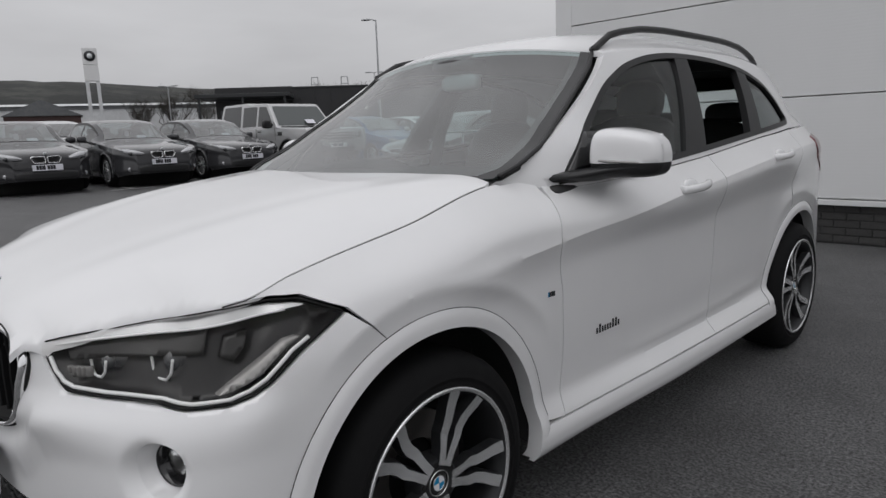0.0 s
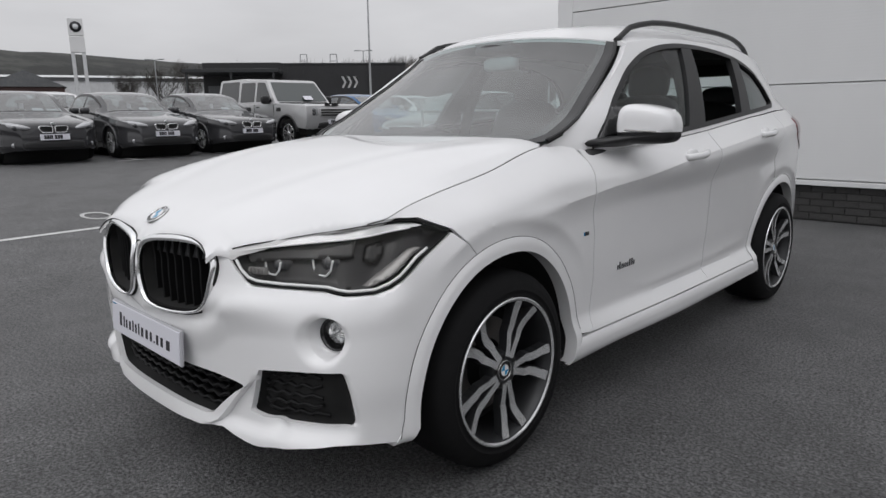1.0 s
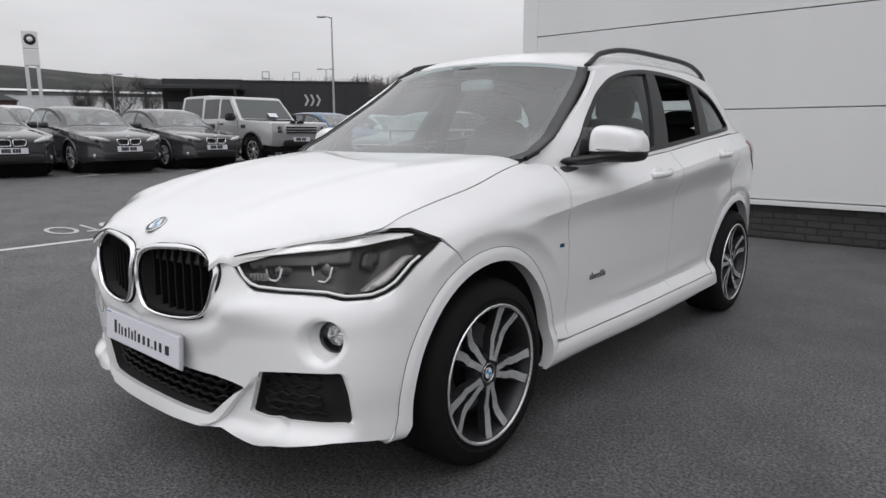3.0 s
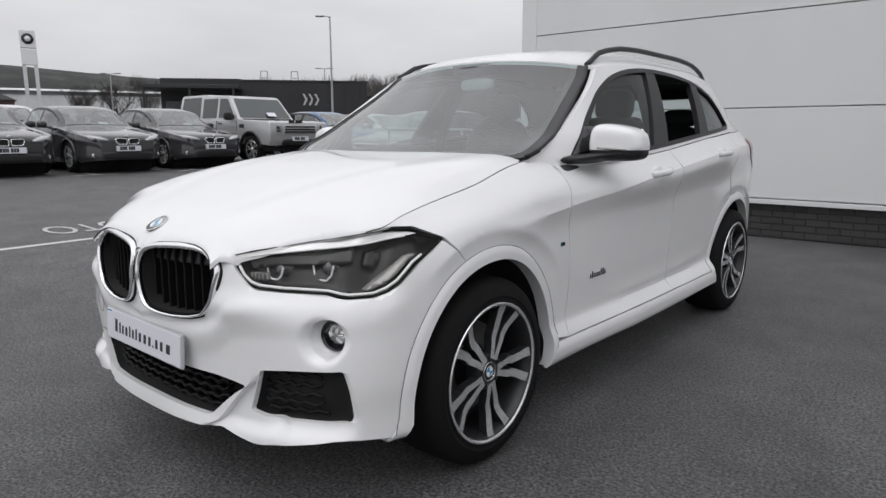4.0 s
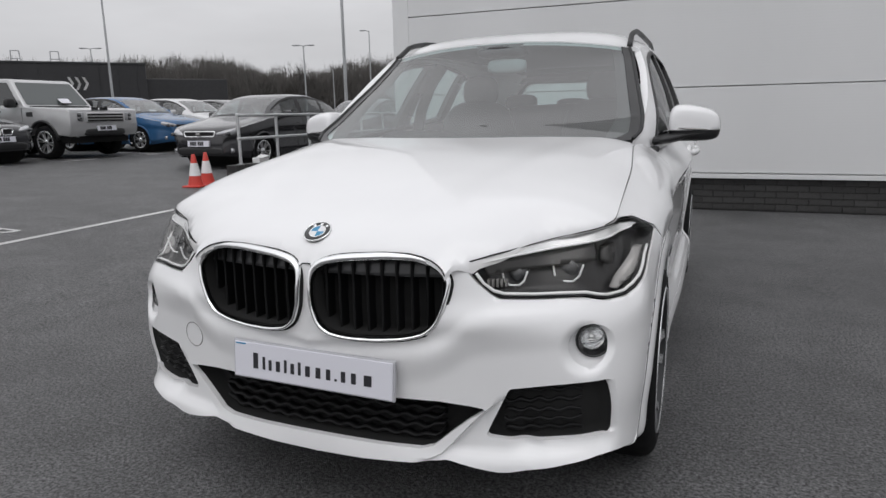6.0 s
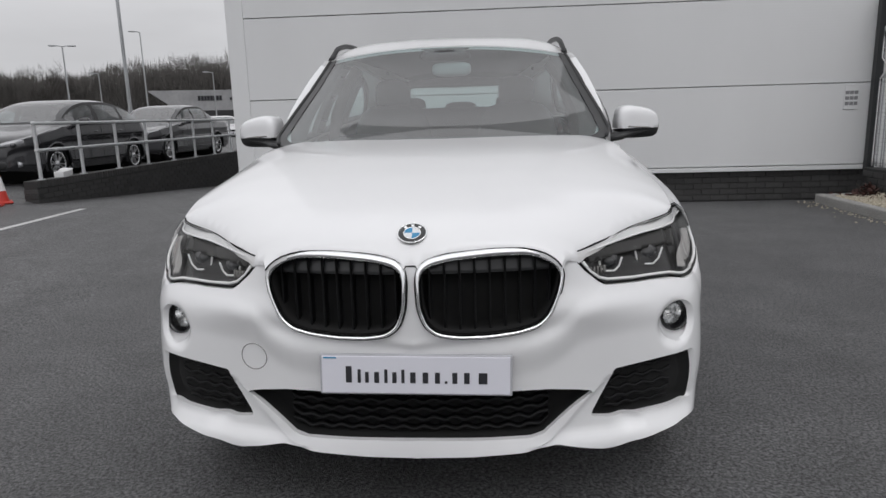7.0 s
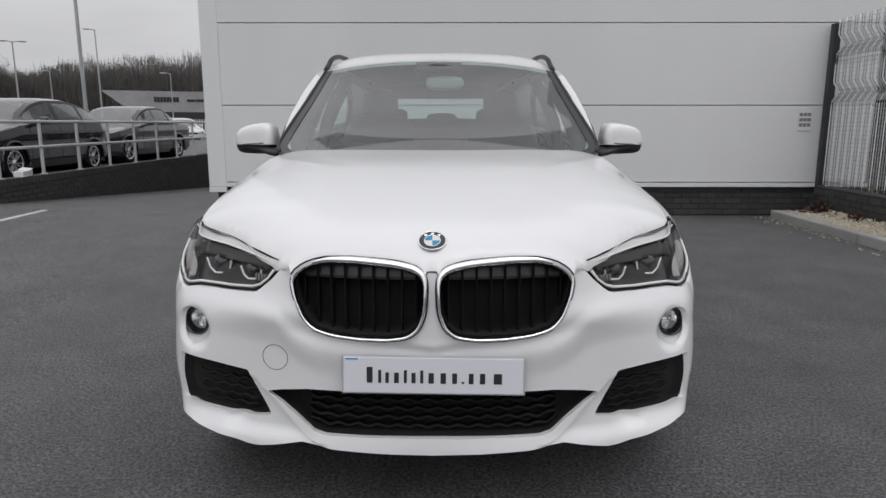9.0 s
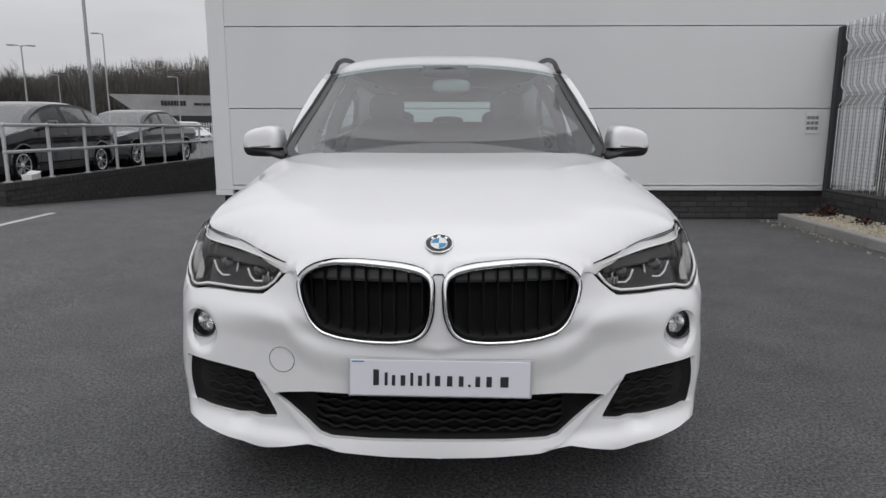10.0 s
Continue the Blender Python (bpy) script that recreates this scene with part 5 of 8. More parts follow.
def build_fog_lamps():
    for flipped in (False, True):
        sg = -1 if flipped else 1
        lamp = new("fog_lamp")
        lamp.parent = car
        lamp.matrix_local = pose(sg * .748, -.598, .586, 0, 0, sg * 19) @ Matrix.Scale(1.0, 4)
        # painted scoop from the bumper's skin down to the bezel
        m = pose(.748, -.598, .586, 0, 0, 19) @ Matrix.Scale(1.0, 4)
        rim = shell(np.array([q[0] for q in FOG]), np.array([q[1] for q in FOG]))
        ring = [m @ Vector((.0475 * math.cos(w), .006, .0475 * math.sin(w))) for w in (math.tau * i / 40 for i in range(40))]
        bm = bmesh.new()
        rows = []
        for k in (0, .2, .4, .6, .8, 1):
            row = []
            for a, b in zip(rim, ring):
                p = Vector(a).lerp(b, k) + Vector((-.3, 1, 0)).normalized() * .010 * math.sin(math.pi * k)
                row.append(bm.verts.new((sg * p.x, p.y, p.z)))
            rows.append(row)
        for r0, r1 in zip(rows, rows[1:]):
            for i in range(40):
                bm.faces.new((r0[i], r0[(i + 1) % 40], r1[(i + 1) % 40], r1[i]))
        bmesh.ops.recalc_face_normals(bm, faces=bm.faces[:])
        part("fog_lamp_scoop", bm, PAINT, car, "white scoop round the fog lamp")
        bm = bmesh.new()
        add_lathe(bm, [(.0485, .016), (.0475, .002), (.045, -.003), (.041, .0), (.038, .008), (.034, .016), (.0315, .020), (.031, .05)], 40, "Y")
        part("bezel", bm, GLOSS_BLACK, lamp, "black fog lamp bezel")
        bm = bmesh.new()
        add_lathe(bm, [(.0, .056), (.012, .053), (.020, .043), (.027, .030), (.0312, .020)], 36, "Y")
        part("reflector", bm, BOWL, lamp, "bright reflector bowl")
        bm = bmesh.new()
        add_blob(bm, (0, .036, -.010), (.013, .006, .006), 2.5, 12)
        part("bulb", bm, CHROME, lamp)
        bm = bmesh.new()
        add_lathe(bm, [(.0, .006), (.014, .008), (.024, .013), (.0315, .020)], 36, "Y")
        g = part("lens", bm, LENS, lamp)
        g.visible_shadow = False


build_fog_lamps()


def mesh_grid(name, x0, x1, z_at, place, sg, label):
    """Wavy horizontal bars of a lower intake."""
    for k in range(5):
        bm = bmesh.new()
        rows = []
        for x in np.linspace(x0, x1, max(12, int((x1 - x0) / .012))):
            lo, hi = z_at(x)
            z = lo + (hi - lo) * (k + .6) / 5.2 + .005 * math.sin(x * 105 + k * 3.14)
            p = place(x, z)
            rows.append([bm.verts.new((sg * p[0] + 0, p[1] + dy, p[2] + dz)) for dy, dz in ((0, .0045), (-.004, 0), (0, -.0045), (.02, -.004), (.02, .004))])
        for a, b in zip(rows, rows[1:]):
            for i in range(5):
                bm.faces.new((a[i], a[(i + 1) % 5], b[(i + 1) % 5], b[i]))
        bmesh.ops.recalc_face_normals(bm, faces=bm.faces[:])
        part(name, bm, SLAT_BLACK, car, label)


def build_intakes():
    full = [(0, .281), (.32, .284), (.354, .294), (.402, .337), (.452, .378), (.493, .407), (.488, .416), (.45, .422), (.37, .429), (.24, .428), (0, .427)]
    def back(u, v, deep):
        s = np.array([at_x(abs(a), b) for a, b in zip(u, v)])
        p = shell(s, v)
        return np.stack([np.sign(u + 1e-9) * np.abs(p[:, 0]), p[:, 1] + deep, v], 1)
    poly = full + [(-x, z) for x, z in reversed(full) if x > 0]
    part("lower_intake", sheet(poly, lambda u, v: back(u, v, .075), [], .03, -.072, lambda p: np.tile((0, 1.0, 0), (len(p), 1))), GAP, car, "black lower intake")
    def lim(x):
        ax = abs(x)
        return (float(np.interp(ax, (0, .318, .352, .40, .45, .49), (.284, .287, .297, .340, .381, .407))), float(np.interp(ax, (0, .24, .37, .45, .49), (.424, .425, .426, .419, .408))))
    mesh_grid("intake_bar", -.37, .37, lim, lambda x, z: back(np.array([x]), np.array([z]), .045)[0], 1, "")
    for flipped in (False, True):
        sg = -1 if flipped else 1
        part("side_intake", sheet(shrink(SIDE_INTAKE, -.001), inset(.045), [], .02, -.028, into_shell, mirror=flipped), GAP, car, "black side intake")
        def lim2(x):
            return (float(np.interp(x, (.50, .62, .78), (.328, .328, .335))), float(np.interp(x, (.55, .62, .79), (.466, .474, .486))))
        mesh_grid("intake_bar", .535, .762, lim2, lambda x, z: inset(.036)(np.array([at_x(x, z)]), np.array([z]))[0], sg, "")


build_intakes()


def bars(words, x, z, size, y, mat, parent, depth=.001, facing=None, name="letter_bar", fill=.86):
    """Plain bars in place of writing: one for each letter's width and height."""
    wide = {"i": .28, "t": .36, "r": .38, ".": .24, "m": .85, "c": .46, "1": .4, " ": .35}
    tall = {"t": .88, "S": 1.0, ".": .15}
    cur = x
    for ch in words:
        w = wide.get(ch, .62 if ch.isupper() or ch.isdigit() else .52) * size
        h = (tall.get(ch) or (1.0 if ch.isupper() or ch.isdigit() else .66)) * size
        if ch != " ":
            bm = bmesh.new()
            add_box(bm, (cur + w * (1 - fill) / 2, y - depth, z), (cur + w * (1 + fill) / 2, y, z + h), size * .03)
            part(name, bm, mat, parent, smooth=False)
        cur += w
    return cur - x


plate = new("number_plate")
plate.parent = car
plate.matrix_local = pose(.004, -.812, .489, -4, 0.8, 0)
bm = bmesh.new()
add_box(bm, (-.262, .001, -.057), (.262, .012, .057), .004)
part("plate_holder", bm, PLATE_EDGE, plate, "silver edge of the plate", smooth=False)
bm = bmesh.new()
add_box(bm, (-.256, -.003, -.052), (.256, .002, .052), .002)
part("plate_face", bm, PLATE, plate, "white show plate", smooth=False)
# the dealer's name stands as plain bars
cursor = -.200
for wide, tall in ((.56, 1), (.30, .82), (.34, .66), (.46, .66), (.30, .82), (.40, .66), (.30, .82), (.51, .66), (.52, .66), (.46, .66), (.25, .14), (.46, .66), (.51, .66), (.80, .66)):
    wide *= .0664
    bm = bmesh.new()
    add_box(bm, (cursor + wide * .28, -.0040, -.022), (cursor + wide * .72, -.0030, -.022 + .046 * tall), .0012)
    part("letter_bar", bm, INK, plate, smooth=False)
    cursor += wide
bm = bmesh.new()
add_box(bm, (-.25, -.0042, .045), (-.215, -.0031, .049), .0005)
part("blue_mark", bm, BADGE_BLUE, plate, "small blue mark", smooth=False)

# badges
b = roundel("bonnet_badge", .040, car)
nz = bonnet_at(np.array([0.0, 0.0]), np.array([-.74, -.70]))
lean = math.degrees(math.atan2(nz[1][2] - nz[0][2], .04))
for turn in (130, 90, 50):
    bm = bmesh.new()
    add_box(bm, (.0265, -.0045, .0002), (.0345, .0045, .0014), .0006, pose(0, 0, 0, 0, 0, turn))
    part("ring_mark", bm, CHROME, b, "small silver mark on the ring", smooth=False)
b.matrix_local = Matrix.Translation((0, -.728, float(bonnet_at(np.array([0.]), np.array([-.728]))[0][2]) + .003)) @ pose(0, 0, 0, lean, 0, 0)
for flipped in (False, True):
    sg = -1 if flipped else 1
    mb = new("wing_badge")
    mb.parent = car
    p = shell(np.array([at_y(.49, .725)]), np.array([.725]))[0]
    mb.matrix_local = Matrix.Translation((sg * (p[0] + .001), p[1], p[2])) @ pose(0, 0, 0, 0, 0, 90 * sg)
    for i, (mat, wd) in enumerate(((BADGE_BLUE, .004), (INK, .005), (LENS_DARK, .014))):
        bm = bmesh.new()
        x = (-.018, -.010, .000)[i]
        add_box(bm, (x, -.003, -.007), (x + wd, .002, .008), .001)
        part("badge_bar", bm, mat, mb, smooth=False)
    tb = new("door_badge")
    tb.parent = car
    p = shell(np.array([at_y(.86, .553)]), np.array([.553]))[0]
    tb.matrix_local = Matrix.Translation((sg * (p[0] + .001), p[1], p[2])) @ pose(0, 0, 0, 0, 0, 90 * sg)
    bars("oAooooAAo", -.125, -.012, .030, .001, LENS_DARK, tb, .003, name="badge_bar", fill=.5)

# tow cap ring
c = shell(np.array([at_x(.463, .519)]), np.array([.519]))[0]
bm = bmesh.new()
ring = []
for i in range(36):
    w = math.tau * i / 36
    x, z = .463 + .0385 * math.cos(w), .519 + .0385 * math.sin(w)
    q = shell(np.array([at_x(x, z)]), np.array([z]))[0]
    ring.append((-q[0], q[1], q[2]))
add_tube(bm, ring, .0016, 6, True)
part("tow_cover", bm, LAMP_GREY, car, "round tow eye cover joint")


def build_handles():
    for flipped in (False, True):
        sg = -1 if flipped else 1
        for y, z in ((1.33, .970), (2.27, 1.040)):
            h = new("door_handle")
            h.parent = car
            bm = bmesh.new()
            pts, wide = [], []
            for i in range(15):
                t = i / 14
                yy = y - .105 + .21 * t
                p = shell(np.array([at_y(yy, z)]), np.array([z]))[0]
                out = .012 + .026 * math.sin(math.pi * min(1, t * 1.05)) ** .6 * (1 if t > .02 else 0)
                pts.append((sg * (p[0] + out - .008), yy, z + .012 * (t - .3)))
            add_tube(bm, pts, .0125, 10, flat=1.25)
            part("grip", bm, PAINT, h, "white handle grip")
            bm = bmesh.new()
            p = shell(np.array([at_y(y - .03, z)]), np.array([z]))[0]
            add_blob(bm, (sg * (p[0] - .010), y - .02, z + .004), (.014, .055, .030), 2.2, 16)
            part("cup", bm, PAINT, h, "white handle recess")


build_handles()


def build_mirrors():
    for flipped in (False, True):
        sg = -1 if flipped else 1
        mir = new("door_mirror")
        mir.parent = car

        def shape(bm, z_cut_low, z_cut_high, grow):
            vs = add_blob(bm, (0, 0, 0), (.106 + grow, .112 + grow, .082 + grow), 4.6, 36)
            for v in vs:
                x, y, z = v.co
                z2 = min(max(z, z_cut_low), z_cut_high)
                # narrower and lower towards the outer end, flat glass side at the back
                t = (x + .104) / .208
                y2 = y * (1 - .30 * t) + .035 * t if y < 0 else min(y, .060)
                z2 = z2 * (1 - (.36 * t * t + .04 * t if z > 0 else .1 * t)) - .004 * t
                rise = max(z, 0) / .084
                x = x * (1 - .11 * rise * t) + .010 * rise * (1 - t)
                v.co = Vector((sg * (.929 + x), .825 + y2, 1.121 + z2))
            if flipped:
                bmesh.ops.reverse_faces(bm, faces=bm.faces[:])
        bm = bmesh.new()
        shape(bm, -.030, 9, 0)
        crisp(part("cap", bm, PAINT, mir, "white mirror cap"), 50)
        bm = bmesh.new()
        shape(bm, -9, -.034, -.002)
        crisp(part("base_shell", bm, BLACK, mir, "black lower mirror shell"), 50)
        bm = bmesh.new()
        add_tube(bm, [(sg * (.868 + .0125 * i), .738 - .004 + (.00045 * i * i), 1.099 - .0008 * i) for i in range(12)], .006, 6, flat=.7)
        part("indicator", bm, LAMP_GREY, mir, "clear indicator strip")
        bm = bmesh.new()
        rows = []
        for x, y0, y1, z0, z1 in ((.775, .60, .93, 1.028, 1.072), (.835, .66, .92, 1.034, 1.078), (.90, .735, .885, 1.050, 1.090), (.975, .765, .86, 1.066, 1.092)):
            rows.append([bm.verts.new((sg * x, y0 + (y1 - y0) * (.5 - .5 * math.cos(w)), z0 + (z1 - z0) * (.5 + .5 * math.sin(w)))) for w in (math.tau * k / 12 for k in range(12))])
        for a, b in zip(rows, rows[1:]):
            for k in range(12):
                bm.faces.new((a[k], a[(k + 1) % 12], b[(k + 1) % 12], b[k]))
        bm.faces.new(rows[0])
        bm.faces.new(rows[-1])
        bmesh.ops.recalc_face_normals(bm, faces=bm.faces[:])
        part("arm", bm, BLACK, mir, "black mirror foot")
        sail = [(.655, 1.032), (.80, 1.19), (.86, 1.19), (.90, 1.05), (.80, 1.042)]
        part("sail_panel", sheet(sail, lambda u, v: on_side(u, v) + np.array((.004, 0, 0)), [], .03, .02, into_side, mirror=flipped), GLOSS_BLACK, mir, "gloss black sail panel")
        bm = bmesh.new()
        add_box(bm, (sg * .936 - .074, .884, 1.085), (sg * .936 + .066, .888, 1.175), .002)
        part("mirror_glass", bm, MIRROR, mir, smooth=False)


build_mirrors()


def build_roof_rails():
    for sg in (1, -1):
        bm = bmesh.new()
        ys = np.concatenate([[1.10, 1.13, 1.17, 1.23, 1.32], np.linspace(1.45, 2.5, 10), [2.62, 2.72, 2.80]])
        lift = np.interp(ys, (1.10, 1.23, 1.45, 2.5, 2.7, 2.80), (.004, .032, .045, .044, .030, .000))
        pts = []
        for y, k in zip(ys, lift):
            x = float(side_x(np.array([y]), roof_z(np.array([y])) - .085)[0]) - .050 - .10 * k
            z = float(roof_at(np.array([x]), np.array([y]))[0][2])
            pts.append((sg * x, y, z + k))
        add_tube(bm, pts, .0135, 10, flat=1.0)
        part("roof_rail", bm, BLACK, car, "black roof rail")


build_roof_rails()


def build_cabin_inside():
    cab = new("cabin")
    cab.parent = car
    bm = bmesh.new()
    add_blob(bm, (0, .72, .93), (.72, .34, .14), 4, 32)
    add_blob(bm, (-.36, .80, 1.03), (.20, .16, .07), 3, 20)
    part("dashboard", bm, DASH, cab, "black dashboard")
    bm = bmesh.new()
    add_box(bm, (-.80, .60, .75), (-.755, 3.2, 1.03), .02)
    add_box(bm, (.755, .60, .75), (.80, 3.2, 1.03), .02)
    add_box(bm, (-.70, 3.0, .75), (.70, 3.42, 1.12), .03)
    part("door_lining", bm, CABIN, cab)
    bm = bmesh.new()
    wh = [(-.37 + .185 * math.cos(w), .99 + .07 * math.sin(w), 1.00 + .175 * math.sin(w)) for w in (math.tau * i / 32 for i in range(32))]
    add_tube(bm, wh, .016, 8, True)
    add_blob(bm, (-.37, .985, 1.0), (.08, .03, .06), 3, 12)
    part("steering_wheel", bm, LEATHER, cab)
    for x in (-.395, .395):
        bm = bmesh.new()
        add_blob(bm, (x, 1.46, .62), (.26, .27, .12), 3.2, 24)
        add_blob(bm, (0, 0, 0), (.25, .09, .34), 3.2, 24, m=pose(x, 1.76, .92, -14, 0, 0))
        part("front_seat", bm, LEATHER, cab, "black leather front seat")
        bm = bmesh.new()
        add_blob(bm, (0, 0, 0), (.115, .055, .095), 3, 20, m=pose(x, 1.86, 1.315, -8, 0, 0))
        for dx in (-.05, .05):
            add_rod(bm, (x + dx, 1.83, 1.15), (x + dx, 1.86, 1.26), .006, n=6)
        part("headrest", bm, LEATHER, cab)
    bm = bmesh.new()
    add_blob(bm, (0, 2.42, .64), (.66, .26, .12), 4, 28)
    add_blob(bm, (0, 0, 0), (.64, .08, .32), 4, 28, m=pose(0, 2.76, .92, -16, 0, 0))
    part("rear_bench", bm, LEATHER, cab)
    for x in (-.40, 0, .40):
        bm = bmesh.new()
        add_blob(bm, (0, 0, 0), (.125, .05, .06 if x else .05), 3, 16, m=pose(x, 2.86, 1.255 if x else 1.225, -10, 0, 0))
        part("headrest", bm, LEATHER, cab)
    for sg in (1, -1):
        bm = bmesh.new()
        add_tube(bm, [(sg * .745, 1.60, 1.0), (sg * .715, 1.63, 1.2), (sg * .655, 1.66, 1.36), (sg * .58, 1.68, 1.47)], .035, 10)
        part("pillar_trim", bm, CABIN, cab, "dark inner pillar trim")
    for sg in (1, -1):
        bm = bmesh.new()
        rows = []
        for v in np.linspace(.02, 1, 16):
            a, b = (screen_at(np.array([sg * u]), np.array([v]))[0] for u in (.99, .875 - .05 * float(smoothstep(.5, .1, v))))
            rows.append([bm.verts.new(Vector(p) + Vector(d)) for p, d in ((a, (0, .012, -.012)), (b, (0, .020, -.018)), (b, (sg * .015, .075, -.010)), (a, (0, .075, -.010)))])
        for r0, r1 in zip(rows, rows[1:]):
            for i in range(4):
                bm.faces.new((r0[i], r0[(i + 1) % 4], r1[(i + 1) % 4], r1[i]))
        bmesh.ops.recalc_face_normals(bm, faces=bm.faces[:])
        part("pillar_trim", bm, CABIN, cab, "dark inner windscreen pillar trim")
    # mirror and sensor housing behind the screen
    bm = bmesh.new()
    add_blob(bm, (.03, 1.02, 1.405), (.100, .03, .036), 3.5, 16)
    part("rear_view_mirror", bm, MIRROR_GREY, cab, "grey rear-view mirror")
    bm = bmesh.new()
    add_box(bm, (-.058, 1.048, 1.374), (.118, 1.053, 1.436), .002)
    part("mirror_glass", bm, MIRROR, cab, smooth=False)
    bm = bmesh.new()
    add_blob(bm, (0, 1.04, 1.475), (.13, .07, .03), 3, 16)
    part("sensor_housing", bm, BLACK, cab)
    # headlining, pillars' inner faces, hatch
    bm = sheet([(-.60, 1.12), (.60, 1.12), (.58, 2.3), (.47, 2.98), (-.47, 2.98), (-.58, 2.3)], lambda u, v: roof_at(u, v) - np.array((0, 0, .035)), [], .06, 0, lambda p: np.tile((0, 0, 1.0), (len(p), 1)))
    part("headlining", bm, HEADLINING, cab, "grey headlining")
    bm = sheet([(-.47, 2.975), (.47, 2.975), (.40, 3.19), (-.40, 3.19)], lambda u, v: roof_at(u, v) - np.array((0, 0, .037)), [], .05, 0, lambda p: np.tile((0, 0, 1.0), (len(p), 1)))
    part("rear_header_trim", bm, CABIN, cab, "dark trim above the tailgate")
    hatch = new("tailgate")
    hatch.parent = car

    def hatch_at(u, v):
        y = 3.53 - .56 * (v - 1.08) - .45 * np.maximum(v - 1.08, 0) ** 2 - .34 * u**2
        return np.stack([u, y - .02, v], 1)
    out = rounded([(-.66, 1.085, .02), (.66, 1.085, .02), (.575, 1.30, .05), (.475, 1.428, .05), (-.475, 1.428, .05), (-.575, 1.30, .05)], .03, 4)
    hole = rounded([(-.56, 1.145, .06), (.56, 1.145, .06), (.52, 1.29, .05), (.43, 1.402, .05), (-.43, 1.402, .05), (-.52, 1.29, .05)], .05, 5)
    part("tailgate_frame", sheet(out, hatch_at, [hole], .03, .03, lambda p: np.tile((0, -1.0, 0), (len(p), 1))), PAINT, hatch, "white tailgate frame")
    part("tailgate_lining", sheet(shrink(out, .02), lambda u, v: hatch_at(u, v) - np.array((0, .036, 0)), [shrink(hole, -.004)], .03, 0, lambda p: np.tile((0, -1.0, 0), (len(p), 1))), CABIN, hatch, "dark inner tailgate lining")
    bm = bmesh.new()
    us = np.linspace(-.50, .50, 21)
    hi, lo = roof_at(us * .95, us * 0 + 3.19), hatch_at(us, us * 0 + 1.408)
    rows = [[bm.verts.new(Vector(a) + Vector(d)) for a in pts] for pts, d in ((hi, (0, -.012, -.014)), (hi, (0, .012, -.014)), (lo, (0, -.030, 0)), (lo, (0, -.052, 0)))]
    for r in range(4):
        for i in range(20):
            bm.faces.new((rows[r][i], rows[r][i + 1], rows[(r + 1) % 4][i + 1], rows[(r + 1) % 4][i]))
    for i in (0, 20):
        bm.faces.new([q[i] for q in rows])
    bmesh.ops.recalc_face_normals(bm, faces=bm.faces[:])
    part("tailgate_header", bm, CABIN, hatch, "dark panel above the rear glass")
    g = part("rear_glass", sheet(shrink(hole, -.01), lambda u, v: hatch_at(u, v) - np.array((0, .012, 0)), [], .06, 0, lambda p: np.tile((0, -1.0, 0), (len(p), 1))), SIDE_GLASS, hatch)
    g.visible_shadow = False


MIRROR_GREY = material("mirror_housing_grey", (0.42, 0.43, 0.44), 0.3)
DASH = material("dashboard_black", (0.010, 0.010, 0.0105), 0.8, 0.0, 0.0, 0.2)
HEADLINING = material("grey_headlining", (0.10, 0.10, 0.10), 0.9)
build_cabin_inside()


# ---- cars parked round the yard ----
def far_paint(name, colour, coat=0.30, metal=0.0):
    m = material(name, colour, 0.3, metal, coat, 0.3)
    n = noise_node(m, 2.0, 5.0)
    colour_in(m, mottle(m, n, tuple(c * .95 for c in colour), tuple(min(1, c * 1.04) for c in colour), .3, .7))
    rough_by(m, noise_node(m, 9.0, 5.0), 0.08, 0.18)
    return m


FAR_GLASS = glass_material("far_car_glass", (0.62, 0.70, 0.70), 3.2)
FAR_SCREEN = glass_material("far_car_windscreen", (0.55, 0.63, 0.63), 5.5)
FAR_ALLOY = material("silver_spoke_paint", (0.42, 0.42, 0.43), 0.35, 0.4)
FAR_LAMP = material("far_lamp", (0.40, 0.405, 0.42), 0.12, 0.4, 1.0)
SALOON = dict(length=4.80, width=1.84, axles=(0.86, 3.72), wheel=.325, cowl=1.38, roof0=2.10, roof1=3.15, deck=3.98, belt=.93, tumble=.75,
              top=[(0, .60), (.015, .685), (.05, .735), (.16, .785), (.5, .855), (1.0, .925), (1.38, .985), (1.75, 1.215), (2.10, 1.395), (2.45, 1.455), (2.85, 1.465), (3.15, 1.435), (3.6, 1.28), (3.98, 1.13), (4.5, 1.09), (4.74, 1.03), (4.80, .80)],
              pillars=(2.42, 3.28), pace=(.0, .62, .82, .92))
HATCH = dict(length=4.34, width=1.80, axles=(0.86, 3.50), wheel=.315, cowl=1.12, roof0=1.85, roof1=3.30, deck=4.10, belt=.96, tumble=.75,
             top=[(0, .60), (.015, .70), (.06, .765), (.18, .82), (.45, .88), (.9, .96), (1.12, 1.01), (1.5, 1.25), (1.85, 1.41), (2.2, 1.47), (2.7, 1.48), (3.30, 1.42), (3.75, 1.30), (4.10, 1.08), (4.28, 1.0), (4.34, .78)],
             pillars=(2.30, 3.22), pace=(.0, .62, .82, .92))
BOX4X4 = dict(length=4.72, width=1.92, axles=(0.90, 3.70), wheel=.37, cowl=1.42, roof0=1.95, roof1=4.40, deck=4.66, belt=1.13, tumble=.91,
              top=[(0, .70), (.02, 1.0), (.06, 1.085), (.25, 1.13), (1.0, 1.165), (1.42, 1.19), (1.68, 1.50), (1.95, 1.76), (2.25, 1.82), (2.85, 1.83), (3.0, 1.89), (3.6, 1.90), (4.40, 1.86), (4.55, 1.60), (4.66, 1.22), (4.72, .95)],
              pillars=(2.42, 3.35), pace=(.0, .82, .93, .97))

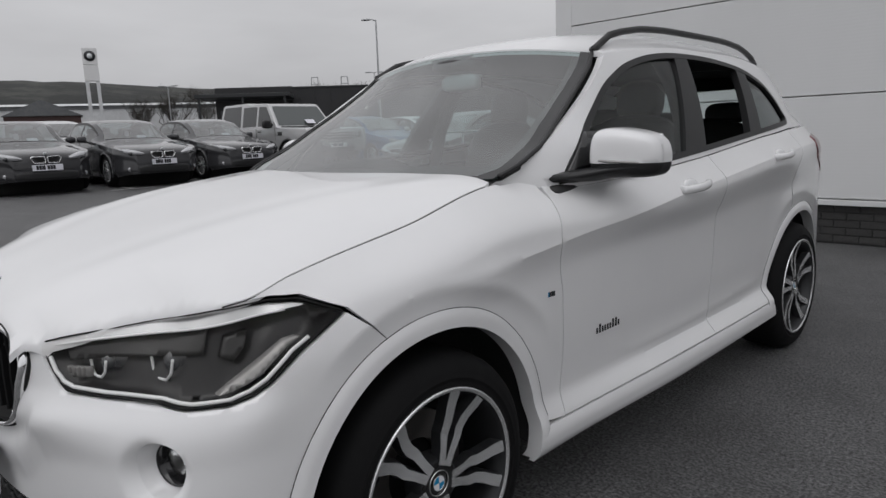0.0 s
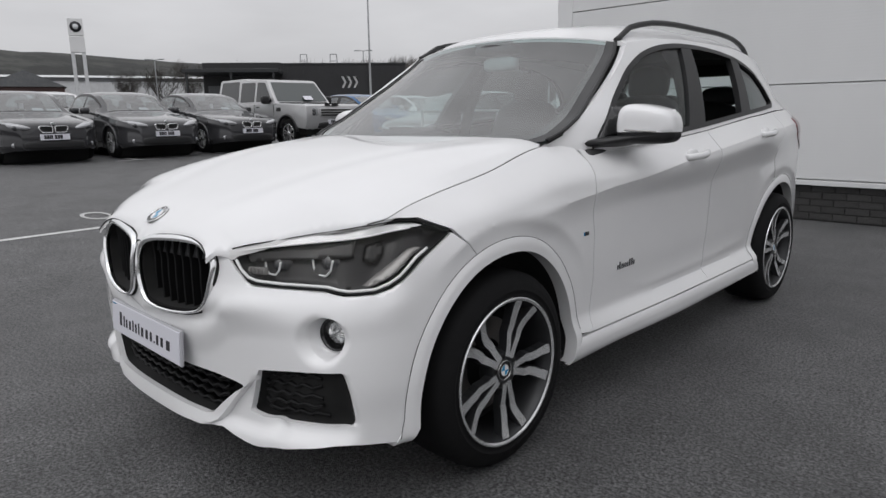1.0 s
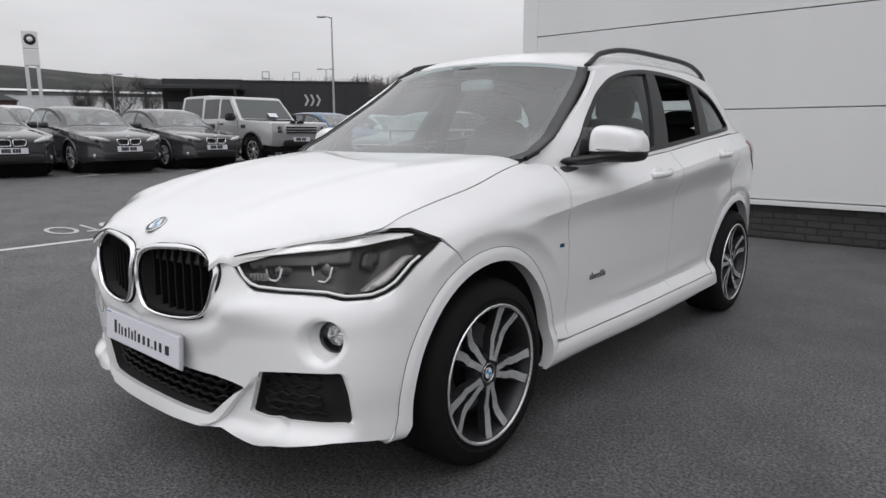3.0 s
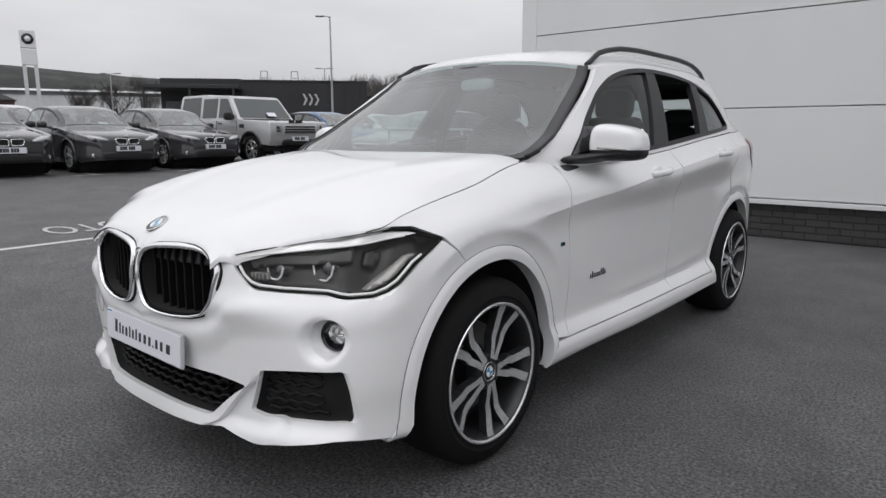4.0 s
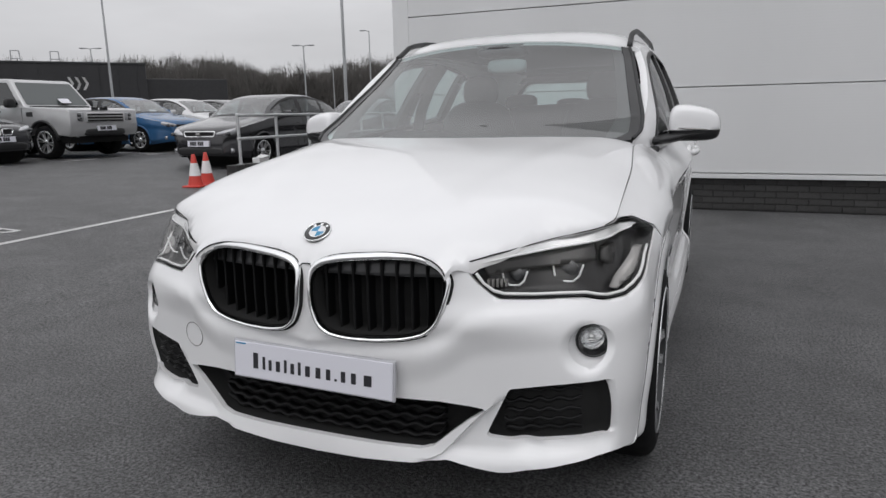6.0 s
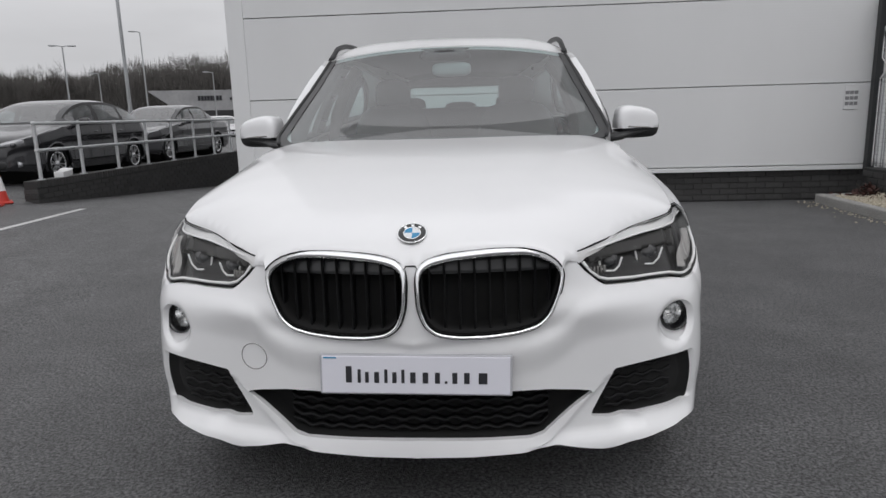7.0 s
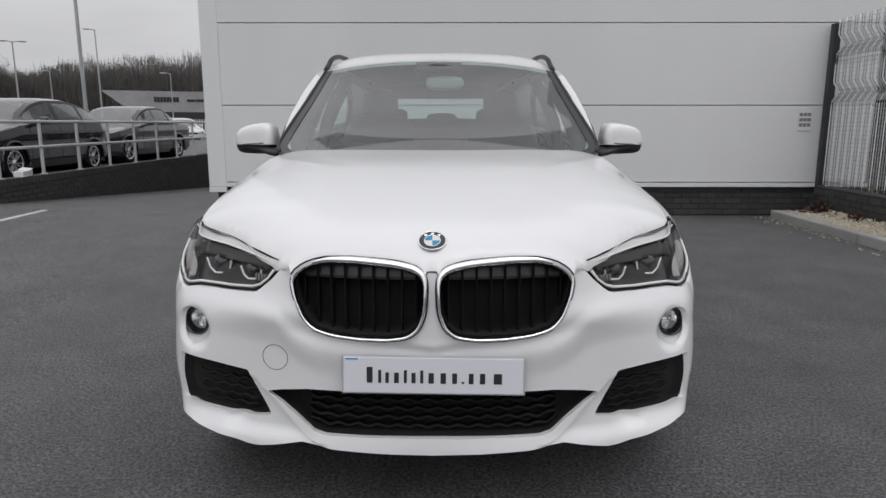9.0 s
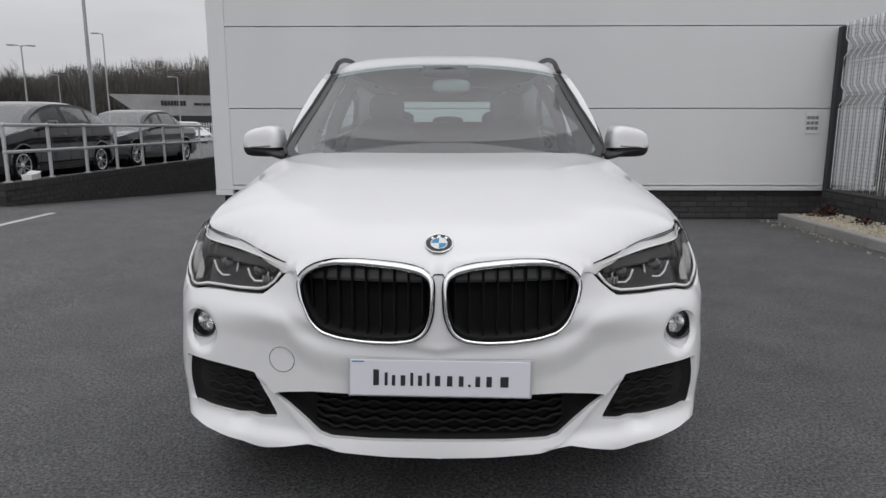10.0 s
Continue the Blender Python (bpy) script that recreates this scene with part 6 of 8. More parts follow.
TALL = dict(HATCH, belt=1.06, top=[(y, z * 1.12) for y, z in HATCH["top"]])


def far_wheel(root, W, y, R, sg):
    """One wheel of a parked car."""
    wheel = new("wheel")
    wheel.parent = root
    wheel.matrix_local = pose(sg * (W - .055), y, R, 0, 0, 0 if sg > 0 else 180)
    bm = bmesh.new()
    add_lathe(bm, [(R * .66, .02), (R * .76, .035), (R * .92, .03), (R * .985, .01), (R, -.04), (R, -.16), (R * .97, -.2), (R * .66, -.2)], 32)
    part("tyre", bm, TYRE, wheel)
    bm = bmesh.new()
    add_lathe(bm, [(R * .70, .03), (R * .66, .025), (R * .60, -.04), (R * .55, -.12), (0, -.12)], 32)
    crisp(part("rim", bm, ALLOY_DARK, wheel))
    bm = bmesh.new()
    add_lathe(bm, [(R * .60, .018), (R * .64, .026), (R * .69, .030), (R * .70, .022)], 32)
    part("rim_edge", bm, ALLOY, wheel, "bright rim edge")
    for k in range(12):
        w = math.degrees(math.tau * (k // 2) / 6 + .3) + (9.5 if k % 2 else -9.5)
        bm = bmesh.new()
        add_box(bm, (-.020, -.011, .03), (.010, .011, R * .66), .004, pose(0, 0, 0, w, 0, 0))
        part("spoke", bm, FAR_ALLOY, wheel, smooth=False)
    bm = bmesh.new()
    add_lathe(bm, [(0, .022), (.05, .02), (.06, 0)], 16)
    part("hub", bm, ALLOY, wheel)


def parked(spec, label, paint, m, face="kidney", category="car", group="cars parked round the yard", bumper_black=False, card=True):
    root = thing("parked_car", label, category, m, group)
    L, W = spec["length"], spec["width"] / 2
    ty, tz = [p[0] for p in spec["top"]], np.array([p[1] for p in spec["top"]])
    tm = slopes(ty, tz)
    top = lambda y: float(curve_at(ty, tz, tm, np.array([min(max(y, 0), L)]))[0])
    p0, p1, p2, p3 = spec["pace"]

    def width(y):
        f, b = min(y / .55, 1), min((L - y) / .5, 1)
        return W * (p1 + (1 - p1) * (1 - (1 - f) ** 2.4)) * (.80 + .20 * (1 - (1 - b) ** 2.4))

    belt = lambda y: min(spec["belt"] + .03 * (y / L), top(y) - .045)

    def point(y, v):
        w, zt, zs = width(y), top(y), belt(y)
        cab = float(smoothstep(.05, .30, zt - zs))
        low = .20 + .06 * float(smoothstep(.5, 0, y) + smoothstep(L - .5, L, y))
        if v <= .45:
            t = v / .45
            z = low + (zs - low) * t
            x = w * (.90 + .10 * float(smoothstep(0, .16, t))) - .020 * math.sin(math.pi * min(1, t * 1.1)) * .5 - .035 * t**6 + .014 * math.exp(-((t - .80) / .07) ** 2) - .010 * math.exp(-((t - .62) / .10) ** 2)
            return x, z
        xr = w * (.84 - (.84 - spec["tumble"]) * cab)
        if v <= .72:
            t = (v - .45) / .27
            x0, z0 = w - .035, zs
            z1 = zt - .05
            return x0 + (xr - x0) * t**1.25, z0 + (z1 - z0) * t
        t = (v - .72) / .28
        return xr * (1 - t), zt - .05 + .05 * (1 - (1 - t) ** 4.5)

    ys = sorted(set([0, .012, .03, .06, .1] + list(np.linspace(.15, L - .15, 110)) + [L - .09, L - .05, L - .02, L]))
    vs = sorted(set(list(np.linspace(0, .45, 19)) + list(np.linspace(.45, .72, 9)) + [.72, .738, .75, .762, .80, .84, .88, .92, .96, 1]))
    y_front, y_rear = spec["axles"]
    r_arch = spec["wheel"] + .045
    P = [[point(y, v) for v in vs] for y in ys]

    def kind(y0, y1, v0, v1):
        """Which pane a cell belongs to, if any."""
        y, v = (y0 + y1) / 2, (v0 + v1) / 2
        t = min(max((top(y) - .05 - belt(y)), 0), 1)
        if .475 < v < .695 and t > .10 and spec["cowl"] + .28 < y < spec["deck"] - .16:
            for k, pl in enumerate(spec["pillars"]):
                if abs(y - pl) < .06:
                    return "pillar" + "ab"[k]
            return "window_a" if y < spec["pillars"][0] else "window_b" if y < spec["pillars"][1] else "window_c"
        if (.455 < v < .475 or .695 < v < .715) and t > .10 and spec["cowl"] + .26 < y < spec["deck"] - .14:
            return "surround"
        if v > .72 and spec["cowl"] + .03 < y < spec["roof0"] - .03:
            if v < .762 or y > spec["roof0"] - .06:
                return "body"
            return "windscreen" if y > spec["cowl"] + .10 else "screen_surround"
        if v > .735 and spec["roof1"] + .05 < y < spec["deck"] - .05:
            return "rear_screen"
        return "body"

    cells = {}
    for i in range(len(ys) - 1):
        for j in range(len(vs) - 1):
            y, z = (ys[i] + ys[i + 1]) / 2, (P[i][j][1] + P[i + 1][j + 1][1]) / 2
            if vs[j] < .45 and min(math.hypot(y - y_front, z - spec["wheel"]), math.hypot(y - y_rear, z - spec["wheel"])) < r_arch:
                continue
            cells.setdefault(kind(ys[i], ys[i + 1], vs[j], vs[j + 1]), []).append((i, j))
    for name, cl in cells.items():
        sides = ((1,), (-1,)) if name.startswith(("window", "pillar", "surround")) else ((1, -1),)
        for group_sides in sides:
            bm = bmesh.new()
            grid = {}
            for sg in group_sides:
                for i, j in cl:
                    q = []
                    for a, b in ((i, j), (i + 1, j), (i + 1, j + 1), (i, j + 1)):
                        key = (a, b, sg if P[a][b][0] > 1e-6 else 0)
                        if key not in grid:
                            x, z = P[a][b]
                            grid[key] = bm.verts.new((sg * x, ys[a], z))
                        q.append(grid[key])
                    if len(set(q)) == 4:
                        bm.faces.new(q if sg > 0 else q[::-1])
            if name == "body":
                ring = [[grid.get((e, b, sg if P[e][b][0] > 1e-6 else 0)) for b in range(len(vs))] for e in (0, len(ys) - 1) for sg in (1, -1)]
                for e in (0, 2):
                    loop = [v for v in ring[e] if v] + [v for v in reversed(ring[e + 1]) if v and v not in ring[e]]
                    if len(loop) > 3:
                        try:
                            bm.faces.new(loop)
                        except ValueError:
                            pass
                bmesh.ops.recalc_face_normals(bm, faces=bm.faces[:])
            mat = paint if name == "body" else BLACK if name.startswith(("pillar", "surround", "screen")) else FAR_SCREEN if name == "windscreen" else FAR_GLASS
            ob = part({"window_a": "front_window", "window_b": "rear_window", "window_c": "quarter_window", "pillara": "pillar_cover", "pillarb": "pillar_cover", "surround": "window_surround"}.get(name, name), bm, mat, root)
            if name == "body":
                crisp(ob, 55)
            elif not name.startswith(("pillar", "surround", "screen")):
                ob.visible_shadow = False
    # cabin floor, seats
    bm = bmesh.new()
    add_box(bm, (-W + .10, .35, .24), (W - .10, L - .3, .70), .05)
    for x in (-.36, .36):
        for y in (spec["roof0"] + .15, spec["roof0"] + 1.0):
            add_blob(bm, (x, y, .88), (.22, .10, .30), 3, 12)
            add_blob(bm, (x, y + .05, 1.20), (.12, .05, .09), 3, 12)
    add_box(bm, (-W + .14, spec["cowl"] - .05, .70), (W - .14, spec["cowl"] + .35, spec["belt"] - .03), .05)
    part("cabin", bm, CABIN, root)
    # wheels
    for y in spec["axles"]:
        for sg in (1, -1):
            far_wheel(root, W, y, spec["wheel"], sg)
    # wheel wells
        bm = bmesh.new()
        add_rod(bm, (-W + .16, y, spec["wheel"] + .01), (W - .16, y, spec["wheel"] + .01), r_arch + .02, n=28)
        part("wheel_well", bm, GAP, root)
        for sg in (1, -1):
            bm = bmesh.new()
            x = width(y) - .012
            add_tube(bm, [(sg * x, y + (r_arch + .012) * math.cos(a), spec["wheel"] + (r_arch + .012) * math.sin(a)) for a in np.linspace(radians(-18), radians(198), 26)], .022, 6)
            part("arch_trim", bm, BLACK if bumper_black else paint, root)
    front_trim(root, spec, face, paint, bumper_black)
    # door mirrors, handles, shut lines
    for sg in (1, -1):
        bm = bmesh.new()
        add_blob(bm, (sg * (W + .085), spec["cowl"] + .50, spec["belt"] + .09), (.10, .06, .07), 3, 14)
        add_box(bm, (sg * (W - .01) - .05, spec["cowl"] + .46, spec["belt"] + .01), (sg * (W - .01) + .05, spec["cowl"] + .54, spec["belt"] + .05), .01)
        part("door_mirror", bm, BLACK if bumper_black else paint, root)
        for y in (spec["pillars"][0] - .18, spec["pillars"][1] - .22):
            bm = bmesh.new()
            add_tube(bm, [(sg * (width(y + d) - .025 + .018 * math.sin(math.pi * (d + .1) / .2)), y + d, spec["belt"] - .10) for d in np.linspace(-.1, .1, 8)], .014, 6)
            part("door_handle", bm, paint, root)
        for y in (spec["cowl"] + .22, spec["pillars"][0] + .01, spec["pillars"][1] - .02):
            bm = bmesh.new()
            add_tube(bm, [(sg * (point(y, v)[0] + .0005), y, point(y, v)[1]) for v in np.linspace(.05, .45, 12)], .004, 4)
            part("door_gap", bm, GAP, root)
    if card:
        bm = bmesh.new()
        add_box(bm, (-.10, 0, -.07), (.10, .004, .07), 0, pose(.22, spec["cowl"] + .26, top(spec["cowl"] + .26) - .10, -55, 0, 0))
        part("price_card", bm, PLATE, root, "white price card behind the windscreen", smooth=False)
        y = spec["roof0"] - .16
        bm = bmesh.new()
        add_box(bm, (-.045, y, top(y) - .26), (.045, y + .004, top(y) - .13), 0)
        part("price_tag", bm, PLATE, root, "white tag hanging from the mirror", smooth=False)
        bm = bmesh.new()
        add_blob(bm, (0, y - .01, top(y) - .11), (.12, .025, .035), 3, 12)
        part("rear_view_mirror", bm, BLACK, root)
    return root


def front_trim(root, spec, face, paint, bumper_black):
    """Lamps, grille, plate and intakes on a parked car's nose."""
    hi = spec is BOX4X4
    zl = 1.0 if hi else .665
    for sg in (1, -1):
        bm = bmesh.new()
        if hi:
            add_box(bm, (-.17, -.03, -.10), (.17, .16, .11), .03, pose(sg * .74, .03, .93, 0, 0, sg * 10))
        else:
            vs = add_blob(bm, (0, 0, 0), (.225, .12, .070), 2.6, 20)
            for v in vs:
                t = (v.co.x * sg + .205) / .41
                v.co = Vector((v.co.x, v.co.y + .16 * t * t, v.co.z * (.62 + .5 * t) + .055 * t))
            bmesh.ops.transform(bm, matrix=pose(sg * .60, .100, .672, 0, 0, sg * 14), verts=bm.verts[:])
        lamp = part("headlight", bm, FAR_LAMP, root, "clear headlight")
        for k in range(2):
            bm = bmesh.new()
            if hi:
                z = (.97, .885)[k]
                add_rod(bm, (sg * .70, -.03, z), (sg * .70, .03, z), .045, n=16)
            else:
                dx = (-.06, .07)[k]
                add_rod(bm, (sg * (.60 + dx), .0 + .14 * max(0, dx), .682), (sg * (.60 + dx), .06 + .14 * max(0, dx), .682), .036, n=14)
            part("projector", bm, LENS_DARK, lamp)
    if face == "kidney":
        for sg in (1, -1):
            o = rounded([(.022, -.060, .03), (.022, .056, .03), (.225, .060, .03), (.262, .03, .02), (.215, -.060, .03)], .03, 4)
            at = lambda u, v, s=sg: np.stack([u, -.015 + .25 * u**2 + .10 * np.maximum(v, 0), v + .650], 1)
            ring = part("grille_frame", sheet(shrink(o, -.006), at, [shrink(o, .005)], .02, .03, lambda p: np.tile((0, 1., 0), (len(p), 1)), mirror=sg < 0), CHROME, root, "chrome kidney grille frame")
            part("grille", sheet(o, lambda u, v: at(u, v) + np.array((0, .012, 0)), [], .05, 0, lambda p: np.tile((0, 1., 0), (len(p), 1)), mirror=sg < 0), GAP, root, "dark grille")
        bm = bmesh.new()
        add_rod(bm, (0, .030, .748), (0, .042, .764), .036, n=20)
        part("badge", bm, BADGE_WHITE, root, "small round badge")
    elif hi:
        bm = bmesh.new()
        add_box(bm, (-.52, -.03, .80), (.52, .03, 1.03), .02)
        part("grille_frame", bm, FAR_SILVER, root, "silver grille surround")
        for k in range(3):
            bm = bmesh.new()
            add_box(bm, (-.49, -.045, .822 + .068 * k), (.49, -.02, .862 + .068 * k), .01)
            part("grille_gap", bm, GAP, root, "black grille slot")
        bars("AAAA AAAAA", -.35, 1.075, .075, -.002, BLACK, root, .012)
    elif face == "oval":
        o = rounded([(-.36, -.05, .04), (-.38, .05, .04), (.38, .05, .04), (.36, -.05, .04)], .04, 5)
        at = lambda u, v: np.stack([u, -.02 + .18 * u**2 + .1 * np.maximum(v, 0), v + .68], 1)
        part("grille_frame", sheet(shrink(o, -.008), at, [shrink(o, .014)], .03, .03, lambda p: np.tile((0, 1., 0), (len(p), 1))), CHROME, root, "chrome grille frame")
        part("grille", sheet(o, lambda u, v: at(u, v) + np.array((0, .012, 0)), [], .06, 0, lambda p: np.tile((0, 1., 0), (len(p), 1))), GAP, root, "dark grille")
        bm = bmesh.new()
        add_blob(bm, (0, -.03, .68), (.06, .012, .025), 2, 12)
        part("badge", bm, LAMP_GREY, root, "small oval grey badge")
    else:
        bm = bmesh.new()
        add_box(bm, (-.40, -.015, .61), (.40, .05, .70), .02)
        part("grille", bm, GAP, root, "dark grille")
    # bumper mouth and plate
    bm = bmesh.new()
    zb = .52 if hi else .29
    add_blob(bm, (0, .07, zb + .06), (.56, .10, .085), 5, 24)
    part("lower_grille", bm, BLACK, root, "black lower grille")
    if bumper_black:
        bm = bmesh.new()
        add_blob(bm, (0, .24, .55), (W_OF(spec) * .985, .30, .16), 5, 28)
        part("bumper", bm, BLACK, root, "black bumper")
    pl = new("number_plate")
    pl.parent = root
    pl.matrix_local = pose(0, -.060 if bumper_black else -.035, .67 if hi else .50, -4, 0, 0)
    bm = bmesh.new()
    add_box(bm, (-.26, -.006, -.056), (.26, .035, .056), .003)
    part("plate_face", bm, PLATE, pl, "white number plate", smooth=False)
    bars("AA11 AAA", -.20, -.036, .078, -.0065, INK, pl)
    for sg in (1, -1):
        bm = bmesh.new()
        add_rod(bm, (sg * .68, .09, .36 + (.16 if hi else 0)), (sg * .68, .16, .36 + (.16 if hi else 0)), .045, n=16)
        part("fog_lamp", bm, FAR_LAMP, root)


def W_OF(spec):
    return spec["width"] / 2


FAR_SILVER = far_paint("silver_paint", (0.52, 0.52, 0.525), 0.5, 0.35)
FAR_BLACK = far_paint("black_paint", (0.026, 0.026, 0.029), 0.9)
FAR_GREY = far_paint("dark_grey_paint", (0.052, 0.052, 0.056), 0.9, 0.2)
FAR_BLUE = far_paint("blue_paint", (0.035, 0.11, 0.24))
FAR_WHITE = far_paint("white_paint", (0.62, 0.62, 0.63), 0.6, 0.0)
FAR_MIDGREY = far_paint("mid_grey_paint", (0.20, 0.20, 0.205), 0.6, 0.5)


CAR_PANE = material("dark_car_pane", (0.020, 0.022, 0.023), 0.05, 0.0, 0.4)
CAR_SCREEN = material("car_screen_pane", (0.06, 0.07, 0.07), 0.05, 0.0, 0.5)


def build_four_wheel_drive(m):
    """A tall square-cut car: an extruded lower body, an upright glasshouse with panes, a stepped roof."""
    root = thing("parked_car", "tall boxy silver four-wheel drive car with black arches", "car", m, "cars parked round the yard")
    W, R, axles = .94, .375, (.90, 3.70)

    def slab(name, outline, half, mat, label="", bevel=.035):
        """An outline in (y, z) made solid between -half(z) and half(z)."""
        bm = bmesh.new()
        a, b = ([bm.verts.new((sg * half(z), y, z)) for y, z in outline] for sg in (1, -1))
        fa, fb = bm.faces.new(a), bm.faces.new(b[::-1])
        for i in range(len(a)):
            bm.faces.new((a[i - 1], b[i - 1], b[i], a[i]))
        bmesh.ops.recalc_face_normals(bm, faces=bm.faces[:])
        if bevel:
            bmesh.ops.bevel(bm, geom=list({e for f in (fa, fb) for e in f.edges}), offset=bevel, segments=3, profile=.6, affect="EDGES")
        return crisp(part(name, bm, mat, root, label), 40)

    low = [(4.64, .52)]
    for y in reversed(axles):
        low += [(y + .45 * math.cos(w), R + .45 * math.sin(w)) for w in np.linspace(radians(20), radians(160), 15)]
    low += [(.10, .50), (.02, .58), (0, .72), (0, 1.02), (.025, 1.085), (.10, 1.115), (.7, 1.15), (1.46, 1.185), (4.58, 1.185), (4.66, 1.12), (4.70, .90), (4.68, .60)]
    slab("body", low, lambda z: W - .05 * max(0, z - .9) - .03 * max(0, .75 - z), FAR_SILVER, "silver painted lower body", .03)
    house = [(1.42, 1.180), (1.93, 1.775), (2.02, 1.822), (2.20, 1.838), (2.98, 1.845), (3.12, 1.890), (4.40, 1.885), (4.50, 1.84), (4.60, 1.180)]
    half = lambda z: .905 - .13 * (z - 1.18) / .70
    slab("glasshouse", house, half, FAR_SILVER, "silver roof and pillars", .03)

    def pane(name, pts, mat, sides=(1, -1)):
        for sg in sides:
            bm = bmesh.new()
            vs = [bm.verts.new((sg * (half(z) + .005), y, z)) for y, z in rounded([(*p, .03) for p in pts], .03, 3)]
            bm.faces.new(vs if sg > 0 else vs[::-1])
            part(name, bm, mat, root, smooth=False)
    pane("front_window", [(1.62, 1.23), (2.05, 1.745), (2.42, 1.765), (2.42, 1.23)], CAR_PANE)
    pane("rear_window", [(2.52, 1.23), (2.52, 1.77), (3.26, 1.77), (3.26, 1.23)], CAR_PANE)
    pane("quarter_window", [(3.38, 1.23), (3.40, 1.82), (4.36, 1.82), (4.46, 1.23)], CAR_PANE)
    n = Vector((0, -.62, .51)).normalized() * .006
    bm = bmesh.new()
    quad = []
    for u, v in rounded([(-1, 0, .06), (1, 0, .06), (1, 1, .06), (-1, 1, .06)], .06, 4):
        z = 1.225 + .525 * v
        quad.append(bm.verts.new(Vector((u * (half(z) - .075), 1.42 + .51 * (z - 1.18) / .595, z)) + n))
    bm.faces.new(quad)
    part("windscreen", bm, CAR_SCREEN, root, smooth=False)
    bm = bmesh.new()
    add_box(bm, (-.78, 1.37, 1.178), (.78, 1.46, 1.205), .008)
    part("cowl", bm, BLACK, root, "black cowl and wipers", smooth=False)
    bm = bmesh.new()
    add_box(bm, (.05, 0, -.08), (.33, .004, .08), 0, pose(0, 1.475, 1.33, -49, 0, 0))
    part("price_card", bm, PLATE, root, "white price card on the windscreen", smooth=False)
    bm = bmesh.new()
    add_box(bm, (-.82, .2, .34), (.82, 4.5, .72), .04)
    part("underbody", bm, GAP, root)
    for y in axles:
        for sg in (1, -1):
            far_wheel(root, W, y, R, sg)
            bm = bmesh.new()
            add_tube(bm, [(sg * (W - .012), y + .475 * math.cos(w), R + .475 * math.sin(w)) for w in np.linspace(radians(8), radians(172), 22)], .038, 8)
            part("arch_trim", bm, BLACK, root, "black wheel arch")
    for sg in (1, -1):
        bm = bmesh.new()
        add_box(bm, (sg * (W - .03) - .02, 1.42, .44), (sg * (W - .03) + .02, 3.18, .56), .01)
        part("sill", bm, BLACK, root, "black sill", smooth=False)
        bm = bmesh.new()
        add_blob(bm, (sg * (W + .10), 1.72, 1.27), (.12, .07, .11), 4, 16)
        add_box(bm, (sg * .92 - .06, 1.68, 1.19), (sg * .92 + .06, 1.76, 1.23), .01)
        part("door_mirror", bm, BLACK, root, "black door mirror")
        for y in (2.30, 3.12):
            bm = bmesh.new()
            add_box(bm, (sg * (W - .01) - .012, y - .09, 1.06), (sg * (W - .01) + .012, y + .09, 1.10), .008)
            part("door_handle", bm, BLACK, root, smooth=False)
        for y in (1.50, 2.47, 3.32):
            bm = bmesh.new()
            add_box(bm, (sg * (W - .006) - .006, y - .005, .62), (sg * (W - .006) + .004, y + .005, 1.16))
            part("door_gap", bm, GAP, root, smooth=False)
        bm = bmesh.new()
        add_box(bm, (sg * (W - .004) - .01, 1.16, .96), (sg * (W - .004) + .006, 1.36, 1.06), .005)
        part("side_vent", bm, BLACK, root, "black wing vent", smooth=False)
    front_trim(root, BOX4X4, "slots", FAR_SILVER, False)


def in_row(y, x=-12.3, turn=90):
    return pose(x, y, ground_height(x - 2, y), 0, 0, turn)


parked(SALOON, "black saloon car with chrome kidney grille in a parking bay", FAR_BLACK, in_row(2.62))
parked(SALOON, "dark metallic saloon car with pale lamps in a parking bay", FAR_GREY, in_row(4.85))
parked(SALOON, "dark grey saloon car beside a silver four-wheel drive", FAR_GREY, in_row(7.02, -12.45))
build_four_wheel_drive(in_row(9.40, -12.25))
parked(HATCH, "bright blue hatchback car in a parking bay", FAR_BLUE, in_row(12.1, -12.3), face="plain")
parked(HATCH, "white hatchback car in a parking bay", FAR_WHITE, in_row(14.6, -12.6), face="plain")
parked(HATCH, "dark grey hatchback car in a parking bay", FAR_GREY, in_row(17.0, -12.9), face="plain")
parked(TALL, "tall white hatchback car parked behind the dark saloons", FAR_WHITE, in_row(4.9, -18.0, 90), face="plain", card=False)
parked(SALOON, "silver grey saloon car parked behind the dark saloons", FAR_MIDGREY, in_row(7.6, -19.8, 90), face="plain", card=False)
parked(HATCH, "dark hatchback car parked behind the silver four-wheel drive", FAR_GREY, in_row(14.0, -19.5, 90), face="plain", card=False)
parked(HATCH, "black hatchback car with chrome oval grille behind a railing", FAR_BLACK, pose(-8.30, 8.05, .2, 0, 0, .5), face="oval", card=False)
parked(SALOON, "grey saloon car parked behind a railing", FAR_GREY, pose(-8.88, 13.4, .2, 0, 0, -2), face="plain", card=False)
parked(HATCH, "white hatchback car at the far end of the yard", FAR_WHITE, pose(-13.6, 33.0, .02, 0, 0, 35), face="plain", card=False)


# ---- things beyond the yard ----
def facing(x, y, z=0.0, at=(1.5, -2.0)):
    """A pose whose -Y looks at the yard."""
    return pose(x, y, z, 0, 0, math.degrees(math.atan2(at[1] - y, at[0] - x)) + 90)


DARK_CLAD = speckled("dark_cladding", (0.018, 0.018, 0.020), (0.028, 0.028, 0.030), 6.0, 0.5, 0.1, 0.002, 0.3)
PALE_CLAD = speckled("pale_cladding", (0.60, 0.61, 0.62), (0.70, 0.71, 0.72), 4.0, 0.5, 0.1, 0.002, 0.25)
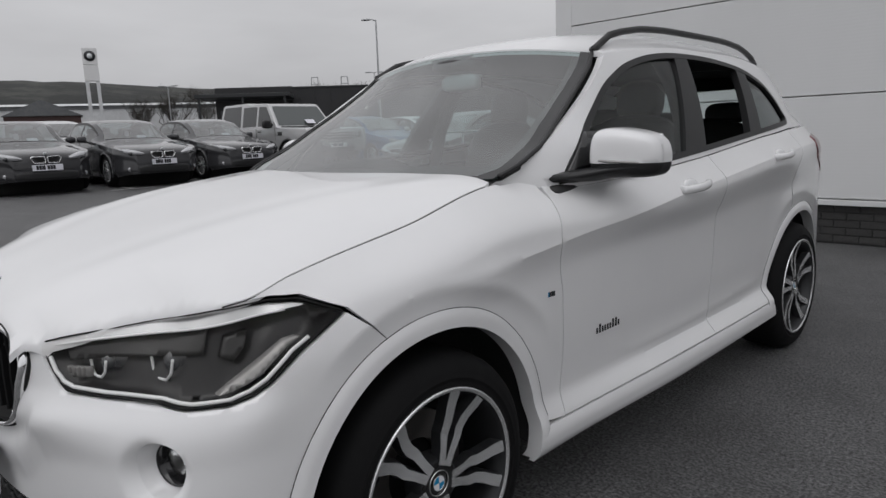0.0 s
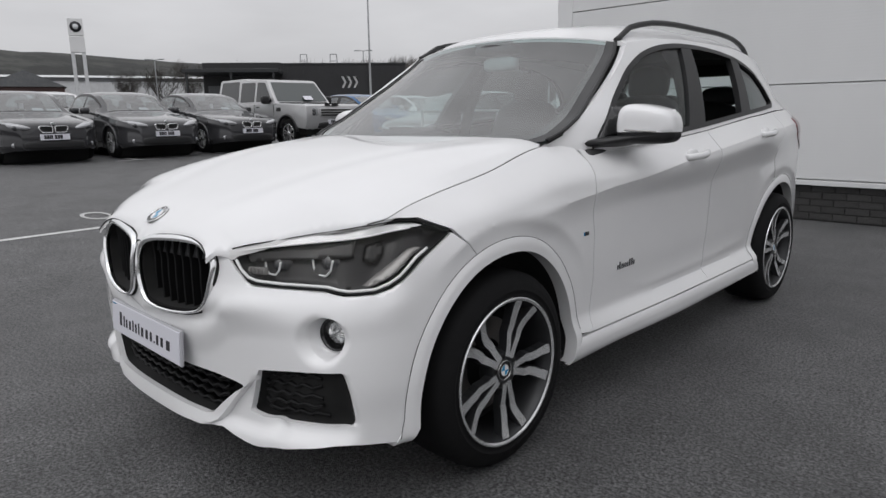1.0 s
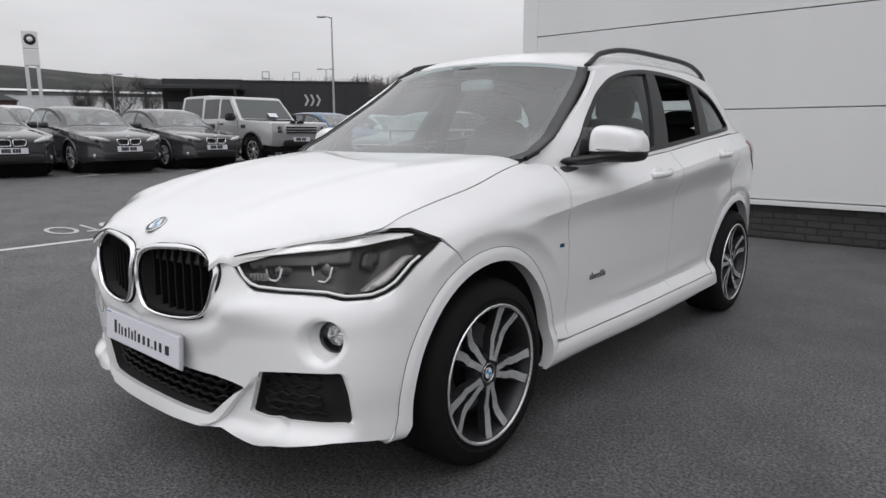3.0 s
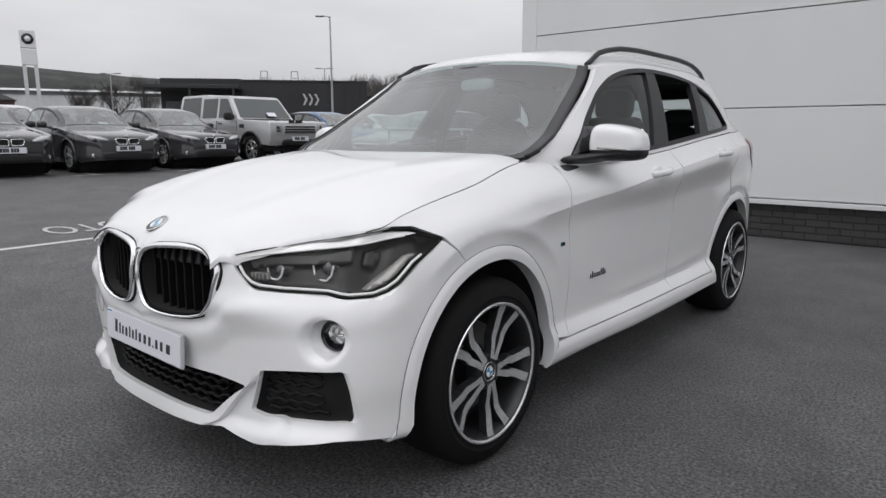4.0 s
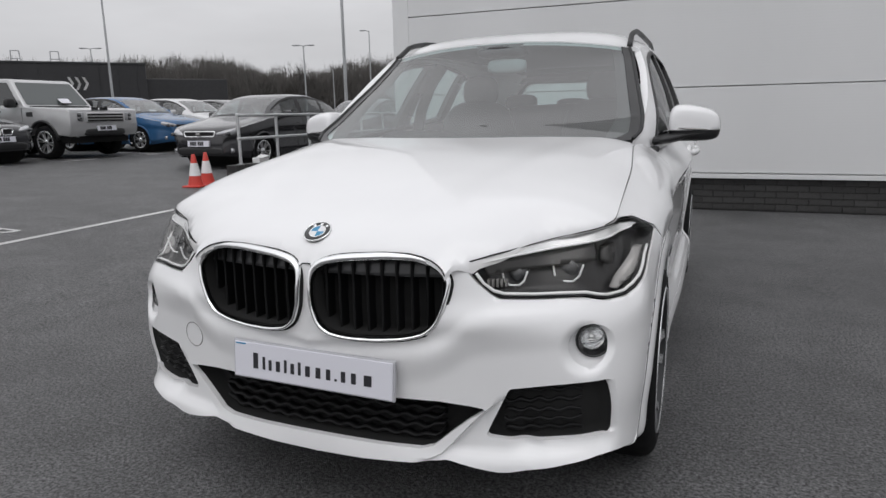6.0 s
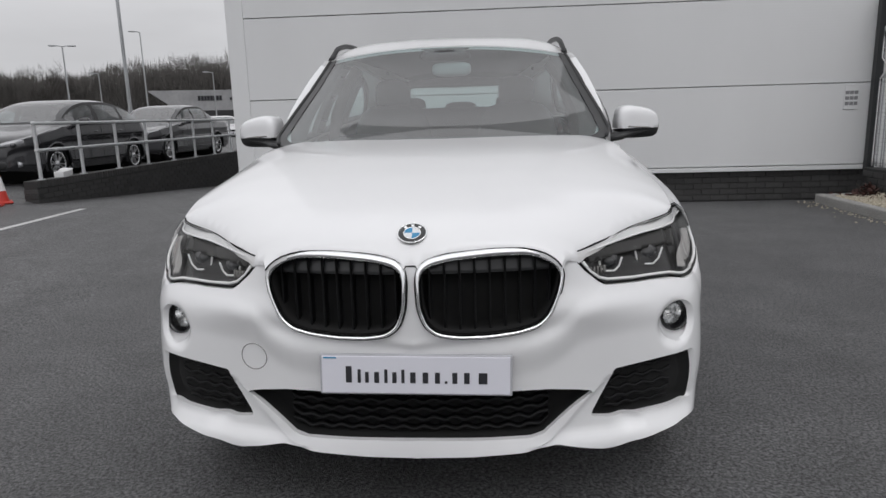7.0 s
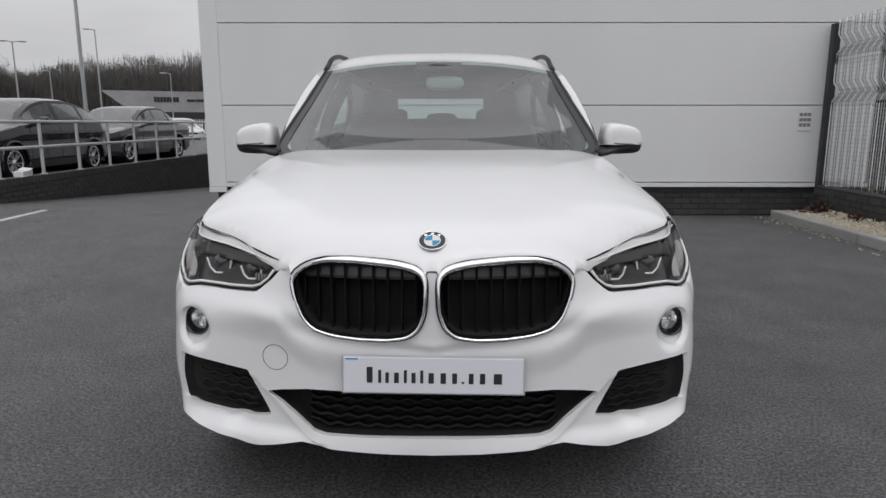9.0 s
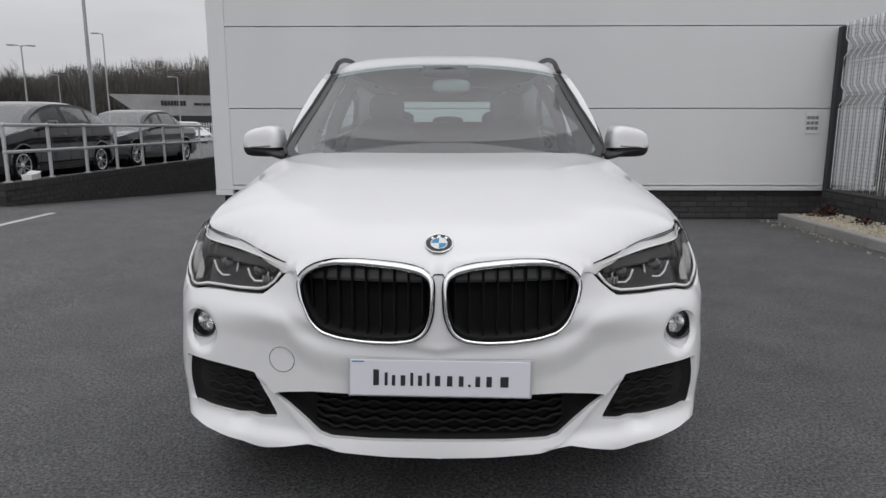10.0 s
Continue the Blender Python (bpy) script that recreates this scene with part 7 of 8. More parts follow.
GREY_CLAD = speckled("grey_cladding", (0.11, 0.115, 0.12), (0.15, 0.155, 0.16), 4.0, 0.5, 0.1, 0.002, 0.25)


def build_dark_showroom():
    b = thing("showroom_building", "long dark clad showroom with white chevrons", "building", facing(-46.6, 36.4))
    bm = bmesh.new()
    add_box(bm, (-5.2, 0, -.5), (5.9, 14, 5.65), .05)
    part("main_block", bm, DARK_CLAD, b, "dark clad main block", smooth=False)
    bm = bmesh.new()
    add_box(bm, (-12.0, .8, -.5), (-5.2, 12, 5.9), .05)
    part("side_block", bm, DARK_CLAD, b, smooth=False)
    bm = bmesh.new()
    add_box(bm, (5.9, .6, -.5), (12.5, 12, 4.55), .05)
    part("low_block", bm, DARK_CLAD, b, smooth=False)
    for x, w in ((-5.2, 11.1),):
        bm = bmesh.new()
        add_box(bm, (x - .05, -.06, 5.62), (x + w + .05, .2, 5.78), .02)
        part("parapet", bm, DARK_PAINT, b, smooth=False)
    # canopy on posts
    bm = bmesh.new()
    add_box(bm, (-12.6, -4.2, 4.75), (-5.0, .7, 5.05), .03)
    part("canopy", bm, DARK_PAINT, b, smooth=False)
    for x in (-12.3, -8.8, -5.4):
        bm = bmesh.new()
        add_box(bm, (x - .09, -4.1, 0), (x + .09, -3.9, 4.75), .02)
        part("canopy_post", bm, DARK_PAINT, b, smooth=False)
    bm = bmesh.new()
    add_box(bm, (-11.6, .7, .4), (-5.6, .78, 3.9), .02)
    part("shop_window", bm, GREY_CLAD, b, "grey shop window band", smooth=False)
    for k in range(8):
        bm = bmesh.new()
        x = -4.6 + 1.4 * k
        add_box(bm, (x, -.05, -.2), (x + .03, 0, 5.6))
        part("panel_joint", bm, DARK_PAINT, b, smooth=False)
    for k in range(3):
        bm = bmesh.new()
        x0 = .10 + .52 * k
        vs = [bm.verts.new((x0 + a, -.03, 4.1 + c)) for a, c in ((0, .5), (.2, .5), (.45, 0), (.2, -.5), (0, -.5), (.25, 0))]
        bm.faces.new(vs)
        bmesh.ops.solidify(bm, geom=bm.faces[:], thickness=.03)
        part("chevron", bm, CONE_WHITE, b, "white chevron", smooth=False)
    # roof plant frames
    for x in (-3.6, -.9):
        bm = bmesh.new()
        for dx in (0, .7):
            add_rod(bm, (x + dx, 2, 5.6), (x + dx * .8 + .07, 2, 6.7), .04, n=6)
        add_rod(bm, (x, 2, 6.1), (x + .7, 2, 6.1), .035, n=6)
        add_rod(bm, (x + .05, 2, 6.7), (x + .65, 2, 6.7), .035, n=6)
        part("roof_frame", bm, GREY_STEEL, b, "grey roof ladder frame", smooth=False)


build_dark_showroom()


def build_pale_shed():
    b = thing("warehouse", "long low pale grey warehouse beyond the cars", "building", facing(-87, 30))
    bm = bmesh.new()
    add_box(bm, (-26, 0, -.5), (14, 20, 5.9), .05)
    part("wall", bm, PALE_CLAD, b, smooth=False)
    bm = bmesh.new()
    vs = [bm.verts.new(p) for p in ((-26.3, -.3, 6.2), (14.3, -.3, 6.2), (14.3, 20.3, 6.2), (-26.3, 20.3, 6.2), (-26.3, 10, 7.0), (14.3, 10, 7.0))]
    for f in ((0, 1, 5, 4), (2, 3, 4, 5), (0, 4, 3), (1, 2, 5), (3, 2, 1, 0)):
        bm.faces.new([vs[i] for i in f])
    part("roof", bm, PALE_CLAD, b, smooth=False)
    bm = bmesh.new()
    add_box(bm, (-26, -.12, 5.75), (14, -.01, 6.15), .02)
    part("fascia", bm, GREY_CLAD, b, "grey fascia band", smooth=False)
    for k in range(9):
        bm = bmesh.new()
        x = -24 + 4.2 * k
        add_box(bm, (x, -.06, .6), (x + 2.6, 0, 3.2), .02)
        part("window", bm, DARK_CLAD, b, "dark window", smooth=False)
    s = thing("barn", "small dark red gabled shed in front of a warehouse", "shed", facing(-73.5, 19.8))
    bm = bmesh.new()
    add_box(bm, (-4.5, 0, -.5), (2.2, 6, 4.4), .03)
    part("wall", bm, BARN_RED, s, smooth=False)
    bm = bmesh.new()
    vs = [bm.verts.new(p) for p in ((-4.7, -.2, 4.4), (2.4, -.2, 4.4), (2.4, 6.2, 4.4), (-4.7, 6.2, 4.4), (-1.15, -.2, 6.0), (-1.15, 6.2, 6.0))]
    for f in ((0, 1, 4), (2, 3, 5), (1, 2, 5, 4), (3, 0, 4, 5), (3, 2, 1, 0)):
        bm.faces.new([vs[i] for i in f])
    part("roof", bm, GREY_CLAD, s, smooth=False)


BARN_RED = speckled("barn_red", (0.05, 0.028, 0.026), (0.085, 0.045, 0.04), 5.0, 0.7, 0.1, 0.003, 0.3)
build_pale_shed()


SHOWROOM_GREY = speckled("showroom_grey_cladding", (0.30, 0.30, 0.305), (0.36, 0.36, 0.365), 3.0, 0.5, 0.1, 0.002, 0.3)


def build_grey_showroom():
    b = thing("showroom_building", "pale grey showroom with a slanted end and dark sign", "building", facing(-33.5, 75.2))
    bm = bmesh.new()
    out = [(-5.6, 4.85), (9, 4.85), (9, -.5), (-2.6, -.5), (-2.6, 2.6)]
    rows = [[bm.verts.new((x, y, z)) for x, z in out] for y in (0, 14)]
    bm.faces.new(rows[0])
    bm.faces.new(rows[1][::-1])
    for i in range(5):
        bm.faces.new((rows[0][i], rows[1][i], rows[1][(i + 1) % 5], rows[0][(i + 1) % 5]))
    bmesh.ops.recalc_face_normals(bm, faces=bm.faces[:])
    part("block", bm, SHOWROOM_GREY, b, smooth=False)
    bm = bmesh.new()
    add_box(bm, (-2.5, -.06, 0), (9, -.01, 2.5), .02)
    part("shop_window", bm, DARK_CLAD, b, "dark shop window band", smooth=False)
    bars("AAAAAAAA", -.2, 3.65, .55, -.02, INK, b, .06, name="sign_bar")
    bars("AAAAA AAAAA", 3.4, 3.7, .28, -.02, INK, b, .06, name="sign_bar")


build_grey_showroom()


def build_pylon_sign():
    s = thing("pylon_sign", "tall white pylon sign with a round dark emblem", "sign", facing(-55.6, 17.8))
    for x in (-.38, .38):
        bm = bmesh.new()
        add_box(bm, (x - .13, -.14, -.2), (x + .13, .14, 6.3), .02)
        part("leg", bm, PALE_CLAD, s, smooth=False)
    for z0, z1, mat in ((6.3, 7.5, CONE_WHITE), (7.55, 8.85, CONE_WHITE)):
        bm = bmesh.new()
        add_box(bm, (-.53, -.20, z0), (.53, .20, z1), .03)
        part("panel", bm, mat, s, "white sign panel", smooth=False)
    bm = bmesh.new()
    add_rod(bm, (0, -.24, 8.22), (0, -.19, 8.22), .40, n=28)
    part("emblem", bm, INK, s, "dark round emblem")
    bm = bmesh.new()
    add_rod(bm, (0, -.27, 8.22), (0, -.23, 8.22), .20, n=28)
    part("emblem_centre", bm, BADGE_WHITE, s, "pale emblem centre")


build_pylon_sign()


def lamp_post(x, y, height, arms, label, base=None, r=.075, turn=0.0):
    p = thing("street_lamp", label, "street lamp", pose(x, y, ground_height(x, y) if base is None else base, 0, 0, turn), "lamp posts")
    bm = bmesh.new()
    add_rod(bm, (0, 0, -.1), (0, 0, 1.4), r * 1.35, n=12)
    add_rod(bm, (0, 0, 1.4), (0, 0, height), r, r * .62, n=12)
    crisp(part("pole", bm, GREY_STEEL, p))
    for a in arms:
        bm = bmesh.new()
        add_tube(bm, [(0, 0, height - .06), (a * .2, 0, height + .02), (a * .42, 0, height + .04)], .035, 8)
        arm = part("arm", bm, GREY_STEEL, p)
        bm = bmesh.new()
        add_blob(bm, (a * .62, 0, height + .03), (.30, .14, .06), 3, 14)
        part("lamp_head", bm, GREY_STEEL, arm)


lamp_post(-31.2, 26.8, 8.0, (-1,), "tall grey steel lamp post with one arm", turn=40)
lamp_post(-51.4, 43.2, 7.2, (-1, 1), "grey steel lamp post with two arms", turn=40)
lamp_post(-14.1, 23.8, 11.0, (-1,), "tall grey steel lamp post behind the railing", turn=25)
lamp_post(-30.0, 56.1, 8.7, (-1,), "grey steel lamp post with one arm", turn=25)
lamp_post(-31.0, 46.35, 6.6, (-1, 1), "grey steel lamp post with two arms", turn=25)
lamp_post(-21.6, 63.0, 7.0, (-1,), "slim grey lamp post by a far showroom", r=.06, turn=25)
lamp_post(-25.6, 60.5, 5.4, (-1,), "slim grey lamp post by a far showroom", r=.06, turn=25)
lamp_post(-36.5, 60.0, 5.6, (-1,), "slim grey lamp post by a far showroom", r=.06, turn=25)
lamp_post(-58.0, 24.8, 5.9, (-1, 1), "grey lamp post before a warehouse", r=.06, turn=40)


def build_palisade():
    """Pale steel fence by the far showroom."""
    f = thing("palisade_fence", "pale steel palisade fence before a far showroom", "fence", facing(-20.8, 52.8))
    for k in range(46):
        bm = bmesh.new()
        add_box(bm, (-4.6 + .2 * k, 0, -.3), (-4.53 + .2 * k, .03, 1.55), .008)
        part("pale", bm, CONE_WHITE, f, smooth=False)
    for z in (.25, 1.2):
        bm = bmesh.new()
        add_box(bm, (-4.7, .03, z), (4.6, .08, z + .06), .008)
        part("rail", bm, GREY_STEEL, f, smooth=False)


build_palisade()


def build_hill():
    """A long low ridge behind everything."""
    bm = bmesh.new()
    az = np.radians(np.linspace(40, 175, 110))
    rows = []
    for k, r in enumerate(np.linspace(300, 700, 16)):
        row = []
        for a in az:
            d = math.degrees(a)
            ridge = np.interp(d, (40, 100, 125, 143, 150, 155, 160, 164, 175), (8, 10, 12, 32, 37, 40, 43, 45, 47))
            h = ridge * math.sin(min(1, k / 9) * math.pi / 2) ** 1.2
            h += 1.6 * noise.noise(Vector((r * .01, d * .2, 0))) + .9 * noise.noise(Vector((r * .05, d * .9, 3)))
            row.append(bm.verts.new((r * math.cos(a), r * math.sin(a), max(h, -.5) if k else -2)))
        rows.append(row)
    for a, b in zip(rows, rows[1:]):
        for i in range(len(az) - 1):
            bm.faces.new((a[i], a[i + 1], b[i + 1], b[i]))
    bmesh.ops.recalc_face_normals(bm, faces=bm.faces[:])
    ob = part("backdrop", bm, HILL)
    return tagged(ob, "dark wooded hill with fields on the horizon", "hill", kind="structure")


HILL = material("hill", (0.05, 0.055, 0.045), 0.95)
hn = noise_node(HILL, 0.035, 8.0, 0.7)
colour_in(HILL, blend(HILL, mottle(HILL, hn, (0.020, 0.021, 0.020), (0.052, 0.054, 0.048), .48, .60), mottle(HILL, noise_node(HILL, 0.3, 4.0), (0.6,) * 3, (1.2,) * 3), 0.6, "MULTIPLY"))
build_hill()


def grow(bm, base, way, length, radius, depth, rnd, sides=5):
    """A bare winter tree's limb and what grows from it."""
    pts, p, d = [Vector(base)], Vector(base), Vector(way).normalized()
    n = 3
    for _ in range(n):
        d = (d + Vector((rnd.uniform(-.16, .16), rnd.uniform(-.16, .16), rnd.uniform(-.02, .14)))).normalized()
        p = p + d * (length / n)
        pts.append(p.copy())
    k = sides if depth > 2 else 3
    rings = []
    for i, q in enumerate(pts):
        t = (pts[min(i + 1, n)] - pts[max(i - 1, 0)]).normalized()
        s = t.cross(Vector((.3, .8, .2))).normalized()
        u = s.cross(t)
        r = radius * (1 - .55 * i / n)
        rings.append([bm.verts.new(q + (s * math.cos(math.tau * j / k) + u * math.sin(math.tau * j / k)) * r) for j in range(k)])
    for a, b in zip(rings, rings[1:]):
        for j in range(k):
            bm.faces.new((a[j], a[(j + 1) % k], b[(j + 1) % k], b[j]))
    if depth > 0:
        for i in range(rnd.choice((3, 4)) if depth > 1 else 6):
            t = rnd.uniform(.35, 1.0)
            q = pts[0].lerp(pts[-1], t) if t < .95 else pts[-1]
            a = rnd.uniform(0, math.tau)
            out = Vector((math.cos(a), math.sin(a), rnd.uniform(.35, 1.1)))
            grow(bm, q, (d * .55 + out * .75), length * rnd.uniform(.55, .78), max(radius * .42, .007), depth - 1, rnd, sides)


BARK = speckled("bark", (0.035, 0.031, 0.028), (0.075, 0.068, 0.060), 20.0, 0.9, 0.4, 0.01, 0.3)


def bare_tree(x, y, height, seed, label):
    rnd = random.Random(seed)
    t = thing("tree", label, "tree", pose(x, y, 0), "bare trees")
    bm = bmesh.new()
    grow(bm, (0, 0, -.2), (0, 0, 1), height * .42, height * .021, 0, rnd, 7)
    part("trunk", bm, BARK, t)
    bm = bmesh.new()
    for _ in range(7):
        a = rnd.uniform(0, math.tau)
        grow(bm, (0, 0, height * rnd.uniform(.20, .40)), (math.cos(a) * .8, math.sin(a) * .8, rnd.uniform(.5, 1.3)), height * rnd.uniform(.22, .34), height * .011, 4, rnd, 4)
    part("crown", bm, BARK, t, "bare branching crown")


bare_tree(-66.3, 28.8, 6.9, 3, "leafless spreading tree before a warehouse")
bare_tree(-63.0, 30.8, 7.4, 14, "leafless tree beside a warehouse")
bare_tree(-60.2, 22.6, 6.0, 17, "small leafless tree before a warehouse")
bare_tree(-75.5, 43.4, 8.6, 5, "leafless tree behind a dark showroom")
bare_tree(-60.5, 88.0, 9.4, 8, "leafless tree at the edge of a wood")


# paler than BARK: the distance haze is put into the twigs' colour
HAZED_TWIGS = speckled("haze_paled_twigs", (0.085, 0.080, 0.075), (0.16, 0.15, 0.14), 3.0, 0.9, 0.2, 0.01, 0.3)


def build_wood():
    """A belt of bare trees, too many to count."""
    rnd = random.Random(11)
    vs, fs = [], []

    def blade(a, b, w):
        d = np.subtract(b, a)
        s = np.cross(d, (rnd.uniform(-1, 1), rnd.uniform(-1, 1), .2))
        s = s / (np.linalg.norm(s) + 1e-6) * w
        k = len(vs)
        vs.extend([tuple(np.add(a, s)), tuple(np.subtract(a, s)), tuple(b)])
        fs.append((k, k + 1, k + 2))
    for deg in np.arange(106, 152, .24):
        for row in range(3):
            a = radians(deg + rnd.uniform(-.2, .2))
            r = 112 + 9 * row + rnd.uniform(-3, 3)
            x, y = r * math.cos(a), r * math.sin(a)
            h = np.interp(deg, (106, 112, 118, 121, 124, 127, 131, 137, 152), (10.6, 10.4, 9.6, 8.4, 7.6, 8.2, 9.8, 9.2, 8.0)) * rnd.uniform(.80, 1.10)
            blade((x, y, 0), (x + rnd.uniform(-.4, .4), y, h * 1.04), rnd.uniform(.14, .24))
            for _ in range(460):
                z = h * rnd.uniform(.25, 1) ** .8
                w = h * .19 * math.sqrt(max(.02, 1 - ((z / h - .62) / .42) ** 2))
                q = (x + rnd.gauss(0, w * .7), y + rnd.gauss(0, w * .7), z)
                blade(q, (q[0] + rnd.uniform(-.22, .22), q[1] + rnd.uniform(-.22, .22), q[2] + rnd.uniform(.35, 1.5)), rnd.uniform(.018, .042))
            for _ in range(40):
                q = (x + rnd.uniform(-1.2, 1.2), y + rnd.uniform(-1.2, 1.2), rnd.uniform(0, 4.6))
                blade(q, (q[0] + rnd.uniform(-.8, .8), q[1], q[2] + rnd.uniform(.3, 1.4)), rnd.uniform(.08, .22))
    me = bpy.data.meshes.new("wood")
    me.from_pydata(vs, [], fs)
    me.materials.append(HAZED_TWIGS)
    tagged(new("wood", me), "belt of dark leafless trees beyond the yard", "trees", kind="stuff")


build_wood()


def build_cone(x, y, tilt):
    c = thing("traffic_cone", "red traffic cone with a white band on asphalt", "traffic cone", pose(x, y, ground_height(x, y), 0, 0, tilt), "traffic cones")
    bm = bmesh.new()
    add_box(bm, (-.15, -.15, 0), (.15, .15, .03), .012)
    part("base", bm, CONE_ORANGE, c, smooth=False)
    prof = [(.115, .03), (.108, .05), (.085, .175), (.050, .37), (.026, .50), (.020, .505), (0, .505)]
    bm = bmesh.new()
    add_lathe(bm, prof, 24, "Z")
    crisp(part("body", bm, CONE_ORANGE, c))
    bm = bmesh.new()
    add_lathe(bm, [(.0875, .175), (.0525, .37)], 24, "Z")
    part("band", bm, CONE_WHITE, c, "white reflective band")


build_cone(-6.42, 5.80, 12)
build_cone(-6.54, 6.20, 40)

# litter on the ramp wall
box = thing("carton", "crumpled white carton lying on a brick wall", "litter", pose(RAMP_X - .10, 7.22, RAMP_TOP, 0, 0, 14))
bm = bmesh.new()
vs = add_box(bm, (-.07, -.19, 0), (.07, .19, .085), .008)
for v in bm.verts:
    v.co += Vector((noise.noise(v.co * 9), noise.noise(v.co * 9 + Vector((3, 0, 0))), noise.noise(v.co * 9 + Vector((0, 5, 0))) * (v.co.z > .02))) * .014
part("shell", bm, CONE_WHITE, box, smooth=False)
bm = bmesh.new()
add_box(bm, (-.075, .0, .088), (.075, .2, .093), .001, pose(0, 0, 0, 8, 6, 0))
part("flap", bm, CONE_WHITE, box, smooth=False)

# ---- fence, kerb and planting beside the white building ----
FENCE_X = 4.90
fence = thing("mesh_fence", "grey welded mesh fence with folded panels and a dark post", "fence", pose(FENCE_X, 0, 0))
bm = bmesh.new()
add_box(bm, (-.045, WALL_Y - .145, 0), (.045, WALL_Y - .055, 2.42), .008)
part("post", bm, DARK_PAINT, fence, "dark square steel post", smooth=False)


def mesh_fold(z):
    """Sideways fold of the mesh."""
    return .055 * (max(0, 1 - abs(z - 2.16) / .12) + max(0, 1 - abs(z - 1.58) / .12))


heights = [.42] + [.42 + .1 * i for i in range(1, 11)] + [1.46, 1.52, 1.58, 1.64, 1.70, 1.80, 1.90, 2.04, 2.10, 2.16, 2.22, 2.28, 2.36, 2.46]
for k in range(60):
    y = WALL_Y - .17 - .045 * k
    bm = bmesh.new()
    add_tube(bm, [(mesh_fold(z), y - mesh_fold(z) * .7, z) for z in heights], .0075, 4)
    part("wire", bm, GREY_STEEL if k % 3 else CONE_WHITE, fence)
for z in [.46 + .05 * i for i in range(40)]:
    bm = bmesh.new()
    add_rod(bm, (mesh_fold(z), WALL_Y - .15 - mesh_fold(z) * .7, z), (mesh_fold(z), WALL_Y - 2.9, z), .0028, n=4)
    part("cross_wire", bm, GREY_STEEL, fence)

low = bmesh.new()
add_box(low, (FENCE_X - .09, -1.5, -.1), (FENCE_X + .12, WALL_Y - .16, .40))
LOW_WALL = tagged(part("wall_low", low, MORTAR, smooth=False), "low dark brick wall below a mesh fence", "wall", kind="structure")

kerb = tagged(new("kerb"), "row of pale concrete kerb stones round a gravel bed", "kerb", kind="structure")
STONE_Y = WALL_Y - .28
for k in range(8):
    y1 = STONE_Y - .915 * k
    bm = bmesh.new()
    add_box(bm, (4.20, y1 - .905, -.05), (4.325, y1, .105), .018)
    part("kerb_stone", bm, KERB, kerb, smooth=False)
bm = bmesh.new()
add_box(bm, (4.335, STONE_Y - .115, -.05), (4.86, STONE_Y, .105), .018)
part("kerb_stone", bm, KERB, kerb, smooth=False)
bm = bmesh.new()
gx, gy = np.linspace(4.32, 4.90, 12), np.linspace(-1.4, STONE_Y - .10, 90)
grid = [[bm.verts.new((x, y, .075 + .035 * noise.noise(Vector((x * 5, y * 5, 0))) + .05 * float(smoothstep(4.5, 4.9, x)))) for x in gx] for y in gy]
for a, b in zip(grid, grid[1:]):
    for i in range(11):
        bm.faces.new((a[i], a[i + 1], b[i + 1], b[i]))
tagged(part("gravel_bed", bm, GRAVEL), "pale buff gravel in a narrow planting bed", "gravel", kind="structure")


def scatter_stones():
    rnd = random.Random(4)
    base = bmesh.new()
    bmesh.ops.create_icosphere(base, subdivisions=1, radius=1)
    bv = [v.co.copy() for v in base.verts]
    bf = [tuple(v.index for v in f.verts) for f in base.faces]
    base.free()
    vs, fs = [], []
    for _ in range(1500):
        x, y = rnd.uniform(4.34, 4.88), STONE_Y - .12 - abs(rnd.gauss(0, 1.6))
        s = rnd.uniform(.010, .026)
        k = len(vs)
        z = .08 + .05 * float(smoothstep(4.5, 4.9, x))
        q = Euler((rnd.uniform(0, 6), rnd.uniform(0, 6), 0)).to_matrix()
        vs.extend([tuple(q @ Vector((c.x * s, c.y * s * .8, c.z * s * .6)) + Vector((x, y, z + s * .4))) for c in bv])
        fs.extend([tuple(i + k for i in f) for f in bf])
    for _ in range(90):
        x, y = 4.18 - abs(rnd.gauss(0, .14)), STONE_Y - rnd.uniform(-.1, 3.2)
        s = rnd.uniform(.006, .016)
        k = len(vs)
        vs.extend([(c.x * s + x, c.y * s + y, c.z * s * .6 + s * .4) for c in bv])
        fs.extend([tuple(i + k for i in f) for f in bf])
    me = bpy.data.meshes.new("gravel")
    me.from_pydata(vs, [], fs)
    me.materials.append(GRAVEL_STONE)
    tagged(new("gravel", me), "loose buff gravel stones in and beside the bed", "gravel", kind="stuff")


scatter_stones()


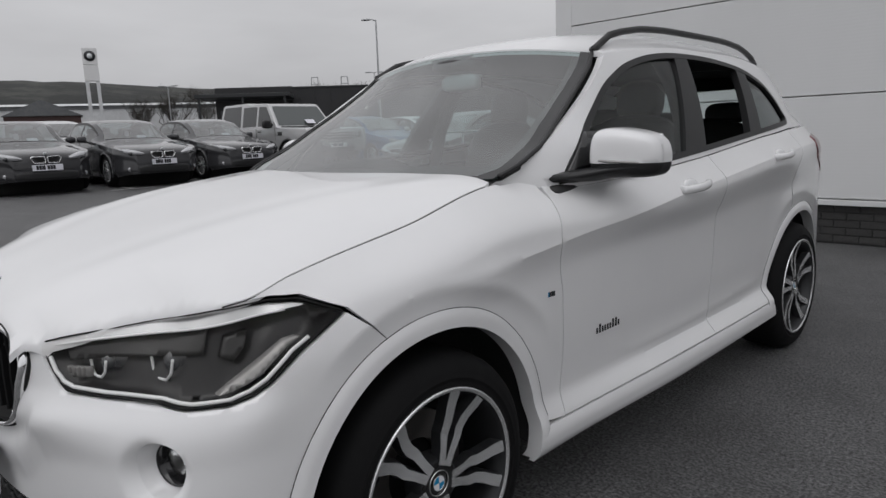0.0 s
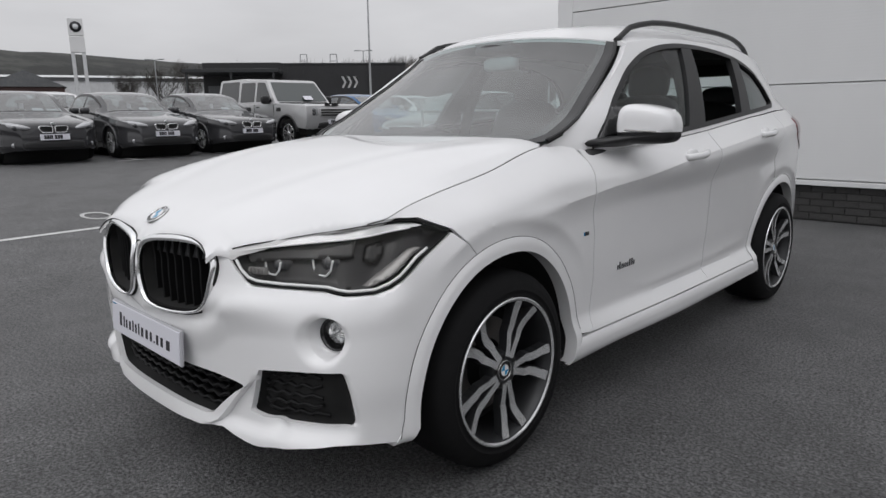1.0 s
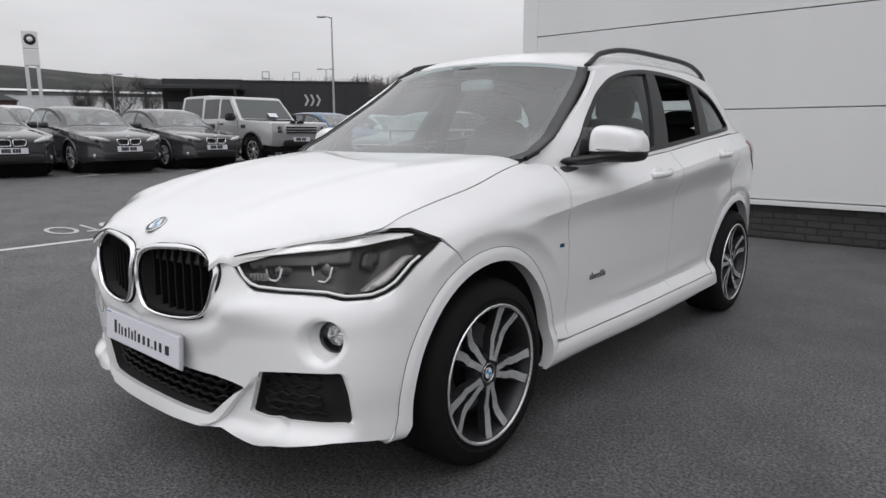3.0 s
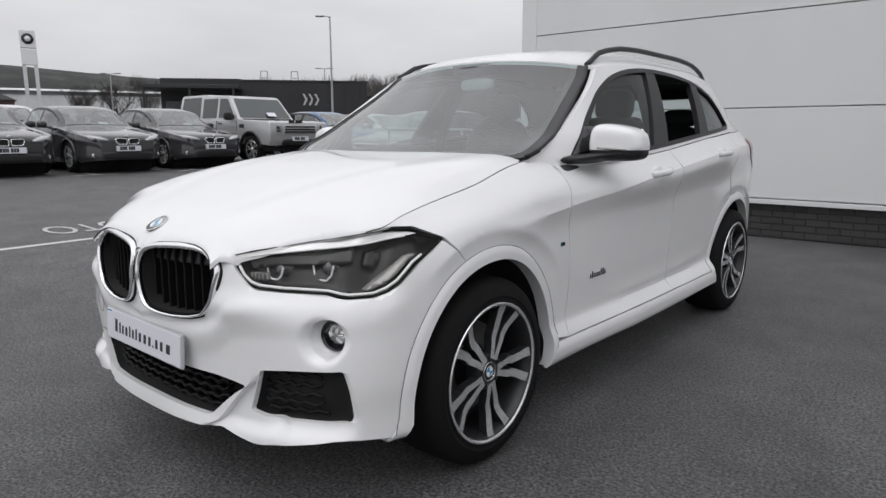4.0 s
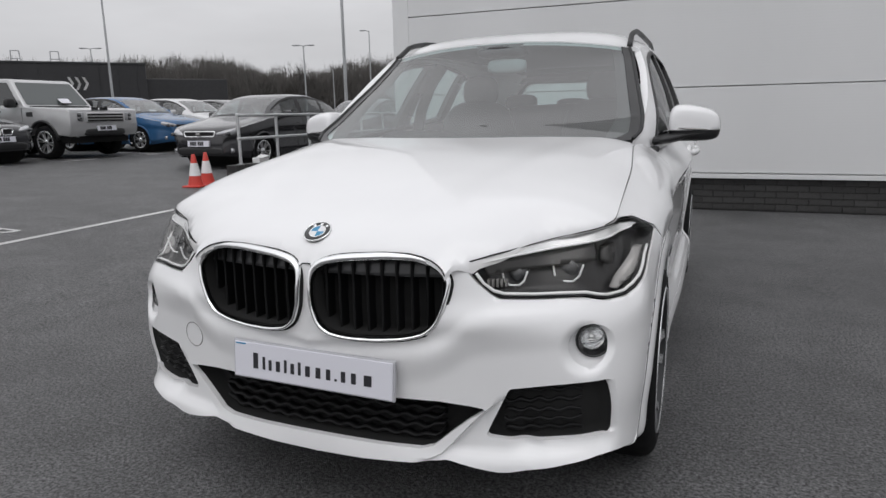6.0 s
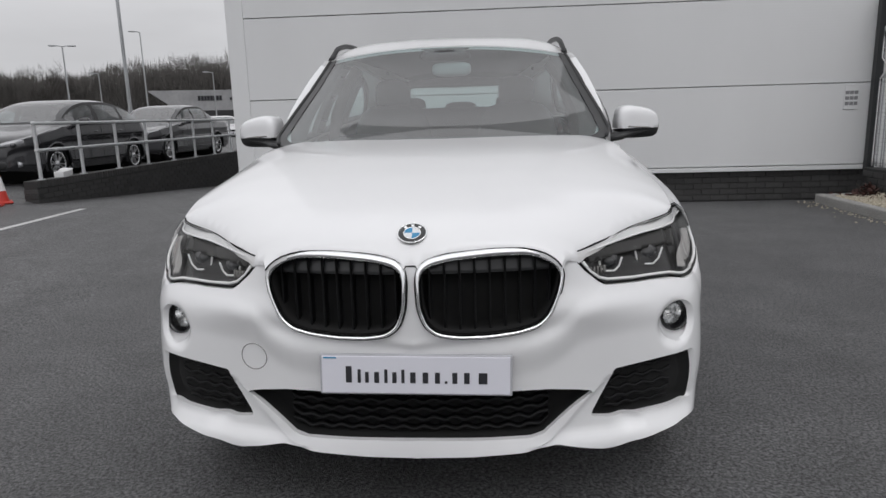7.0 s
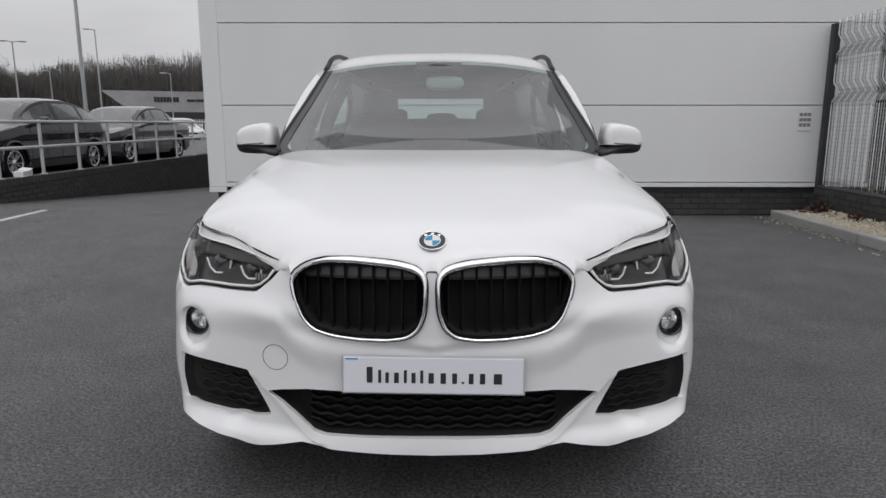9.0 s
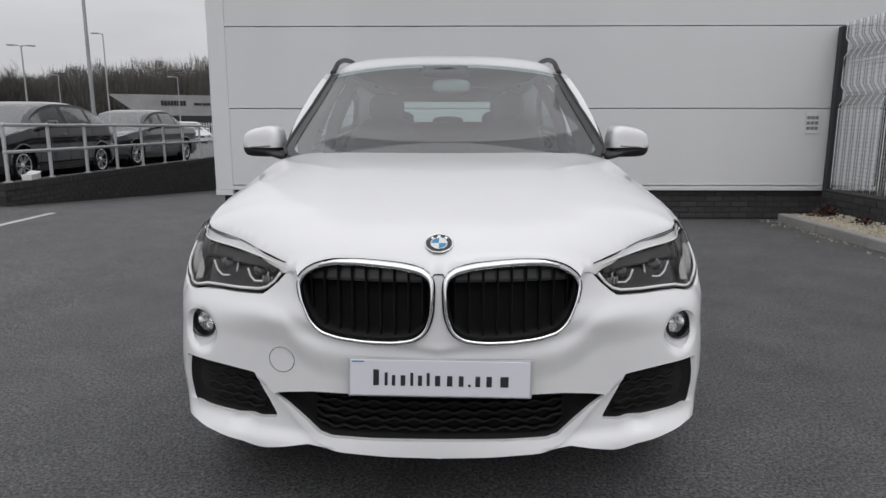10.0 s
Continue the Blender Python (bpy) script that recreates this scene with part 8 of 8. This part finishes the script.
def leafy(name, centre, spread, count, size, mat, label, seed, stems=True):
    """A low plant of many separate leaves."""
    rnd = random.Random(seed)
    p = thing(name, label, "shrub", pose(*centre))
    bm = bmesh.new()
    for _ in range(count):
        a, r = rnd.uniform(0, math.tau), abs(rnd.gauss(0, .5))
        q = Vector((math.cos(a) * r * spread[0], math.sin(a) * r * spread[1], rnd.uniform(.03, 1) * spread[2] * max(.15, 1 - r)))
        e = Euler((rnd.uniform(-1, 1), rnd.uniform(-1, 1), rnd.uniform(0, 6))).to_matrix()
        s = size * rnd.uniform(.6, 1.3)
        vs = [bm.verts.new(q + e @ Vector(v) * s) for v in ((-1, 0, 0), (-.3, .4, .1), (.5, .35, .12), (1, 0, 0), (.5, -.35, .12), (-.3, -.4, .1))]
        bm.faces.new(vs)
    part("leaves", bm, mat, p, smooth=False)
    bm = bmesh.new()
    for _ in range(max(10, count // 12)):
        a = rnd.uniform(0, math.tau)
        add_rod(bm, (0, 0, -.02), (math.cos(a) * spread[0] * .6, math.sin(a) * spread[1] * .6, spread[2] * rnd.uniform(.5, 1)), .004, .002, 5)
    part("stems", bm, BARK, p)
    return p


DEAD_LEAF = speckled("dead_leaf", (0.045, 0.018, 0.016), (0.11, 0.05, 0.04), 30.0, 0.8, 0.2, 0.002, 0.3)
GREEN_LEAF = speckled("green_leaf", (0.035, 0.05, 0.02), (0.12, 0.13, 0.05), 12.0, 0.6, 0.2, 0.002, 0.3)
leafy("shrub", (4.70, STONE_Y - .25, .10), (.22, .30, .16), 260, .030, DEAD_LEAF, "low shrub with dry dark red leaves in gravel", 2)
leafy("shrub", (4.74, STONE_Y - .95, .10), (.14, .22, .10), 120, .026, DEAD_LEAF, "small dry dark red plant in gravel", 5)
leafy("shrub", (4.76, STONE_Y - 1.75, .10), (.12, .2, .10), 110, .026, DEAD_LEAF, "small dry dark red plant in gravel", 6)
for k, (x, y) in enumerate(((6.6, 8.2), (7.3, 7.4), (7.9, 8.8), (8.6, 7.8))):
    leafy("shrub", (x, y, -.05), (.9, .9, 1.25), 900, .07, GREEN_LEAF, "dense green and yellowish shrub beyond a fence", 20 + k)

side = thing("brick_building", "dark brick building beyond the mesh fence", "building", pose(0, 0, 0))
bm = bmesh.new()
add_box(bm, (7.5, 10.2, -.3), (16, 18, 6.5), .02)
part("wall", bm, BRICK, side, smooth=False)
for k in range(14):
    bm = bmesh.new()
    add_box(bm, (7.42, 10.12, 2.2 + .16 * k), (16, 10.2, 2.33 + .16 * k), .01)
    part("cladding_board", bm, GREY_CLAD, side, smooth=False)
bm = bmesh.new()
add_box(bm, (7.40, 10.10, 1.95), (16, 10.2, 2.16), .01)
part("fascia", bm, DARK_PAINT, side, smooth=False)
bm = bmesh.new()
add_box(bm, (7.9, 10.12, .6), (9.6, 10.2, 1.9), .02)
part("window", bm, GLOSS_BLACK, side, "dark window", smooth=False)


# ---- bricks, last ----
def brick_mesh(name, l, h, d):
    bm = bmesh.new()
    add_box(bm, (-l / 2, -d / 2, -h / 2), (l / 2, d / 2, h / 2), .0045)
    me = bpy.data.meshes.new(name)
    bm.to_mesh(me)
    bm.free()
    me.materials.append(BRICK_FACE)
    return me


BRICK_FACE = speckled("brick_face", (0.036, 0.035, 0.035), (0.060, 0.059, 0.058), 55.0, 0.85, 0.5, 0.003, 0.3)
info = BRICK_FACE.node_tree.nodes.new("ShaderNodeObjectInfo")
old = BRICK_FACE.node_tree.nodes["Principled BSDF"].inputs["Base Color"].links[0].from_socket
colour_in(BRICK_FACE, blend(BRICK_FACE, old, mottle(BRICK_FACE, info.outputs["Random"], (0.75,) * 3, (1.25,) * 3, 0, 1), 0.7, "MULTIPLY"))

STRETCHER = brick_mesh("brick", .215, .065, .02)
SOLDIER = brick_mesh("brick_on_end", .065, .102, .215)
rnd_brick = random.Random(9)


def lay(parent, place, mesh):
    ob = new("brick", mesh)
    ob.parent = parent
    ob.matrix_local = place


for row in range(5):
    x = WALL_L + .06 + .11 + (.11 if row % 2 else 0)
    while x < WALL_R - .1:
        lay(PLINTH, pose(x, WALL_Y + .062 + rnd_brick.uniform(-.002, .002), .036 + .0745 * row), STRETCHER)
        x += .225
for row in range(10):
    y = RAMP_Y0 + .12 + (.11 if row % 2 else 0)
    while y < RAMP_Y1:
        z = RAMP_TOP - .102 - .012 - .0375 - .075 * row
        if z > ground_height(RAMP_X + .2, y) - .05 and y < 15.0:
            lay(RAMP_WALL, pose(RAMP_X - .012 + rnd_brick.uniform(-.002, .002), y, z, 0, 0, 90), STRETCHER)
        y += .225
for k in range(int((RAMP_Y1 - RAMP_Y0) / .075)):
    lay(RAMP_WALL, pose(RAMP_X - .105, RAMP_Y0 + .05 + .075 * k, RAMP_TOP - .051, 0, 0, 90), SOLDIER)
for row in range(5):
    lay(RAMP_WALL, pose(RAMP_X - .105, RAMP_Y0 + .012, RAMP_TOP - .102 - .05 - .075 * row), STRETCHER)
for row in range(5):
    y = WALL_Y - .28 - (.11 if row % 2 else 0)
    while y > 2.0:
        lay(LOW_WALL, pose(FENCE_X - .09, y, .036 + .0745 * row, 0, 0, 90), STRETCHER)
        y -= .225
